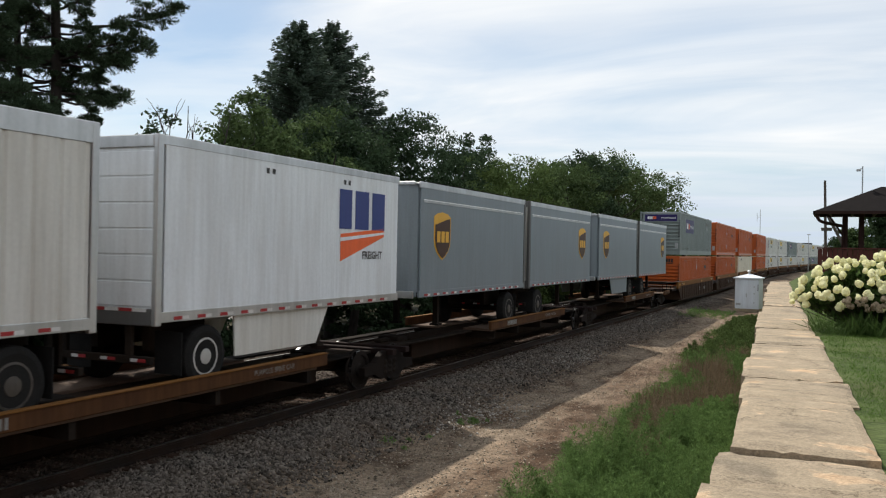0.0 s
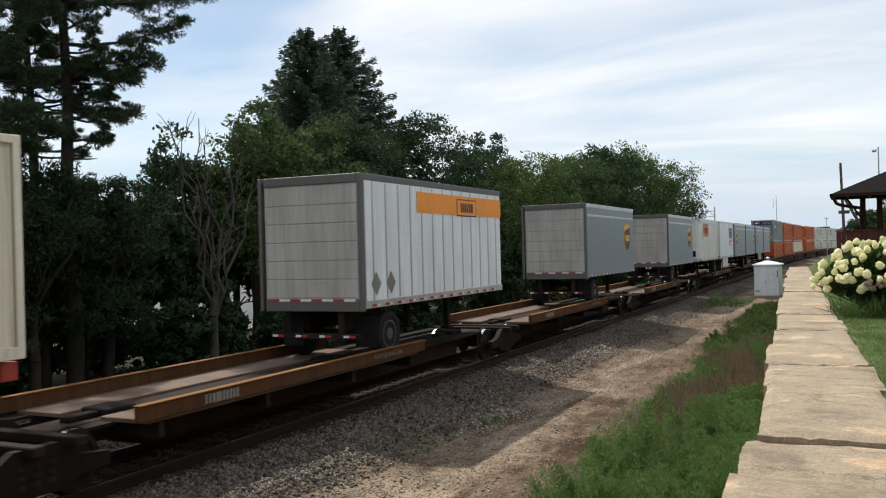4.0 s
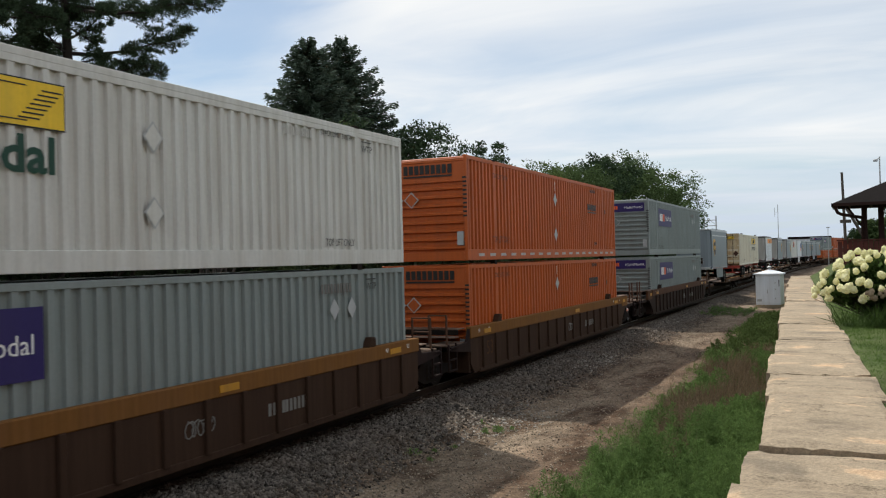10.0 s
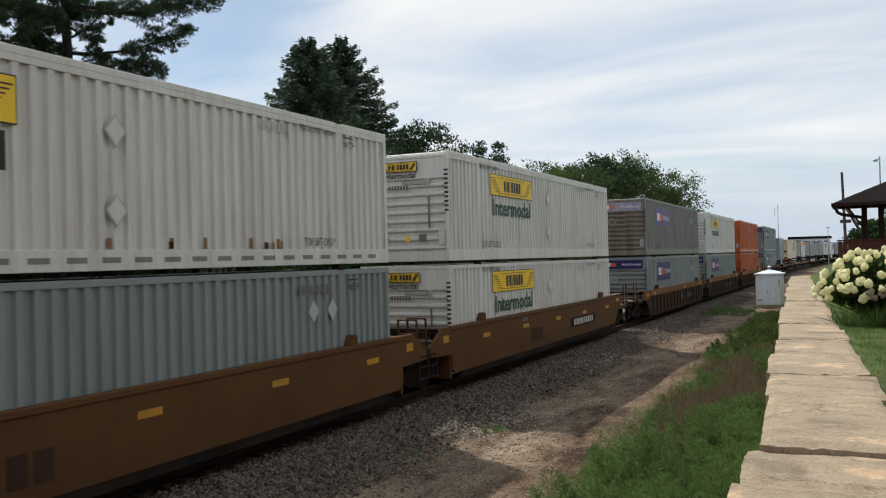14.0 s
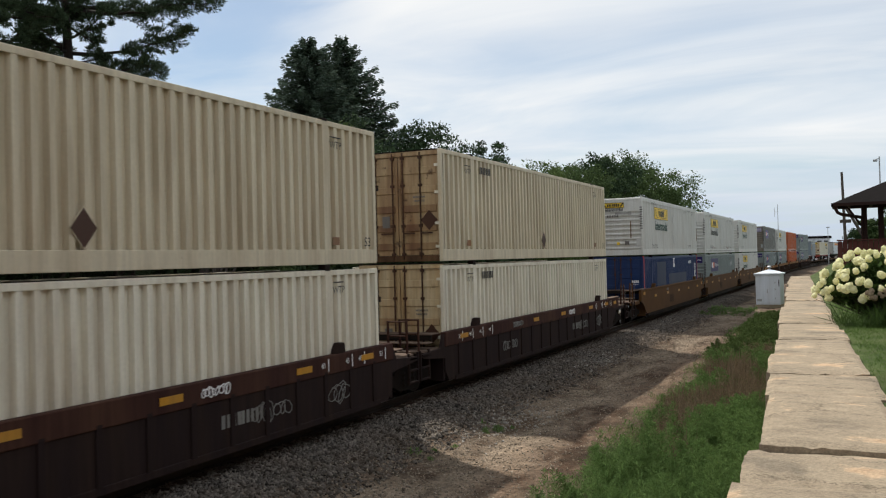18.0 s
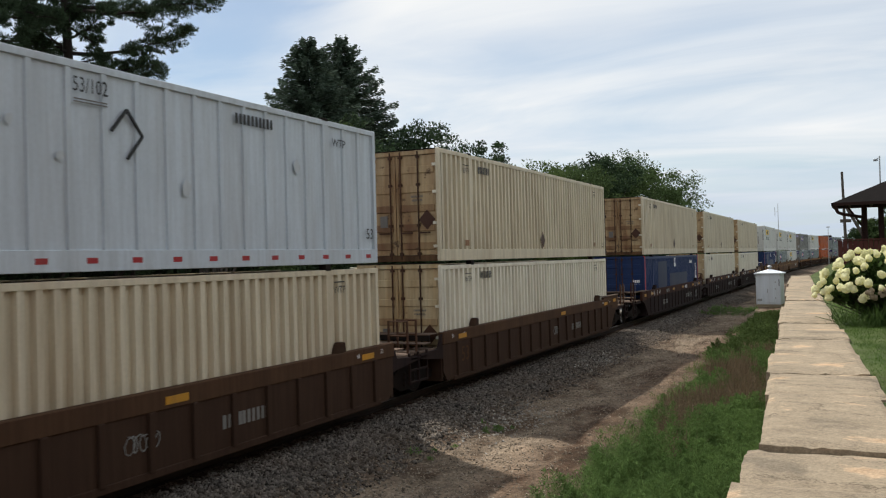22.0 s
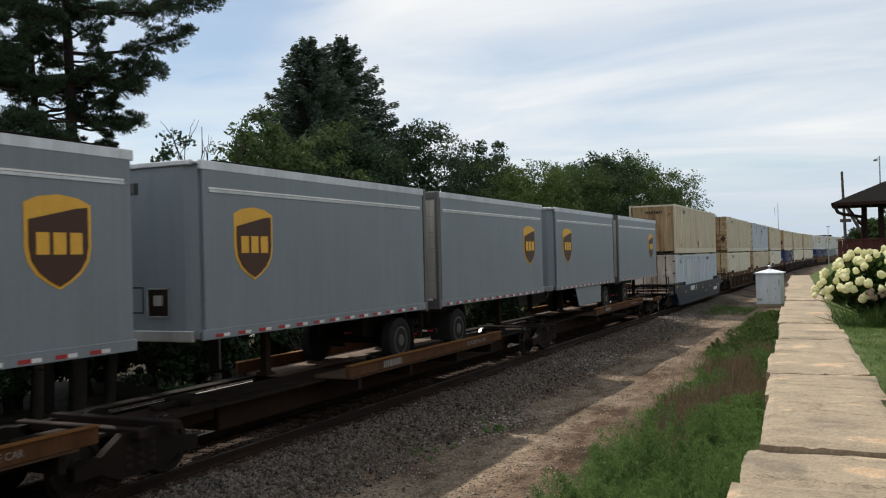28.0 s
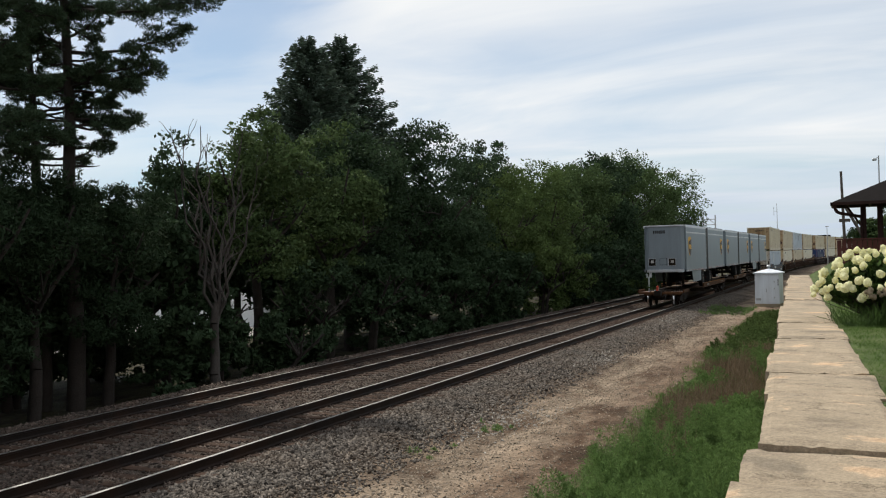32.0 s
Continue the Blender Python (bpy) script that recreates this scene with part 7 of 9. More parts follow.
spine(35.2, 53.9, 40.9, 47.9, False, True)
pup(44.45, "grey", False)
pup(35.6, "grey", True, True)
spine(16.4, 35.0, 22.3, 29.7)
pup(26.0, "grey", False)
pup(17.2, "grey", True)
spine(-2.4, 16.2, 3.0, 12.4)
pup(7.85, "freight", False, True)
pup(-1.72, "yellow_rib", True)
spine(-21.2, -2.6, -19.9, -10.9)
pup(-13.2, "grey", False)
spine(-38.4, -21.4, -37.1, -27.9)
pup(-30.15, "grey", False)
spine(-55.6, -38.6, -54.2, -45.3)
pup(-47.65, "band", False)
spine(-73.6, -55.8, -72.4, -65.4)
take(chassis_load(), -72.42 + CL / 2, 0.93)
take(copy_of(("box", "hauler_door", True), lambda: container("hauler_door", True)), -72.42 + CL / 2, 0.93 + 1.13)
spine(-92.2, -73.8, -83.4, -74.8, True, False)
pup(-89.85, "grey", True, True)
stack(-111.27, "parcel", "parcel", "umber", True, True)
stack(-134.6, "orange", "orange", "rust", False, True)
stack(-154.65, "hauler", "parcel", "rust", False, False)
stack(-174.2, "parcel_old", "parcel", "rust", True, False)
stack(-198.0, "hauler", "hauler", "mustard", False, True)
stack(-217.6, "hauler_old", "parcel", "mustard", False, False)
stack(-237.55, "hauler", "blue", "mustard", True, False)
stack(-261.0, "cream", "pale", "maroon", False, True)
stack(-280.7, "cream", "pale", "maroon", False, False)
stack(-300.3, "cream", "blue", "maroon", True, False)
stack(-324.05, "cream", "pale", "brown", False, True)
stack(-343.6, "plate", "cream", "brown", False, False)
stack(-363.5, "cream", "pale", "brown", True, False)
stack(-386.8, "rusty", "plate", "navy", True, True)
spine(-410.3, -391.6, -404.9, -396.9, False, True)
pup(-400.65, "grey", False)
pup(-409.75, "grey", True, True)
spine(-429.2, -410.5, -423.8, -415.8)
pup(-419.3, "grey", False)
pup(-428.35, "grey", True)
spine(-449.0, -429.4, -440.9, -430.9, True, False)
pup(-437.95, "grey", False)
pup(-447.0, "grey", True, True)


def end_device():
    """The marker hung on the last coupler."""
    e = root("end_marker")
    part("case", boxes((-0.055, 0.055, -0.06, 0.06, 0.84, 1.30), bevel=0.015), M_REDCASE, e, "red weathered case")
    part("staff", tubes(((0, 0, 0.72), (0, 0, 0.94), 0.03), n=8), M_UNDER, e)
    part("lens", tubes(((0, -0.10, 1.18), (0, -0.13, 1.18), 0.05), n=10), M_REDTAPE, e)
    part("air_hose", tubes(((0.05, 0, 0.95), (0.25, 0.15, 0.62), 0.02), ((0.25, 0.15, 0.62), (0.35, 0.55, 0.75), 0.02), n=6), M_TYRE, e)
    return tagged(e, "red marker device on the last coupler", "marker")


take(end_device(), -449.62, 0.0)

# ---- plants ----
def leaf_mat(name, base, vary=0.5, translucent=0.35, rough=0.85):
    """Leaf colour that varies from leaf to leaf; some light comes through."""
    m = bpy.data.materials.new(name)
    m.use_nodes = True
    n, l = m.node_tree.nodes, m.node_tree.links
    bs = n["Principled BSDF"]
    out = n["Material Output"]
    bs.inputs["Roughness"].default_value = rough
    bs.inputs["Specular IOR Level"].default_value = 0.06
    geo = n.new("ShaderNodeNewGeometry")
    co = n.new("ShaderNodeTexCoord")
    big = n.new("ShaderNodeTexNoise")
    big.inputs["Scale"].default_value = 0.7
    l.new(co.outputs["Object"], big.inputs["Vector"])
    add = n.new("ShaderNodeMath")
    add.operation = "ADD"
    l.new(geo.outputs["Random Per Island"], add.inputs[0])
    l.new(big.outputs["Fac"], add.inputs[1])
    rng = n.new("ShaderNodeMapRange")
    rng.inputs["From Max"].default_value = 1.6
    rng.inputs["To Min"].default_value = 1 - vary
    rng.inputs["To Max"].default_value = 1 + vary
    l.new(add.outputs[0], rng.inputs["Value"])
    sc = n.new("ShaderNodeVectorMath")
    sc.operation = "SCALE"
    sc.inputs[0].default_value = base
    l.new(rng.outputs[0], sc.inputs["Scale"])
    l.new(sc.outputs[0], bs.inputs["Base Color"])
    tr = n.new("ShaderNodeBsdfTranslucent")
    l.new(sc.outputs[0], tr.inputs["Color"])
    mx = n.new("ShaderNodeMixShader")
    mx.inputs[0].default_value = translucent
    l.new(bs.outputs[0], mx.inputs[1])
    l.new(tr.outputs[0], mx.inputs[2])
    l.new(mx.outputs[0], out.inputs[0])
    return m


M_LEAF = leaf_mat("leaf_green", (0.062, 0.093, 0.036), vary=0.6, translucent=0.22)
M_LEAFDARK = leaf_mat("leaf_dark", (0.035, 0.057, 0.029), vary=0.6, translucent=0.18)
M_LEAFLIGHT = leaf_mat("leaf_light", (0.074, 0.108, 0.036), translucent=0.25)
M_NEEDLE = leaf_mat("pine_needle", (0.046, 0.070, 0.040), translucent=0.12)
# needle colour again, darkened to carry the shade under the pines
M_NEEDLESHADE = leaf_mat("evergreen_needle", (0.026, 0.043, 0.022), translucent=0.10)
M_SPRUCE = leaf_mat("spruce_needle", (0.092, 0.126, 0.094), translucent=0.1)
M_WEED = leaf_mat("weed_green", (0.098, 0.158, 0.052), vary=0.8, translucent=0.35)
M_WEEDDRY = leaf_mat("weed_dry", (0.155, 0.118, 0.078), translucent=0.2)
M_GRASS = leaf_mat("grass_blade", (0.075, 0.135, 0.028), vary=0.5, translucent=0.3)
M_HYDLEAF = leaf_mat("hydrangea_leaf", (0.05, 0.085, 0.024), translucent=0.25)
M_PETAL = leaf_mat("petal_cream", (0.82, 0.80, 0.52), vary=0.2, translucent=0.3)
M_PETALOLD = leaf_mat("petal_faded", (0.30, 0.24, 0.17), vary=0.35, translucent=0.2)
M_BARK = mat("bark", (0.030, 0.024, 0.020), rough=0.95, vary=0.4, scale=3, fine=25, bump=0.8, bump_scale=18)
M_BARKGREY = mat("bark_grey", (0.058, 0.050, 0.044), rough=0.95, vary=0.35, scale=3, fine=30, bump=0.6)


def cards(name, centre, size, normal_up, material, parent=None, seed=0, slim=0.55, tilt=1.0, direction=None):
    """Many small leaf blades in one mesh: centre (n, 3), size (n,). slim: width over length. direction: (n, 3) for the long axis."""
    rnd = np.random.RandomState(seed)
    n = len(centre)
    if direction is None:
        d = rnd.normal(size=(n, 3))
        d[:, 2] *= tilt
    else:
        d = direction + rnd.normal(size=(n, 3)) * 0.15
    d /= np.linalg.norm(d, axis=1)[:, None] + 1e-9
    u = rnd.normal(size=(n, 3))
    u[:, 2] += normal_up
    w = np.cross(d, u)
    w /= np.linalg.norm(w, axis=1)[:, None] + 1e-9
    ln = size[:, None] * 0.5
    a = centre - d * ln
    b = centre + w * ln * slim
    c = centre + d * ln
    e = centre - w * ln * slim
    v = np.stack([a, b, c, e], 1).reshape(-1, 3)
    me = bpy.data.meshes.new(name)
    me.vertices.add(4 * n)
    me.vertices.foreach_set("co", v.reshape(-1))
    me.loops.add(4 * n)
    me.loops.foreach_set("vertex_index", np.arange(4 * n, dtype=np.int32))
    me.polygons.add(n)
    me.polygons.foreach_set("loop_start", (np.arange(n) * 4).astype(np.int32))
    me.update(calc_edges=True)
    me.materials.append(material)
    ob = new(name, me)
    if parent:
        ob.parent = parent
    return ob


def limb(bm, a, b, r0, r1, rnd, steps=4, wobble=0.12):
    """A crooked tapered branch; returns its points."""
    a, b = Vector(a), Vector(b)
    ln = (b - a).length
    pts = [a]
    for i in range(1, steps + 1):
        p = a.lerp(b, i / steps)
        if i < steps:
            p += Vector((rnd.uniform(-1, 1), rnd.uniform(-1, 1), rnd.uniform(-0.6, 0.6))) * wobble * ln / steps
        pts.append(p)
    for i in range(steps):
        tube(bm, pts[i], pts[i + 1], r0 + (r1 - r0) * i / steps, r0 + (r1 - r0) * (i + 1) / steps, n=6, cap=False)
    return pts


def broadleaf(name, x, y, top, radius, material, label, seed, low=0.25, clumps=150, leaves=70, leaf=0.20, base=-1.0, squash=1.0, airy=0.0, stems=1, slim=0.55):
    """A leafy tree: trunk, limbs, and a crown of many clumps with gaps and an uneven outline."""
    clumps, leaf = int(clumps * 1.35), leaf * 0.92
    rnd = random.Random(seed)
    t = root(name, pose(x, y, base))
    hgt = top - base
    bm = bmesh.new()
    r0 = 0.03 * hgt ** 0.8 + 0.04
    tips = []
    for k in range(stems):
        sx = rnd.uniform(-0.4, 0.4) * (stems > 1)
        fork = Vector((sx * 2 + rnd.uniform(-0.3, 0.3), rnd.uniform(-0.3, 0.3), hgt * rnd.uniform(0.30, 0.4)))
        limb(bm, (sx, 0, 0), fork, r0, r0 * 0.7, rnd)
        for i in range(7):
            a = 2 * math.pi * (i + rnd.random() * 0.6) / 7
            rr = radius * rnd.uniform(0.45, 0.85)
            tip = Vector((fork.x + math.cos(a) * rr, fork.y + math.sin(a) * rr, hgt * rnd.uniform(0.50, 0.80)))
            pts = limb(bm, fork, tip, r0 * 0.45, 0.03, rnd, 5)
            tips.append(tip)
            for j in range(2):
                p = pts[rnd.randint(2, 4)]
                q = p + Vector((rnd.uniform(-1, 1), rnd.uniform(-1, 1), rnd.uniform(0.1, 0.9))) * radius * 0.4
                limb(bm, p, q, r0 * 0.2, 0.015, rnd, 3)
                tips.append(q)
    part("trunk", bm, M_BARK, t, smooth=True)
    # lobes make the outline uneven
    lobes = [(rnd.uniform(-0.55, 0.55) * radius, rnd.uniform(-0.55, 0.55) * radius, rnd.uniform(low + 0.12, 0.86) * hgt, rnd.uniform(0.38, 0.60) * radius) for _ in range(14)]
    lobes.append((0, 0, hgt - radius * 0.42, radius * 0.45))
    g = np.random.RandomState(seed)
    cs, ss = [], []
    while len(cs) < clumps:
        lx, ly, lz, lr = lobes[g.randint(len(lobes))]
        d = g.normal(size=3)
        d /= np.linalg.norm(d)
        k = lr * (0.55 + 0.45 * g.rand())
        c = np.array((lx, ly, lz)) + d * k * np.array((1, 1, 0.85 * squash))
        if c[2] < low * hgt or c[2] > hgt - 0.1:
            continue
        cs.append(c)
        ss.append(radius * g.uniform(0.11, 0.20))
    cs = np.array(cs)
    ss = np.array(ss)
    idx = g.randint(len(cs), size=clumps * leaves)
    off = g.normal(size=(len(idx), 3))
    off *= (g.rand(len(idx), 1) ** 0.5) / np.linalg.norm(off, axis=1)[:, None]
    pos = cs[idx] + off * ss[idx][:, None] * np.array((1.25, 1.25, 0.8)) * (1 + airy)
    crown = cards("crown", pos, leaf * g.uniform(0.6, 1.3, len(idx)), 1.0, material, t, seed, slim=slim)
    return tagged(t, label, "tree")


def spruce(x, y, top, radius, label, seed, base=-1.0, lean=0.0):
    """A broad spruce: whorls of drooping boughs clothed in short needles."""
    rnd = random.Random(seed)
    t = root("spruce_tree", pose(x, y, base, lean, 0, 0))
    hgt = top - base
    bm = bmesh.new()
    tube(bm, (0, 0, 0), (0, 0, hgt), 0.22, 0.02, n=8, cap=False)
    pos, siz, dirs = [], [], []
    g = np.random.RandomState(seed)
    z = hgt * 0.15
    while z < hgt - 0.15:
        f = 1 - (z / hgt)
        rad = radius * min(1.0, (f * 2.7) ** 0.75) * rnd.uniform(0.86, 1.12)
        for i in range(10):
            a = 2 * math.pi * (i + rnd.random()) / 10
            ln = max(0.25, rad * rnd.uniform(0.75, 1.1))
            d = np.array((math.cos(a), math.sin(a), 0.18 - 0.15 * rnd.random()))
            tube(bm, (0, 0, z), tuple(np.array((0, 0, z)) + d * ln), 0.035, 0.008, n=4, cap=False)
            k = int(120 * ln) + 40
            s = g.rand(k) ** 0.75
            p = np.array((0, 0, z)) + d[None] * (s * ln)[:, None]
            side = np.array((-d[1], d[0], 0))
            spreadw = (g.rand(k) - 0.5) * 0.75 * np.minimum(1.0, 1.25 - s)
            p += side[None] * spreadw[:, None] * min(1.2, 0.4 + ln * 0.4)
            p[:, 2] += -0.12 * s * ln + g.normal(size=k) * 0.09 - np.abs(spreadw) * 0.25 + 0.25 * s ** 3
            pos.append(p)
            siz.append(g.uniform(0.14, 0.29, k))
            q = d[None] + side[None] * np.sign(spreadw)[:, None] * 0.7 + np.array((0, 0, -0.25))
            dirs.append(q)
        z += 0.34 + 0.10 * rnd.random()
    part("trunk", bm, M_BARK, t, smooth=True)
    cards("crown", np.concatenate(pos), np.concatenate(siz), 0.8, M_SPRUCE, t, seed, slim=0.3, direction=np.concatenate(dirs))
    return tagged(t, label, "tree")


def pine(x, y, top, lean, boughs, label, seed, base=-1.0, r0=0.25):
    """A tall white pine: bare dark trunk, long level boughs in layers with tufted needles."""
    rnd = random.Random(seed)
    g = np.random.RandomState(seed)
    t = root("pine_tree", pose(x, y, base))
    hgt = top - base
    bm = bmesh.new()
    spine_pts = [Vector((lean * k * k * 0.25 + 0.05 * math.sin(k * 2.1 + seed), 0.06 * math.sin(k * 1.7), hgt * k / 8)) for k in range(9)]
    for k in range(8):
        tube(bm, spine_pts[k], spine_pts[k + 1], r0 * (1 - k / 9.5), r0 * (1 - (k + 1) / 9.5), n=10, cap=False)
    pos, siz, dirs = [], [], []

    def tuft(p, way):
        k = rnd.randint(60, 110)
        r = rnd.uniform(0.10, 0.19)
        d = g.normal(size=(k, 3))
        d /= np.linalg.norm(d, axis=1)[:, None]
        c = np.array(p)[None] + d * (r * g.rand(k) ** 0.5)[:, None] * np.array((1.25, 1.25, 0.72)) + np.array((0, 0, 0.06))
        pos.append(c)
        siz.append(g.uniform(0.08, 0.15, k))
        dirs.append(d + np.array(way) * 0.5 + np.array((0, 0, 0.35)))

    for (zz, ang, ln, rise, dense) in boughs:
        k = min(7.99, zz / hgt * 8)
        p0 = spine_pts[int(k)].lerp(spine_pts[int(k) + 1], k - int(k))
        a = radians(ang)
        d = Vector((math.cos(a), math.sin(a), 0))
        side = Vector((-d.y, d.x, 0))
        # the bough leaves the trunk low, sags and turns up at its tip
        mid = p0 + d * ln * 0.55 + Vector((0, 0, rise * 0.35 - 0.03 * ln))
        tip = p0 + d * ln + Vector((0, 0, rise))
        pts = limb(bm, p0, mid, 0.030 + 0.012 * ln, 0.028, rnd, 3, 0.25)[:-1] + limb(bm, mid, tip, 0.028, 0.008, rnd, 4, 0.3)
        if dense < 0.3:
            continue
        steps = int(5 + ln * 4.6)
        for i in range(steps):
            f = 0.28 + 0.72 * (i + rnd.random() * 0.6) / steps
            if rnd.random() > 0.55 + 0.45 * dense:
                continue
            q = min(len(pts) - 1.01, f * (len(pts) - 1))
            p = pts[int(q)].lerp(pts[int(q) + 1], q - int(q))
            for sgn in (-1, 1):
                reach = (0.22 + 0.30 * ln * (1.05 - f)) * rnd.uniform(0.6, 1.15)
                way = (d * rnd.uniform(0.5, 0.9) + side * sgn * rnd.uniform(0.5, 1.0) + Vector((0, 0, rnd.uniform(-0.35, 0.65)))).normalized()
                e = p + way * reach
                tube(bm, p, e, 0.010, 0.004, n=3, cap=False)
                m = max(1, int(reach / 0.30))
                for j in range(m):
                    tuft(p.lerp(e, (j + 1) / m), way)
        tuft(tip, d)
    part("trunk", bm, M_BARK, t, smooth=True)
    cards("needles", np.concatenate(pos), np.concatenate(siz), 0.5, M_NEEDLE, t, seed, slim=0.20, direction=np.concatenate(dirs))
    return tagged(t, label, "tree")


def bough_list(seed, z0, z1, count, reach, lo=0, hi=360):
    rnd = random.Random(seed)
    out = []
    for i in range(count):
        z = z0 + (z1 - z0) * (i + rnd.random() * 0.7) / count
        out.append((z, rnd.uniform(lo, hi), reach * rnd.uniform(0.5, 1.05), rnd.uniform(-0.45, 0.8), rnd.uniform(0.5, 1.0)))
    return out


# directions: 45 degrees is to the right across the view of the pines, 225 to the left
pine(-21.3, 19.45, 17.0, -0.02, bough_list(1, 8.2, 17.2, 24, 2.0, 110, 330) + bough_list(11, 8.6, 13.0, 12, 1.5) + [(14.4, 46, 5.2, 0.4, 1.0), (13.4, 40, 4.8, 0.3, 1.0), (12.1, 34, 4.6, 0.45, 1.0), (12.3, 60, 3.0, 0.3, 0.9), (10.8, 36, 3.5, 0.75, 0.95),
     (10.2, 30, 2.4, 0.2, 1.0), (10.0, 48, 2.6, 0.35, 1.0), (9.6, 28, 2.0, 0.1, 1.0), (9.9, 62, 1.9, 0.1, 0.9), (9.1, 40, 1.2, 0.1, 0.9), (8.75, 34, 1.9, -0.05, 1.0), (8.5, 20, 1.7, -0.1, 1.0), (8.6, 55, 1.6, 0.1, 0.9),
     (7.5, 32, 1.0, 0.75, 0.5), (7.9, 46, 1.2, 0.0, 0.5), (7.35, 28, 0.9, -0.02, 0.1), (10.5, 35, 1.2, -0.5, 0.1), (7.6, 200, 1.4, 0.05, 0.1)],
     "tall dark pine with level layered boughs", 31, r0=0.27)
pine(-22.2, 19.1, 16.0, -0.06, bough_list(2, 6.6, 16.6, 28, 1.9) + bough_list(7, 9.0, 12.8, 16, 1.9), "slim dark pine beside a taller one", 32, r0=0.20)
pine(-21.0, 16.0, 17.0, 0.0, bough_list(5, 6.4, 17.0, 29, 2.2) + bough_list(8, 9.0, 12.8, 15, 2.2), "dark pine at the edge of the railway", 33, r0=0.2)
spruce(-25.95, 39.4, 15.15, 3.7, "broad dark green spruce above the other trees", 41)
spruce(-26.2, 43.2, 15.9, 4.35, "dark spruce with a second top", 42)

broadleaf("tree", -21.5, 28.8, 9.5, 2.6, M_LEAF, "leafy green tree with a ragged crown", 51, low=0.30, clumps=170)
broadleaf("tree", -22.0, 36.4, 10.6, 3.4, M_LEAFDARK, "dense dark green tree before a spruce", 52, low=0.2, clumps=220)
broadleaf("tree", -20.6, 32.4, 9.4, 2.7, M_LEAF, "leafy tree with light outer twigs", 53, low=0.25, clumps=190)
broadleaf("tree", -23.3, 26.15, 8.5, 1.6, M_LEAFDARK, "small airy tree with open crown", 54, low=0.45, clumps=62, leaves=60, airy=0.5)
broadleaf("tree", -21.5, 43.5, 10.9, 3.6, M_LEAFDARK, "dark leafy tree along the track", 55, low=0.15, clumps=230)
broadleaf("tree", -22.5, 49.8, 11.2, 3.2, M_LEAFDARK, "dark leafy tree along the track", 56, low=0.15, clumps=200)
broadleaf("tree", -27.0, 67.0, 13.0, 3.4, M_LEAFDARK, "tall dark tree behind lighter ones", 57, low=0.2, clumps=170, leaf=0.26)
broadleaf("tree", -20.4, 54.2, 9.8, 2.9, M_LEAFLIGHT, "lighter green willow-like tree", 58, low=0.2, clumps=190)
broadleaf("tree", -20.6, 60.5, 10.5, 3.3, M_LEAFLIGHT, "lighter green leafy tree", 59, low=0.2, clumps=180)
broadleaf("tree", -20.8, 67.2, 11.1, 3.4, M_LEAF, "leafy green tree along the track", 60, low=0.15, clumps=170, leaf=0.24)
broadleaf("tree", -21.2, 74.5, 11.6, 3.7, M_LEAF, "leafy green tree along the track", 61, low=0.15, clumps=170, leaf=0.24)
broadleaf("tree", -22.5, 83.5, 13.3, 4.5, M_LEAFDARK, "large dark leafy tree", 62, low=0.12, clumps=210, leaf=0.28)
broadleaf("tree", -23.0, 93.0, 14.5, 5.2, M_LEAF, "large green leafy tree", 63, low=0.12, clumps=230, leaf=0.30)
broadleaf("tree", -23.0, 103.0, 14.5, 5.5, M_LEAF, "large green leafy tree at the end of the row", 64, low=0.12, clumps=280, leaf=0.32)
broadleaf("tree", -22.4, 119.0, 14.8, 6.2, M_LEAF, "large green leafy tree at the end of the row", 65, low=0.10, clumps=300, leaf=0.34)
# the wood behind the first row
for k, (x, y, top, r) in enumerate([(-27, 30.5, 7.6, 3.2), (-28, 36.0, 8.0, 3.6), (-27.5, 46, 9, 4.0), (-27, 54, 9.6, 4.0), (-27.5, 60.5, 9.6, 4.0), (-28, 76, 11, 4.6), (-30, 88, 12, 5.5),
                                      (-30, 100, 12, 5.5), (-26.5, 19, 5.6, 3.2), (-26, 12.5, 5.4, 3.4), (-27, 25.4, 5.6, 3.0), (-24.5, 15.5, 5.6, 2.8), (-24.0, 22.0, 5.6, 2.8), (-23.2, 18.6, 5.8, 2.6), (-23.0, 13.0, 5.6, 2.6), (-22.8, 24.2, 5.0, 2.2), (-29.5, 22.0, 5.2, 3.0), (-29.0, 16.0, 5.2, 3.0), (-24, 9.8, 5.6, 2.8)]):
    broadleaf("tree", x, y, top, r, M_LEAFDARK, "dark leafy tree in the wood behind", 70 + k, low={10: 0.34, 12: 0.30, 15: 0.34, 16: 0.2}.get(k, 0.22 if k < 2 else 0.06), clumps=130, leaves=60, leaf=0.34)
# evergreens that close the view under the pines, whose shade is put into their colour
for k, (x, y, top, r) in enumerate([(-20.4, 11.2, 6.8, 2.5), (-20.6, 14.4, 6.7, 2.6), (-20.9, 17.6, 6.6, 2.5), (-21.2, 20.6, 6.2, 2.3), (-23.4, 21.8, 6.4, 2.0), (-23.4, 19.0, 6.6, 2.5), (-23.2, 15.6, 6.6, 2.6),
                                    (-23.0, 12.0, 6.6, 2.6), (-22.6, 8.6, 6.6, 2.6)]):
    broadleaf("tree", x, y, top, r, M_NEEDLESHADE, "dense evergreen under the pines, coloured for their shade", 170 + k, low=0.22 if k == 3 else 0.02, clumps=170, leaves=110, leaf=0.20, squash=0.9, slim=0.24)
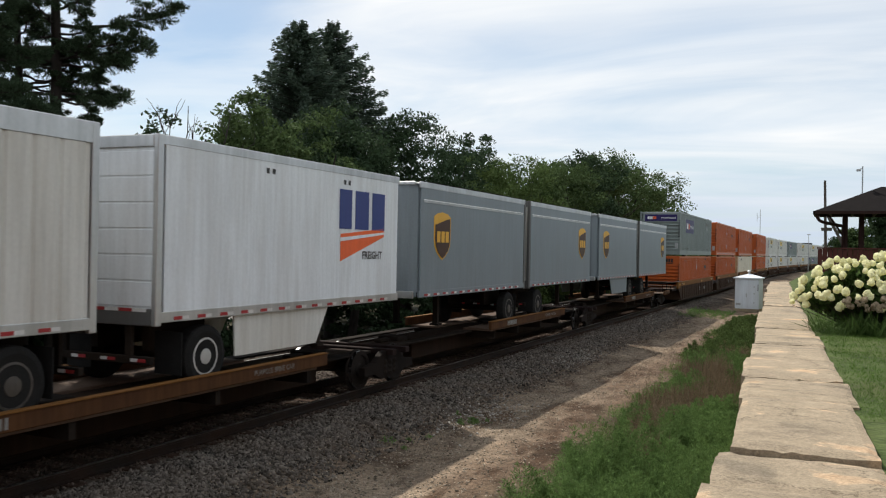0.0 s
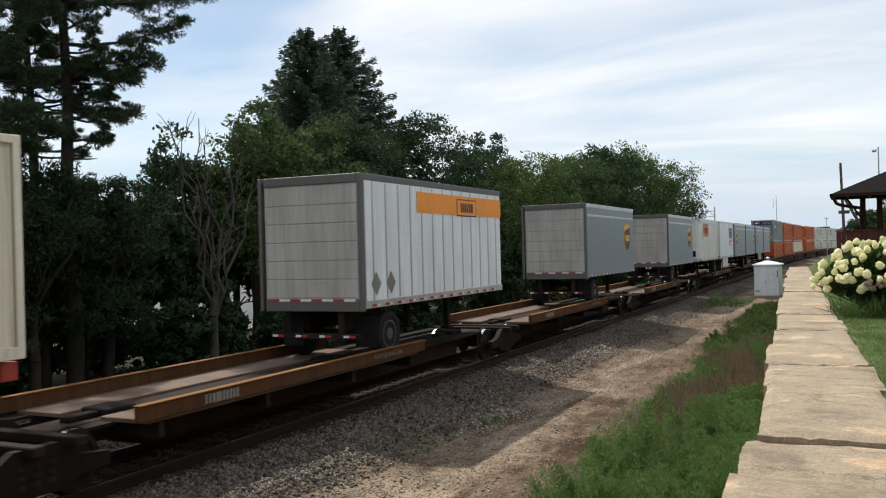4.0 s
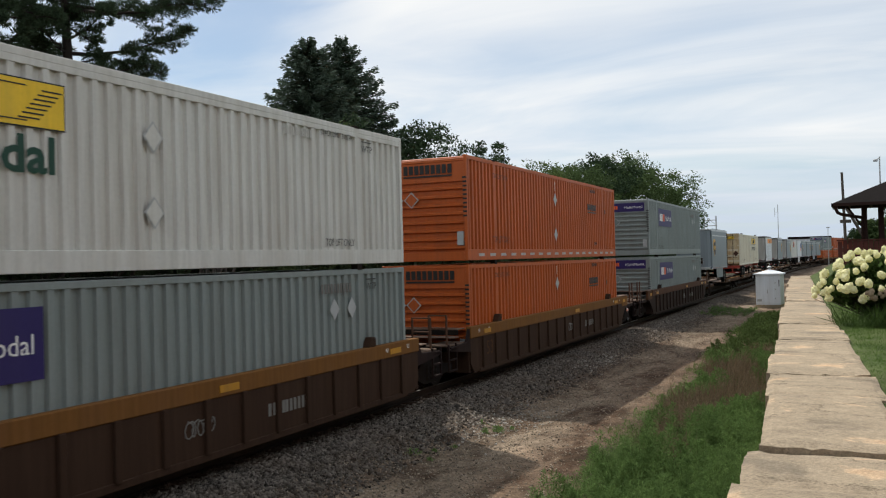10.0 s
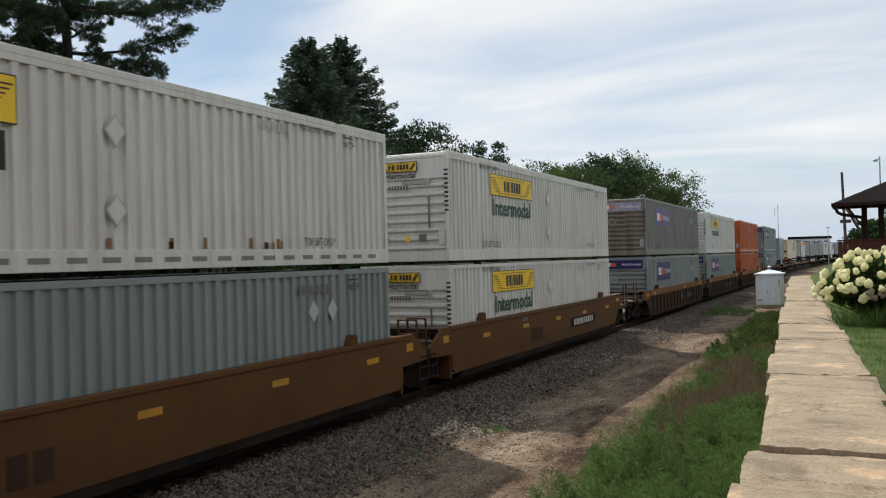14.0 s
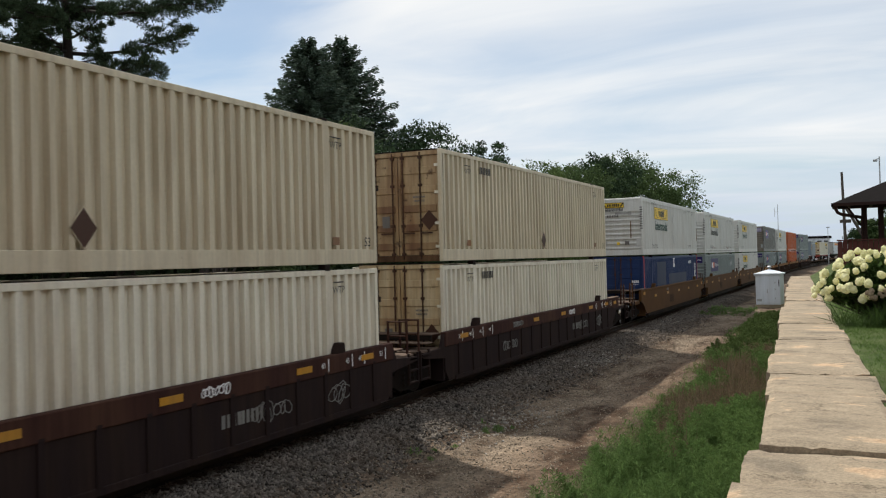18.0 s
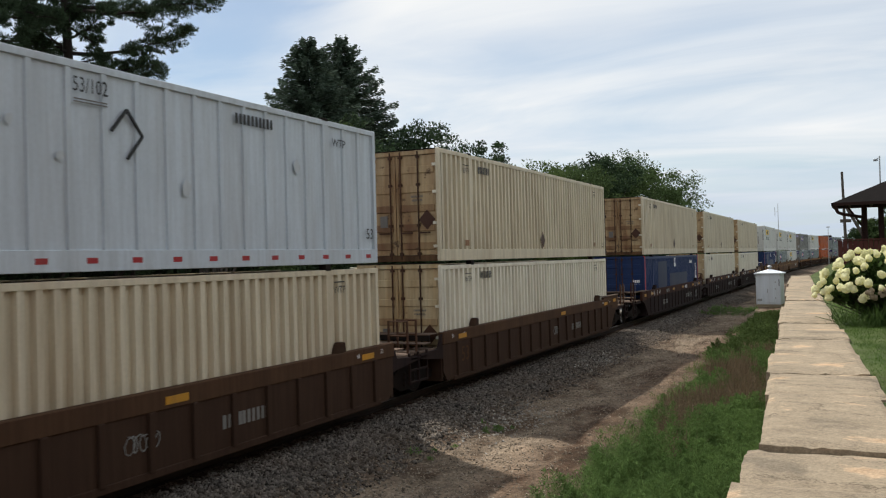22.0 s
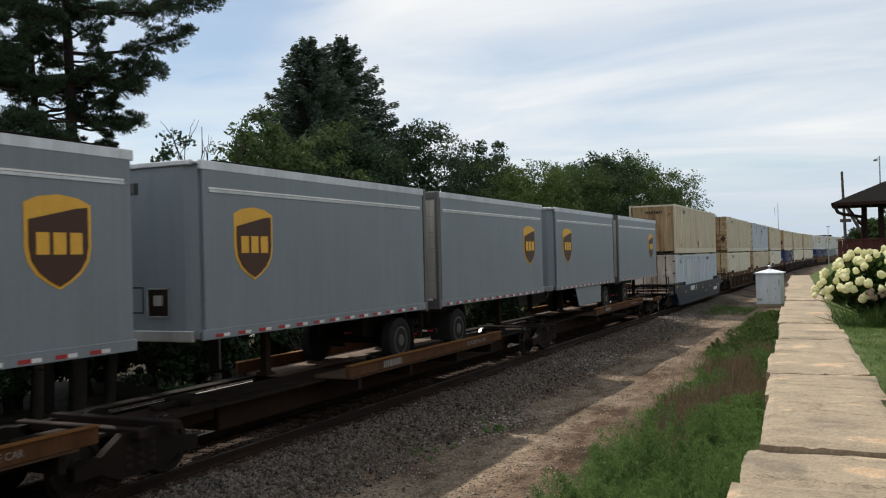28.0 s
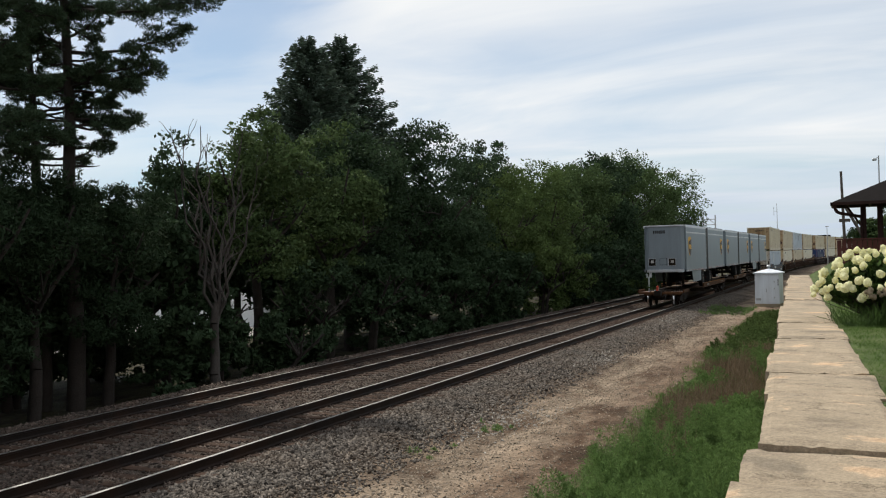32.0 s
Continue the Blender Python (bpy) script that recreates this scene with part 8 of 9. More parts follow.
# low growth under the trees
under = [(-20.2, 22.6, 2.0, 1.4), (-20.8, 25.4, 2.6, 1.6), (-25.5, 24.6, 1.2, 1.5), (-25.0, 27.6, 1.0, 1.3), (-19.6, 27.2, 1.4, 1.2), (-20.0, 30.0, 3.4, 2.0), (-19.8, 34.2, 3.6, 2.0), (-19.6, 38.2, 3.8, 2.2),
         (-19.6, 42.4, 3.6, 2.2), (-19.5, 46.6, 4.0, 2.3), (-19.4, 51.2, 3.8, 2.2), (-19.2, 56.0, 4.4, 2.2), (-19.2, 61.0, 4.6, 2.4), (-19.4, 66.2, 4.0, 2.4), (-19.6, 72.0, 4.4, 2.6), (-20.0, 79.0, 4.6, 3.0),
         (-20.4, 87.0, 4.8, 3.2), (-20.6, 96.0, 5.0, 3.4), (-20.8, 106.0, 5.0, 3.6)]
for k, (x, y, top, r) in enumerate(under):
    light = 53 < y < 63
    broadleaf("shrub", x, y, top, r, M_LEAFLIGHT if light else M_LEAFDARK, "dark undergrowth shrub beside the railway" if not light else "light green shrub beside the railway", 100 + k, low=0.0,
              clumps=70 + int(14 * r), leaves=60, leaf=0.20 + 0.001 * y, base=-1.0, stems=2)["category"] = "shrub"


def bare_tree(x, y, top, seed):
    """A dead tree: pale crooked stems that fan out."""
    rnd = random.Random(seed)
    t = root("dead_tree", pose(x, y, -1.0))
    bm = bmesh.new()
    hgt = top + 1.0
    fork = Vector((0.05, 0.0, hgt * 0.33))
    limb(bm, (0, 0, 0), fork, 0.19, 0.13, rnd, 5, 0.2)
    part("trunk", bm, M_BARKGREY, t, smooth=True)
    for i in range(11):
        s = rnd.uniform(-1, 1)
        tip = Vector((s * 1.5 * 0.7, s * 1.5 * 0.7 + rnd.uniform(-0.5, 0.5), hgt * rnd.uniform(0.72, 1.0)))
        bm = bmesh.new()
        pts = limb(bm, fork + Vector((0, 0, rnd.uniform(-0.9, 0.0))), tip, 0.055, 0.012, rnd, 7, 0.35)
        for j in range(7):
            p = pts[rnd.randint(2, 7)]
            limb(bm, p, p + Vector((rnd.uniform(-0.6, 0.6), rnd.uniform(-0.6, 0.6), rnd.uniform(0.3, 1.1))), 0.016, 0.005, rnd, 3, 0.3)
        part("branch", bm, M_BARKGREY, t, smooth=True)
    return tagged(t, "dead tree with bare grey branches beside the track", "tree")


bare_tree(-19.4, 23.6, 8.0, 7)

# a weedy light patch and distant trees
broadleaf("shrub", -18.6, 78.0, 1.2, 1.6, M_LEAFLIGHT, "light green weeds beside the far track", 140, low=0.0, clumps=50, base=-0.9)["category"] = "shrub"
broadleaf("shrub", -18.6, 83.0, 1.0, 1.6, M_LEAFLIGHT, "light green weeds beside the far track", 141, low=0.0, clumps=50, base=-0.9)["category"] = "shrub"
for k, (x, y, top, r) in enumerate([(3.5, 62, 6.6, 2.2), (6.2, 70, 8.2, 3.0), (9.8, 60, 8.8, 3.0), (1.4, 78, 5.8, 2.0), (8.5, 50, 8.2, 2.4), (14, 54, 10, 3.5)]):
    broadleaf("tree", x, y, top, r, M_LEAF if k % 2 else M_LEAFDARK, "leafy green tree behind the shelter", 150 + k, low=0.1, clumps=120, leaf=0.24, base=1.7)


def tufts(name, count, place, height, spread_, blades, material, label, category, seed, zfun, slim=0.05, droop=0.35, kind="stuff"):
    """Grass or weed tufts as one mesh of upright blades."""
    g = np.random.RandomState(seed)
    xy = place(g, count)
    count = len(xy)
    z = np.array([zfun(a, b) for a, b in xy])
    h = g.uniform(height[0], height[1], count) * (0.7 + 0.3 * g.rand(count))
    n = count * blades
    i = np.repeat(np.arange(count), blades)
    d = g.normal(size=(n, 3)) * droop
    d[:, 2] = 1.0
    d /= np.linalg.norm(d, axis=1)[:, None]
    ln = h[i] * g.uniform(0.45, 1.0, n)
    root_ = np.stack([xy[i, 0] + g.normal(size=n) * spread_, xy[i, 1] + g.normal(size=n) * spread_, z[i]], 1)
    c = root_ + d * (ln * 0.5)[:, None]
    ob = cards(name, c, ln, 0.0, material, None, seed, slim=slim, direction=d)
    return tagged(ob, label, category, kind=kind)


def weeds_bush(name, count, place, height, leaves, material, label, seed, leaf=(0.045, 0.11), slim=0.2, wide=0.3):
    """Feathery weeds: upright stems ringed by slim leaves, in clumps of uneven height."""
    g = np.random.RandomState(seed)
    xy = place(g, count)
    count = len(xy)
    z = np.array([ground_z(a, b) for a, b in xy])
    clump = np.array([0.85 + 0.55 * noise.noise(Vector((a * 1.1, b * 0.8, seed))) for a, b in xy])
    h = g.uniform(height[0], height[1], count) * np.clip(clump, 0.3, 1.3)
    i = np.repeat(np.arange(count), leaves)
    n = len(i)
    s = g.rand(n) ** 0.75
    lean = g.normal(size=(count, 2)) * 0.16
    w = wide * (1 - 0.7 * s) * (0.35 + h[i])
    off = g.normal(size=(n, 3)) * w[:, None] * 0.45
    c = np.stack([xy[i, 0] + off[:, 0] + lean[i, 0] * s * h[i], xy[i, 1] + off[:, 1] + lean[i, 1] * s * h[i], z[i] + h[i] * s + off[:, 2] * 0.2], 1)
    d = off * np.array((1.0, 1.0, 0.4)) + np.array((0, 0, 0.06)) + g.normal(size=(n, 3)) * 0.03
    ob = cards(name, c, g.uniform(leaf[0], leaf[1], n), 0.4, material, None, seed, slim=slim, direction=d / (np.linalg.norm(d, axis=1)[:, None] + 1e-6))
    return tagged(ob, label, "weeds", kind="stuff")


def verge(y0, y1, power, inner, outer):
    """Between the dirt strip and the foot of the wall, thicker towards the wall."""
    def place(g, count):
        y = y0 + (y1 - y0) * g.rand(count) ** power
        edge = -3.75 - 0.028 * y + 0.45 * np.sin(y * 0.9) * np.cos(y * 0.37)
        a = edge + inner
        b = np.array([wall_x(q) for q in y]) - 0.02 + outer
        return np.stack([a + (b - a) * g.rand(count), y], 1)
    return place


BROWN = ((-3.15, 17.4, 0.42, 1.5), (-3.35, 20.8, 0.72, 1.9), (-2.45, 23.6, 0.85, 2.4), (-3.0, 14.9, 0.32, 0.55), (-3.4, 27.0, 0.7, 1.8), (-2.9, 30.0, 0.5, 1.0))


def in_brown(q):
    """Whether a place lies in one of the stretches of dried stalks."""
    hit = np.zeros(len(q), bool)
    for x, y, a, b in BROWN:
        hit |= ((q[:, 0] - x) / a) ** 2 + ((q[:, 1] - y) / b) ** 2 < 1
    return hit


def brown_place(g, n):
    k = g.randint(len(BROWN), size=n)
    c = np.array(BROWN)[k]
    a, q = g.rand(n) * 6.283, np.sqrt(g.rand(n)) * 1.05
    return np.stack([c[:, 0] + c[:, 2] * q * np.cos(a), c[:, 1] + c[:, 3] * q * np.sin(a)], 1)


def mounds(seed, count, y0, y1, power, size, inner=0.0, spread_=0.30, dry=False):
    """Places gathered round the hearts of bushy clumps."""
    base = verge(y0, y1, power, inner, 0)
    def place(g, n):
        hearts = base(np.random.RandomState(seed), count)
        k = g.randint(count, size=n)
        q = hearts[k] + g.normal(size=(n, 2)) * spread_ * np.array((0.8, 1.2))
        lim = np.array([wall_x(v) for v in q[:, 1]]) - 0.03
        q[:, 0] = np.minimum(q[:, 0], lim - 0.1 * g.rand(n))
        return q if dry else q[~in_brown(q)]
    return place


def weed_mounds(name, hearts, radius, height, leaves, material, label, seed, leaf=(0.03, 0.085), slim=0.16):
    """Bushy feathery clumps: each a rounded mound of fine leaves with loose tips."""
    g = np.random.RandomState(seed)
    q = hearts(g, 90)
    q = q[~in_brown(q)]
    n = len(q)
    rad, hgt = g.uniform(*radius, n), g.uniform(*height, n)
    hgt *= np.interp(q[:, 1], (13.2, 16.5, 22.0), (1.0, 0.62, 0.8))
    z0 = np.array([ground_z(a, b) for a, b in q])
    i = np.repeat(np.arange(n), leaves)
    m = len(i)
    # a handful of plumes in every mound, so that the outline is ragged
    plume = g.randint(9, size=m)
    pa, pr, ph = g.rand(n, 9) * 6.283, g.rand(n, 9) ** 0.5, g.uniform(0.65, 1.1, (n, 9))
    a, b, h = pa[i, plume], pr[i, plume], ph[i, plume]
    top = hgt[i] * h * np.sqrt(np.maximum(0.12, 1 - 0.75 * b * b))
    t = g.rand(m) ** 0.6
    w = rad[i] * 0.30 * (1.15 - t)
    off = g.normal(size=(m, 3)) * w[:, None]
    c = np.stack([q[i, 0] + rad[i] * 0.8 * b * np.cos(a) * (0.6 + 0.4 * t) + off[:, 0], q[i, 1] + rad[i] * b * np.sin(a) * (0.6 + 0.4 * t) + off[:, 1], z0[i] + top * t + off[:, 2] * 0.25], 1)
    lim = np.array([wall_x(v) for v in c[:, 1]]) - 0.02
    c[:, 0] = np.minimum(c[:, 0], lim)
    d = off * np.array((1, 1, 0.5)) / (w[:, None] + 0.02) + np.array((0, 0, 0.9)) + g.normal(size=(m, 3)) * 0.4
    d /= np.linalg.norm(d, axis=1)[:, None]
    return tagged(cards(name, c, g.uniform(leaf[0], leaf[1], m), 0.3, material, None, seed, slim=slim, direction=d), label, "weeds", kind="stuff")


weed_mounds("weeds", verge(9.6, 18.5, 0.9, 0.6, -0.1), (0.35, 0.7), (0.75, 1.3), 3000, M_WEED, "tall feathery green weeds at the wall's foot", 201)
weed_mounds("weeds_bushy", verge(17, 30, 1.0, 0.5, -0.1), (0.3, 0.6), (0.5, 1.0), 1500, M_WEED, "bushy green weeds beside brown stalks", 209, leaf=(0.04, 0.10), slim=0.2)
weed_mounds("weeds_far", verge(28, 52, 1.0, 0.3, -0.1), (0.4, 0.8), (0.4, 0.9), 900, M_LEAFLIGHT, "mixed weeds along the wall", 203, leaf=(0.06, 0.14), slim=0.25)
weeds_bush("weeds_low", 1300, lambda g, n: (lambda q: q[~in_brown(q)])(verge(10, 54, 1.3, 0.0, 0)(g, n)), (0.12, 0.4), 60, M_WEED, "low green weeds along the wall's foot", 202, leaf=(0.03, 0.09))
weeds_bush("dry_weeds", 420, brown_place, (0.35, 0.85), 50, M_WEEDDRY, "brown dried weeds with bare stalks", 208, leaf=(0.04, 0.12), slim=0.09, wide=0.2)
tufts("dry_grass", 420, brown_place, (0.4, 0.9), 0.10, 26, M_WEEDDRY, "brown dry grass among the weeds", "dry grass", 204, ground_z, slim=0.02, droop=0.25)
tufts("verge_grass", 1500, verge(9, 54, 1.3, -0.25, 0), (0.10, 0.36), 0.10, 24, M_GRASS, "green grass along the wall's foot", "grass", 205, ground_z, slim=0.03, droop=0.4)
weeds_bush("strip_weeds", 16, lambda g, n: np.stack([-7.1 - 0.4 * (np.arange(n) % 3 == 2) + 0.22 * g.randn(n), 17.9 - 2.4 * (np.arange(n) % 3 == 2) + 0.25 * g.randn(n)], 1), (0.06, 0.14), 30, M_WEED, "small clump of green weeds in the gravel", 206)
weeds_bush("track_weeds", 200, lambda g, n: np.stack([-8.4 + 2.6 * g.rand(n), 53 + 7 * g.rand(n)], 1), (0.08, 0.28), 40, M_WEED, "green weeds near the signal cabinet", 207)


def lawn_place(g, count):
    y = 9 + 26 * g.rand(count) ** 1.3
    x = np.array([wall_x(q) for q in y]) + 1.07 + (0.3 + 5.5 * g.rand(count)) * g.rand(count) ** 0.6
    return np.stack([x, y], 1)


tufts("lawn_grass", 11000, lawn_place, (0.04, 0.11), 0.06, 9, M_GRASS, "short green grass of the lawn", "grass", 210, lawn_z, slim=0.06, droop=0.7)


def hydrangea():
    """Panicle hydrangea: leafy mound, cream flower heads on stems above, faded heads lower down."""
    t = root("hydrangea_bush", pose(0.28, 19.8, 1.82))
    rnd = random.Random(12)
    g = np.random.RandomState(12)
    bm = bmesh.new()
    heads, old = [], []
    golden = math.pi * (3 - math.sqrt(5))
    for i in range(164):
        if i >= 124:
            x, z = rnd.uniform(-0.25, 1.5), rnd.uniform(0.46, 0.70)
            y = -1.08 * math.sqrt(1 - ((x - 0.42) / 1.5) ** 2) + rnd.uniform(-0.06, 0.04)
            old.append(Vector((x, y, z)))
        else:
            k = (i + 0.5) / 124
            e = math.asin(1 - 1.02 * k) + rnd.uniform(-0.08, 0.08)
            a = i * golden + rnd.uniform(-0.2, 0.2)
            q = rnd.uniform(0.94, 1.05)
            x, y, z = 0.42 + 1.5 * q * math.cos(e) * math.cos(a), 1.05 * q * math.cos(e) * math.sin(a), 0.50 + 0.98 * q * math.sin(e)
            if y > 0.45:
                y = -y
            heads.append(Vector((x, y, z)))
        tube(bm, (0.5 + (x - 0.5) * 0.3, y * 0.25, 0), (x, y, z - 0.05), 0.010, 0.006, n=4, cap=False)
    part("stalk_bundle", bm, M_BARK, t)["kind"] = "stuff"
    # leaves fill the dome and narrow to the foot below it
    n = 9500
    th, u = g.rand(n) * 6.283, g.rand(n)
    r = np.sqrt(g.rand(n))
    top = 0.50 + 0.88 * np.sqrt(np.maximum(0, 1 - r ** 2))
    low = 0.08 + 0.50 * np.clip((r - 0.45) / 0.55, 0, 1)
    pos = np.stack([0.42 + 1.38 * r * np.cos(th), 0.98 * r * np.sin(th), low + (top - low) * u ** 0.7], 1)
    cards("foliage", pos, g.uniform(0.08, 0.17, n), 1.0, M_HYDLEAF, t, 13, slim=0.6)
    # one flower head: a bumpy blunt cone thick with small petals
    def head(seed, material, name="flower_head"):
        bm = bmesh.new()
        bmesh.ops.create_icosphere(bm, subdivisions=3, radius=0.09)
        for v in bm.verts:
            q = v.co.normalized()
            k = 1 + 0.28 * noise.noise(q * 5.5 + Vector((seed, 0, 0))) + 0.12 * noise.noise(q * 13)
            v.co = Vector((q.x * 0.088, q.y * 0.088, q.z * (0.13 if q.z > 0 else 0.075))) * k
        return part(name, bm, material, t)
    first = head(3, M_PETAL)
    first["label"] = "cream white flower head"
    me_old = first.data.copy()
    other = head(8, M_PETAL)
    other["label"] = "cream white flower head"
    other.matrix_basis = Matrix.Translation(heads[-1])
    me_old.materials[0] = M_PETALOLD
    first.matrix_basis = Matrix.Translation(heads[0]) @ Euler((0.3, 0.2, 0)).to_matrix().to_4x4()
    for p in heads[1:-1]:
        o = again(first, t, Matrix.LocRotScale(p, Euler((rnd.uniform(-0.6, 0.6), rnd.uniform(-0.6, 0.6), rnd.uniform(0, 6))), Vector((1, 1, 1)) * rnd.uniform(0.58, 0.95)))
        if rnd.random() < 0.5:
            o.data = other.data
    for p in old:
        o = again(first, t, Matrix.LocRotScale(p, Euler((rnd.uniform(-0.6, 0.6), rnd.uniform(-0.6, 0.6), 0)), Vector((1, 1, 1)) * rnd.uniform(0.4, 0.62)))
        o.data = me_old
        o["label"] = "faded brownish flower head"
    tagged(t, "hydrangea bush with cream white flower heads on the lawn", "bush")


hydrangea()
tufts("daylily_clump", 26, lambda g, n: np.stack([0.45 + 0.45 * g.randn(n), 18.7 + 0.25 * g.randn(n)], 1), (0.45, 0.75), 0.08, 26, M_HYDLEAF, "clump of long arching green leaves", "plant", 221, lawn_z, slim=0.03, droop=0.6, kind="stuff")

# ---- small structures ----
M_CABINET = mat("cabinet_paint", (0.70, 0.74, 0.80), rough=0.45, vary=0.05, scale=1.5, fine=20, dirt=(0.40, 0.38, 0.36), dirt_amount=0.25, streak=True)
M_GALV = mat("galvanised", (0.42, 0.43, 0.44), rough=0.5, metal=0.6, vary=0.12, scale=4, fine=30)
M_SHEDWOOD = mat("stained_wood", (0.032, 0.018, 0.016), rough=0.75, vary=0.25, scale=2, fine=25, bump=0.3, spec=0.08)
M_FENCE = mat("fence_board", (0.085, 0.032, 0.028), rough=0.8, vary=0.2, scale=1.5, fine=20, per_object=0.25, bump=0.3, spec=0.08)
M_ROOFING = mat("roof_shingle", (0.012, 0.010, 0.010), rough=0.9, vary=0.3, scale=3, fine=18, bump=0.4, spec=0.08)
M_POLE = mat("pole_wood", (0.10, 0.085, 0.075), rough=0.9, vary=0.25, scale=3, fine=20, spec=0.08)
M_WHITESIGN = mat("sign_white", (0.78, 0.78, 0.78), rough=0.5, vary=0.05)


def signal_cabinet():
    c = root("signal_cabinet", pose(-5.36, 63.4, -0.42, 0, 0, -6))
    w, d, h = 0.78, 0.70, 2.14
    part("body", boxes((-w, w, -d, d, 0.12, h), bevel=0.02), M_CABINET, c)
    part("plinth", boxes((-w - 0.05, w + 0.05, -d - 0.05, d + 0.05, -0.1, 0.12)), M_LIMESIDE, c, "concrete plinth")
    bm = bmesh.new()
    o = 0.10
    b = [bm.verts.new(p) for p in ((-w - o, -d - o, h), (w + o, -d - o, h), (w + o, d + o, h), (-w - o, d + o, h))]
    m = [bm.verts.new(p) for p in ((-w - o, -d - o, h + 0.07), (w + o, -d - o, h + 0.07), (w + o, d + o, h + 0.07), (-w - o, d + o, h + 0.07))]
    a = bm.verts.new((0, 0, h + 0.34))
    bm.faces.new(b[::-1])
    for i in range(4):
        bm.faces.new((b[i], b[(i + 1) % 4], m[(i + 1) % 4], m[i]))
        bm.faces.new((m[i], m[(i + 1) % 4], a))
    part("roof", bm, M_CABINET, c, "low pyramid metal roof")
    bm = bmesh.new()
    lathe(bm, (0, 0, h + 0.28), (0, 0, 1), [(0, 0.07), (0.16, 0.07), (0.17, 0.15), (0.22, 0.15), (0.30, 0.03)], n=12)
    part("vent_cap", bm, M_GALV, c)
    dr = part("door", boxes((-0.12, 0.45, -d - 0.025, -d, 0.25, h - 0.18), bevel=0.006), M_CABINET, c)
    part("door_handle", boxes((-0.05, 0.0, -d - 0.06, -d - 0.02, 0.9, 1.15)), M_GALV, dr)
    for z in (0.5, 1.1, 1.55):
        part("hinge", boxes((0.44, 0.50, -d - 0.035, -d, z, z + 0.10)), M_GALV, dr)
    part("padlock_bar", boxes((w - 0.09, w - 0.05, -d - 0.03, -d, 1.35, 1.78)), M_UNDER, c)
    part("vent_slot", boxes((-0.70, -0.40, -d - 0.012, -d, 0.35, 0.50)), M_GALV, c)
    tagged(c, "white metal signal cabinet with pyramid roof and vent", "cabinet")


def shelter():
    """Open platform shelter: hipped roof on dark posts."""
    s = root("platform_shelter", pose(0, 0, 0))
    x0, x1, y0, y1, ze = -0.72, 8.6, 33.0, 35.6, 4.86
    ym, zr = (y0 + y1) / 2, ze + 0.90
    # a thin roof shell, open below: outer skin and the boards under it
    bm = bmesh.new()
    shell = []
    for d in (0.0, 0.06):
        e = [bm.verts.new(p) for p in ((x0, y0, ze - d), (x1, y0, ze - d), (x1, y1, ze - d), (x0, y1, ze - d))]
        r = [bm.verts.new((x0 + 2.1, ym, zr - d)), bm.verts.new((x1 - 2.1, ym, zr - d))]
        for f in ((e[0], e[1], r[1], r[0]), (e[1], e[2], r[1]), (e[2], e[3], r[0], r[1]), (e[3], e[0], r[0])):
            bm.faces.new(f if d == 0 else f[::-1])
        shell.append(e)
    for i in range(4):
        bm.faces.new((shell[1][i], shell[1][(i + 1) % 4], shell[0][(i + 1) % 4], shell[0][i]))
    part("roof", bm, M_ROOFING, s, "dark hipped shingle roof")
    for a, b in (((x0, y0), (x1, y0)), ((x0, y1), (x1, y1)), ((x0, y0), (x0, y1)), ((x1, y0), (x1, y1))):
        part("fascia", boxes((min(a[0], b[0]) - 0.03, max(a[0], b[0]) + 0.03, min(a[1], b[1]) - 0.03, max(a[1], b[1]) + 0.03, ze - 0.10, ze + 0.004)), M_SHEDWOOD, s)
    for x in (0.27, 0.79, 3.0, 5.2, 7.6):
        p = part("post", boxes((-0.09, 0.09, -0.09, 0.09, WALL_TOP - 0.1, ze + 0.1), bevel=0.015), M_SHEDWOOD, s)
        p.matrix_basis = pose(x, 34.1, 0)
    part("beam", boxes((x0 + 0.3, x1 - 0.3, 34.03, 34.17, ze - 0.02, ze + 0.14)), M_SHEDWOOD, s)
    for x in (-0.2, 0.5, 1.2, 1.9, 2.6, 3.3, 4.0, 4.7, 5.4, 6.1, 6.8, 7.5):
        part("joist", boxes((x - 0.04, x + 0.04, y0 + 0.04, y1 - 0.04, ze - 0.09, ze - 0.01)), M_SHEDWOOD, s)
    part("brace", tubes(((-0.30, 34.1, ze - 0.02), (0.20, 34.1, 4.05), 0.035), n=8), M_SHEDWOOD, s)
    bm = bmesh.new()
    pts = [Vector((-0.60, 33.06, ze - 0.10)), Vector((-0.60, 33.1, ze - 0.22)), Vector((-0.55, 33.15, ze - 0.32)), Vector((-0.42, 33.25, ze - 0.38)), Vector((0.18, 33.98, ze - 0.48))]
    for a, b in zip(pts, pts[1:]):
        tube(bm, a, b, 0.055, n=8)
    part("downpipe", bm, M_SHEDWOOD, s, "dark curved rainwater pipe")
    part("downpipe", tubes(((0.20, 33.97, WALL_TOP), (0.20, 33.97, ze - 0.46), 0.04), n=8), M_SHEDWOOD, s)
    tagged(s, "open platform shelter with dark posts and hipped roof", "shelter")
    # thin mast with a small lamp on the roof
    m = root("roof_mast", pose(0.80, 34.3, 5.44))
    part("pole", tubes(((0, 0, -0.3), (0, 0, 1.04), 0.022)), M_GALV, m)
    part("lamp_head", boxes((-0.20, -0.06, -0.05, 0.05, 0.87, 0.95), bevel=0.015), M_GALV, m)
    part("bracket", tubes(((0, 0, 0.98), (-0.14, 0, 0.94), 0.012)), M_GALV, m)
    part("base_plate", boxes((-0.07, 0.07, -0.07, 0.07, -0.32, 0.02)), M_GALV, m)
    tagged(m, "thin grey mast with a small lamp on the roof", "mast")


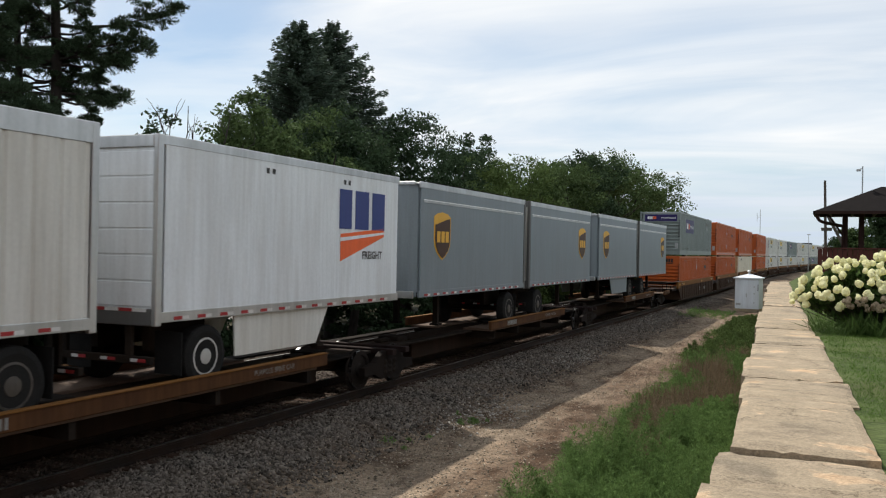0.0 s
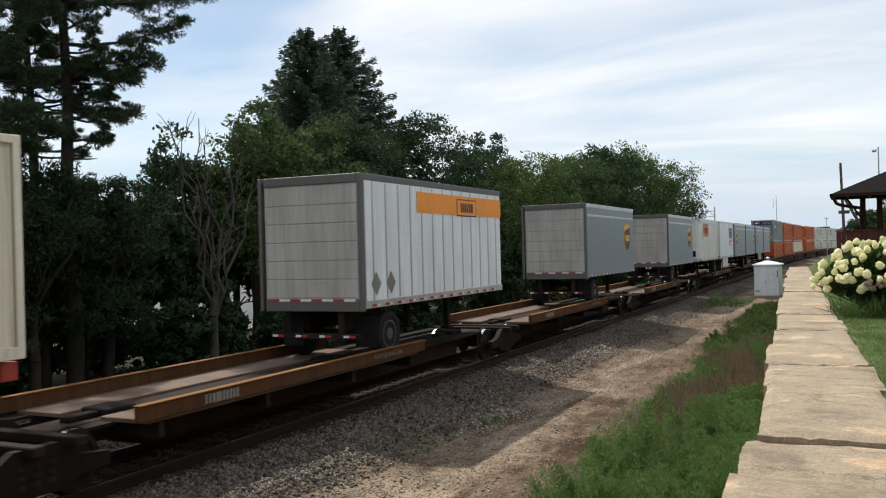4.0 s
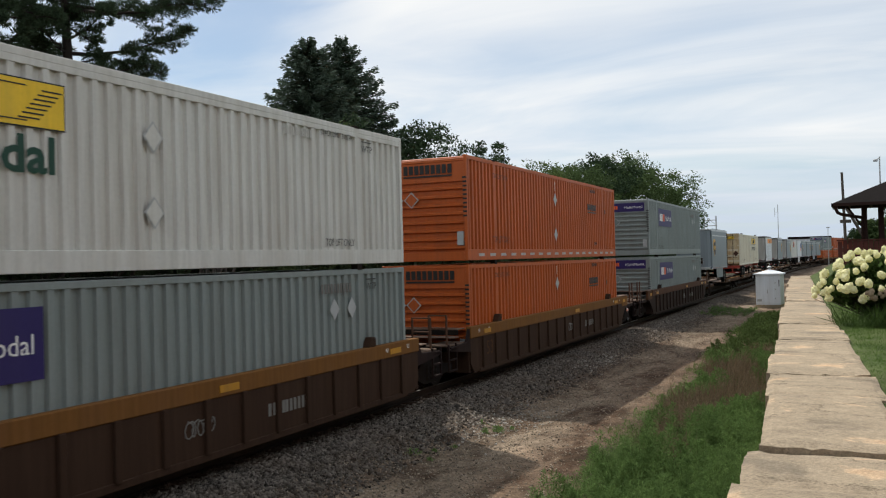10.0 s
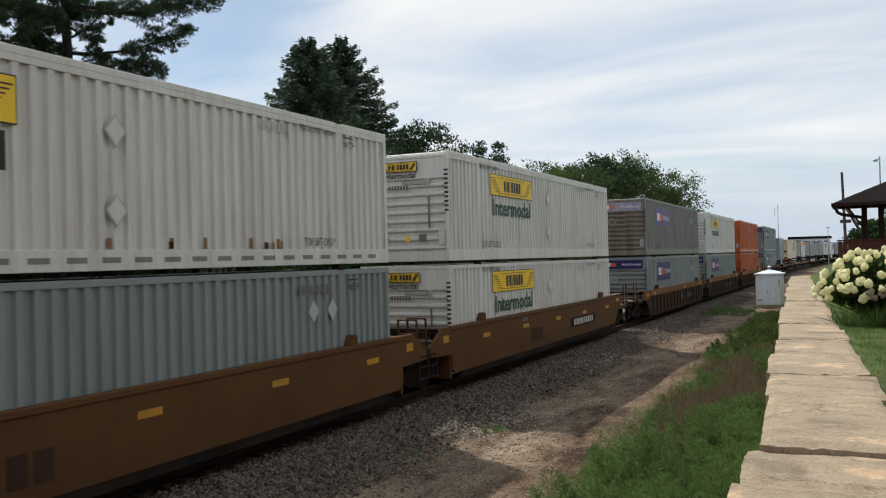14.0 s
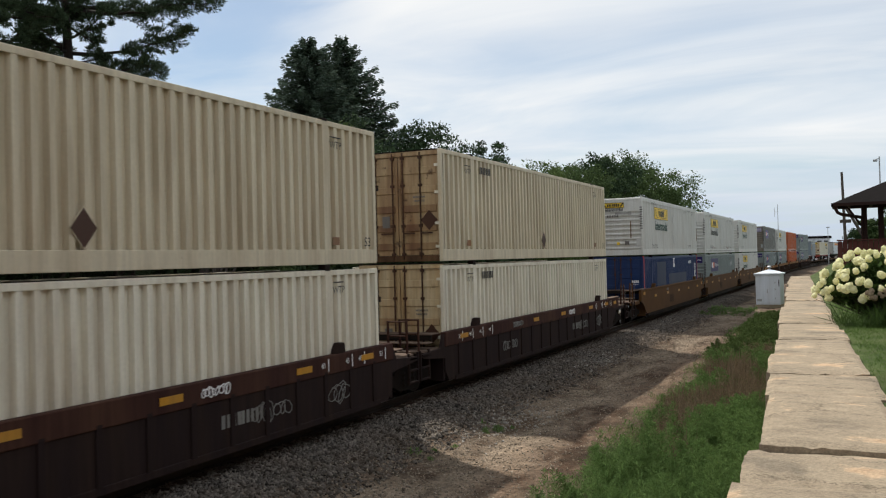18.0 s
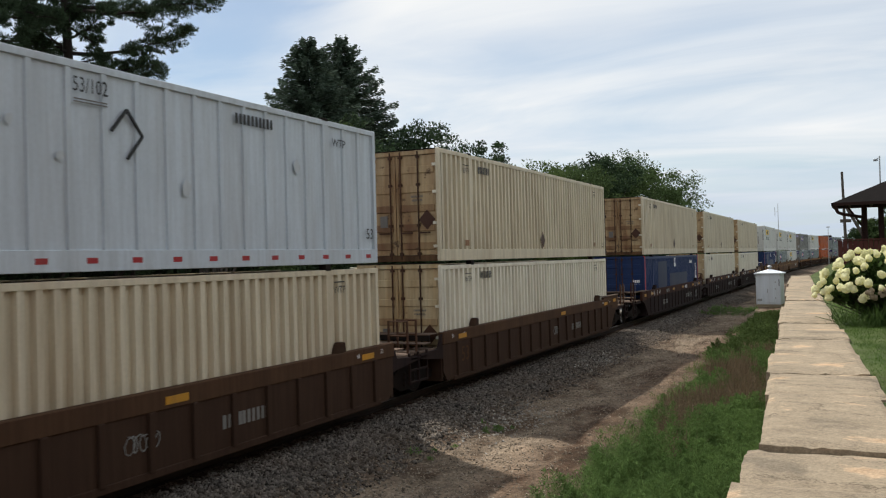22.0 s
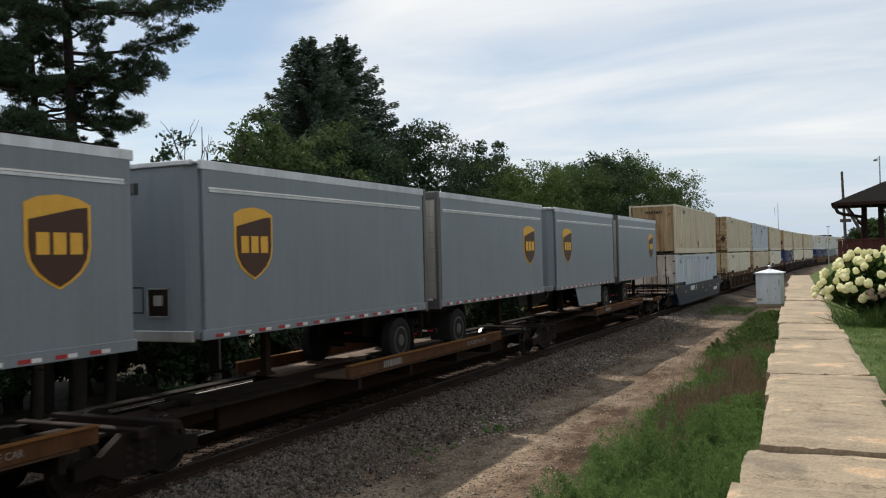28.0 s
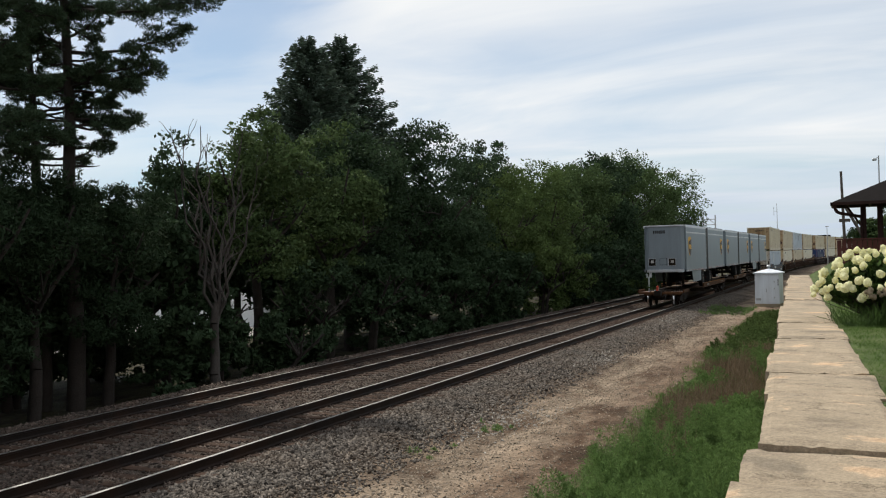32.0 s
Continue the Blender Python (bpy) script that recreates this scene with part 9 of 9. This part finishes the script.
def board_fence():
    f = root("board_fence", pose(-0.55, 31.6, 0, 0, 0, -3))
    first = part("board", boxes((0, 0.135, -0.012, 0.012, WALL_TOP - 0.08, 3.55), bevel=0.004), M_FENCE, f)
    for i in range(1, 40):
        again(first, f, pose(i * 0.15, random.Random(i).uniform(-0.006, 0.006), random.Random(i + 9).uniform(-0.015, 0.015)))
    part("rail", boxes((0, 6.0, 0.014, 0.07, 2.2, 2.29)), M_FENCE, f)
    part("rail", boxes((0, 6.0, 0.014, 0.07, 3.20, 3.29)), M_FENCE, f)
    part("cap", boxes((-0.03, 6.05, -0.05, 0.09, 3.56, 3.60)), M_FENCE, f)
    for i in range(3):
        p = part("fence_post", boxes((-0.05, 0.05, 0.071, 0.17, WALL_TOP - 0.1, 3.55)), M_FENCE, f)
        p.matrix_basis = pose(0.06 + i * 2.3, 0, 0)
    tagged(f, "red-brown upright board fence below the shelter", "fence")


def poles():
    p = root("utility_pole", pose(-0.62, 65.9, 1.7))
    part("pole", tubes(((0, 0, 0), (-0.16, 0, 6.8), 0.11, 0.08), n=10), M_POLE, p)
    part("crossarm", boxes((-0.36, 0.34, -0.08, 0.08, 3.36, 3.58), bevel=0.02), M_POLE, p)
    part("guy_brace", tubes(((-0.05, 0, 4.6), (1.25, 0, 2.0), 0.10), n=8), M_POLE, p)
    tagged(p, "leaning dark wooden utility pole with a short crossarm", "pole")
    for x, y, z0, h, kind in ((-14.3, 191.8, -0.5, 13.2, "antenna"), (-5.19, 196.15, 0, 7.8, "lamp")):
        m = root("antenna_mast" if kind == "antenna" else "street_lamp", pose(x, y, z0))
        part("pole", tubes(((0, 0, 0), (0, 0, h), 0.11, 0.05), n=6), M_GALV, m)
        if kind == "antenna":
            part("antenna", tubes(((0, 0, h - 1.6), (-0.6, 0, h - 1.6), 0.03), ((-0.6, 0, h - 2.5), (-0.6, 0, h - 0.7), 0.045), n=6), M_GALV, m)
            tagged(m, "thin distant radio mast above the train", "mast")
        else:
            part("lamp_head", boxes((-0.32, 0.32, -0.12, 0.12, h - 0.16, h + 0.04), bevel=0.03), M_GALV, m)
            tagged(m, "distant grey street lamp", "lamp")
    g = root("signal_gantry", pose(-19.4, 134.3, -1.0))
    for x in (-0.8, 0.9):
        part("leg", tubes(((x, 0, 0), (x, 0, 9.6), 0.10), n=6), M_GALV, g)
    part("beam", tubes(((-0.9, 0, 9.0), (1.0, 0, 9.0), 0.06), ((-0.9, 0, 8.2), (1.0, 0, 8.2), 0.06), ((-0.9, 0, 8.2), (0, 0, 9.0), 0.04), ((0, 0, 9.0), (1.0, 0, 8.2), 0.04), n=6), M_GALV, g)
    tagged(g, "distant lattice signal gantry beside the trees", "gantry")
    s = root("track_sign", pose(-17.5, 82.8, -0.75))
    part("post", boxes((-0.06, 0.06, -0.05, 0.05, 0, 1.9), bevel=0.01), M_WHITESIGN, s)
    part("plate", boxes((-0.28, 0.28, -0.075, -0.05, 1.75, 2.35)), M_WHITESIGN, s)
    part("plate_bar", boxes((-0.06, 0.06, -0.085, -0.075, 1.85, 2.25)), M_BLACK, s)
    tagged(s, "small white trackside sign on a post", "sign")
    s = root("track_sign", pose(-17.8, 73.0, -0.8))
    part("post", boxes((-0.05, 0.05, -0.05, 0.05, 0, 2.4)), M_POLE, s)
    part("plate", boxes((-0.35, 0.35, -0.075, -0.05, 2.15, 2.45)), M_SILL, s)
    tagged(s, "small dull yellow trackside sign on a post", "sign")


def house_behind():
    h = root("house", pose(-44, 52, -1.2, 0, 0, 12))
    part("wall", boxes((-6, 6, -4, 4, 0, 3.0)), M_WHITESIGN, h, "pale house walls")
    bm = bmesh.new()
    a = [bm.verts.new(p) for p in ((-6.4, -4.5, 3.0), (6.4, -4.5, 3.0), (6.4, 4.5, 3.0), (-6.4, 4.5, 3.0))]
    r = [bm.verts.new((-6.4, 0, 5.0)), bm.verts.new((6.4, 0, 5.0))]
    bm.faces.new((a[0], a[1], r[1], r[0]))
    bm.faces.new((a[2], a[3], r[0], r[1]))
    bm.faces.new((a[1], a[2], r[1]))
    bm.faces.new((a[3], a[0], r[0]))
    bm.faces.new(a[::-1])
    part("roof", bm, M_ROOFING, h)
    for x in (-3.5, 0.5, 3.8):
        w = part("window", boxes((x - 0.5, x + 0.5, -4.03, -4.0, 1.0, 2.2)), M_UNDER, h)
    tagged(h, "pale house glimpsed between the trees", "house")


def far_building():
    """A long flat-roofed building beyond the line."""
    b = root("flat_roofed_building", pose(-13.2, 300, -1.0))
    w, h = 5.8, 8.44
    part("roof", boxes((-w - 0.4, w + 0.4, -4.4, 4.4, h - 0.7, h), bevel=0.05), M_ROOFING, b, "dark flat roof slab")
    part("wall", boxes((-w, w, -4, 4, 0, h - 0.7)), M_CABINET, b, "pale wall panels")
    for i in range(6):
        x = -w + (i + 0.5) * 2 * w / 6
        part("window", boxes((x - 0.6, x + 0.6, -4.04, -4.0, 1.6, h - 1.4)), M_DARKTRIM, b)
    tagged(b, "distant long pale building with a dark flat roof", "building")


signal_cabinet()
shelter()
board_fence()
poles()
house_behind()
far_building()


def far_woods():
    """A low wooded skyline all round."""
    g = np.random.RandomState(77)
    n = 16000
    a = g.rand(n) * 6.283
    r = 560 + 60 * g.rand(n)
    x, y = r * np.sin(a), r * np.cos(a) + 60
    z = -1 + (7 + 3 * np.sin(a * 17) + 2 * np.sin(a * 41)) * g.rand(n) ** 0.7
    ob = cards("far_woods", np.stack([x, y, z], 1), g.uniform(4, 8, n), 0.4, M_LEAF, None, 78, slim=0.8)
    tagged(ob, "distant wooded skyline", "woods", kind="stuff")


far_woods()


broadleaf("tree", -0.11, 78.0, 5.12, 1.5, M_LEAFDARK, "small dark green tree behind the fence", 431, low=0.2, clumps=60, leaves=60, leaf=0.16, base=1.0)


broadleaf("tree", 2.71, 84.0, 6.95, 2.0, M_LEAFDARK, "dark green tree behind the shelter", 437, low=0.15, clumps=80, leaves=60, leaf=0.18, base=1.0)


def sky_block():
    """An unseen brick building behind the lawn, added to cut skylight on the train; it closes the place at the camera's
    back.
    """
    b = root("station_building", pose(0, 0, 0))
    brick = mat("station_brick", (0.17, 0.075, 0.05), rough=0.9, vary=0.2, scale=2, fine=20)
    x0, x1, y0, y1, z1 = 8.0, 20.0, -32.0, 9.5, 10.0
    for q in ((x0, x0 + 0.35, y0, y1), (x1 - 0.35, x1, y0, y1), (x0 + 0.35, x1 - 0.35, y0, y0 + 0.35), (x0 + 0.35, x1 - 0.35, y1 - 0.35, y1)):
        part("wall", boxes((*q, 1.5, z1)), brick, b)
    bm = bmesh.new()
    e = [bm.verts.new(v) for v in ((x0 - 0.6, y0 - 0.6, z1), (x1 + 0.6, y0 - 0.6, z1), (x1 + 0.6, y1 + 0.6, z1), (x0 - 0.6, y1 + 0.6, z1))]
    t = [bm.verts.new(((x0 + x1) / 2, y0 + 5, z1 + 3)), bm.verts.new(((x0 + x1) / 2, y1 - 5, z1 + 3))]
    for f in ((e[0], e[1], t[0]), (e[1], e[2], t[1], t[0]), (e[2], e[3], t[1]), (e[3], e[0], t[0], t[1]), tuple(e[::-1])):
        bm.faces.new(f)
    part("roof", bm, M_ROOFING, b, "dark hipped shingle roof")
    tagged(b, "unseen brick block behind the lawn, added to cut skylight", "building")


sky_block()


# ---- what moves ----
def along(mid, z, t):
    y = mid + run(t)
    return pose(NEAR_X + bend(y), y, z, 0, 0, -math.degrees(heading(y)))


def motions():
    times = list(range(33))
    for ob, mid, z in TRAIN:
        walk(ob, [(t, along(mid, z, t)) for t in times])


motions()
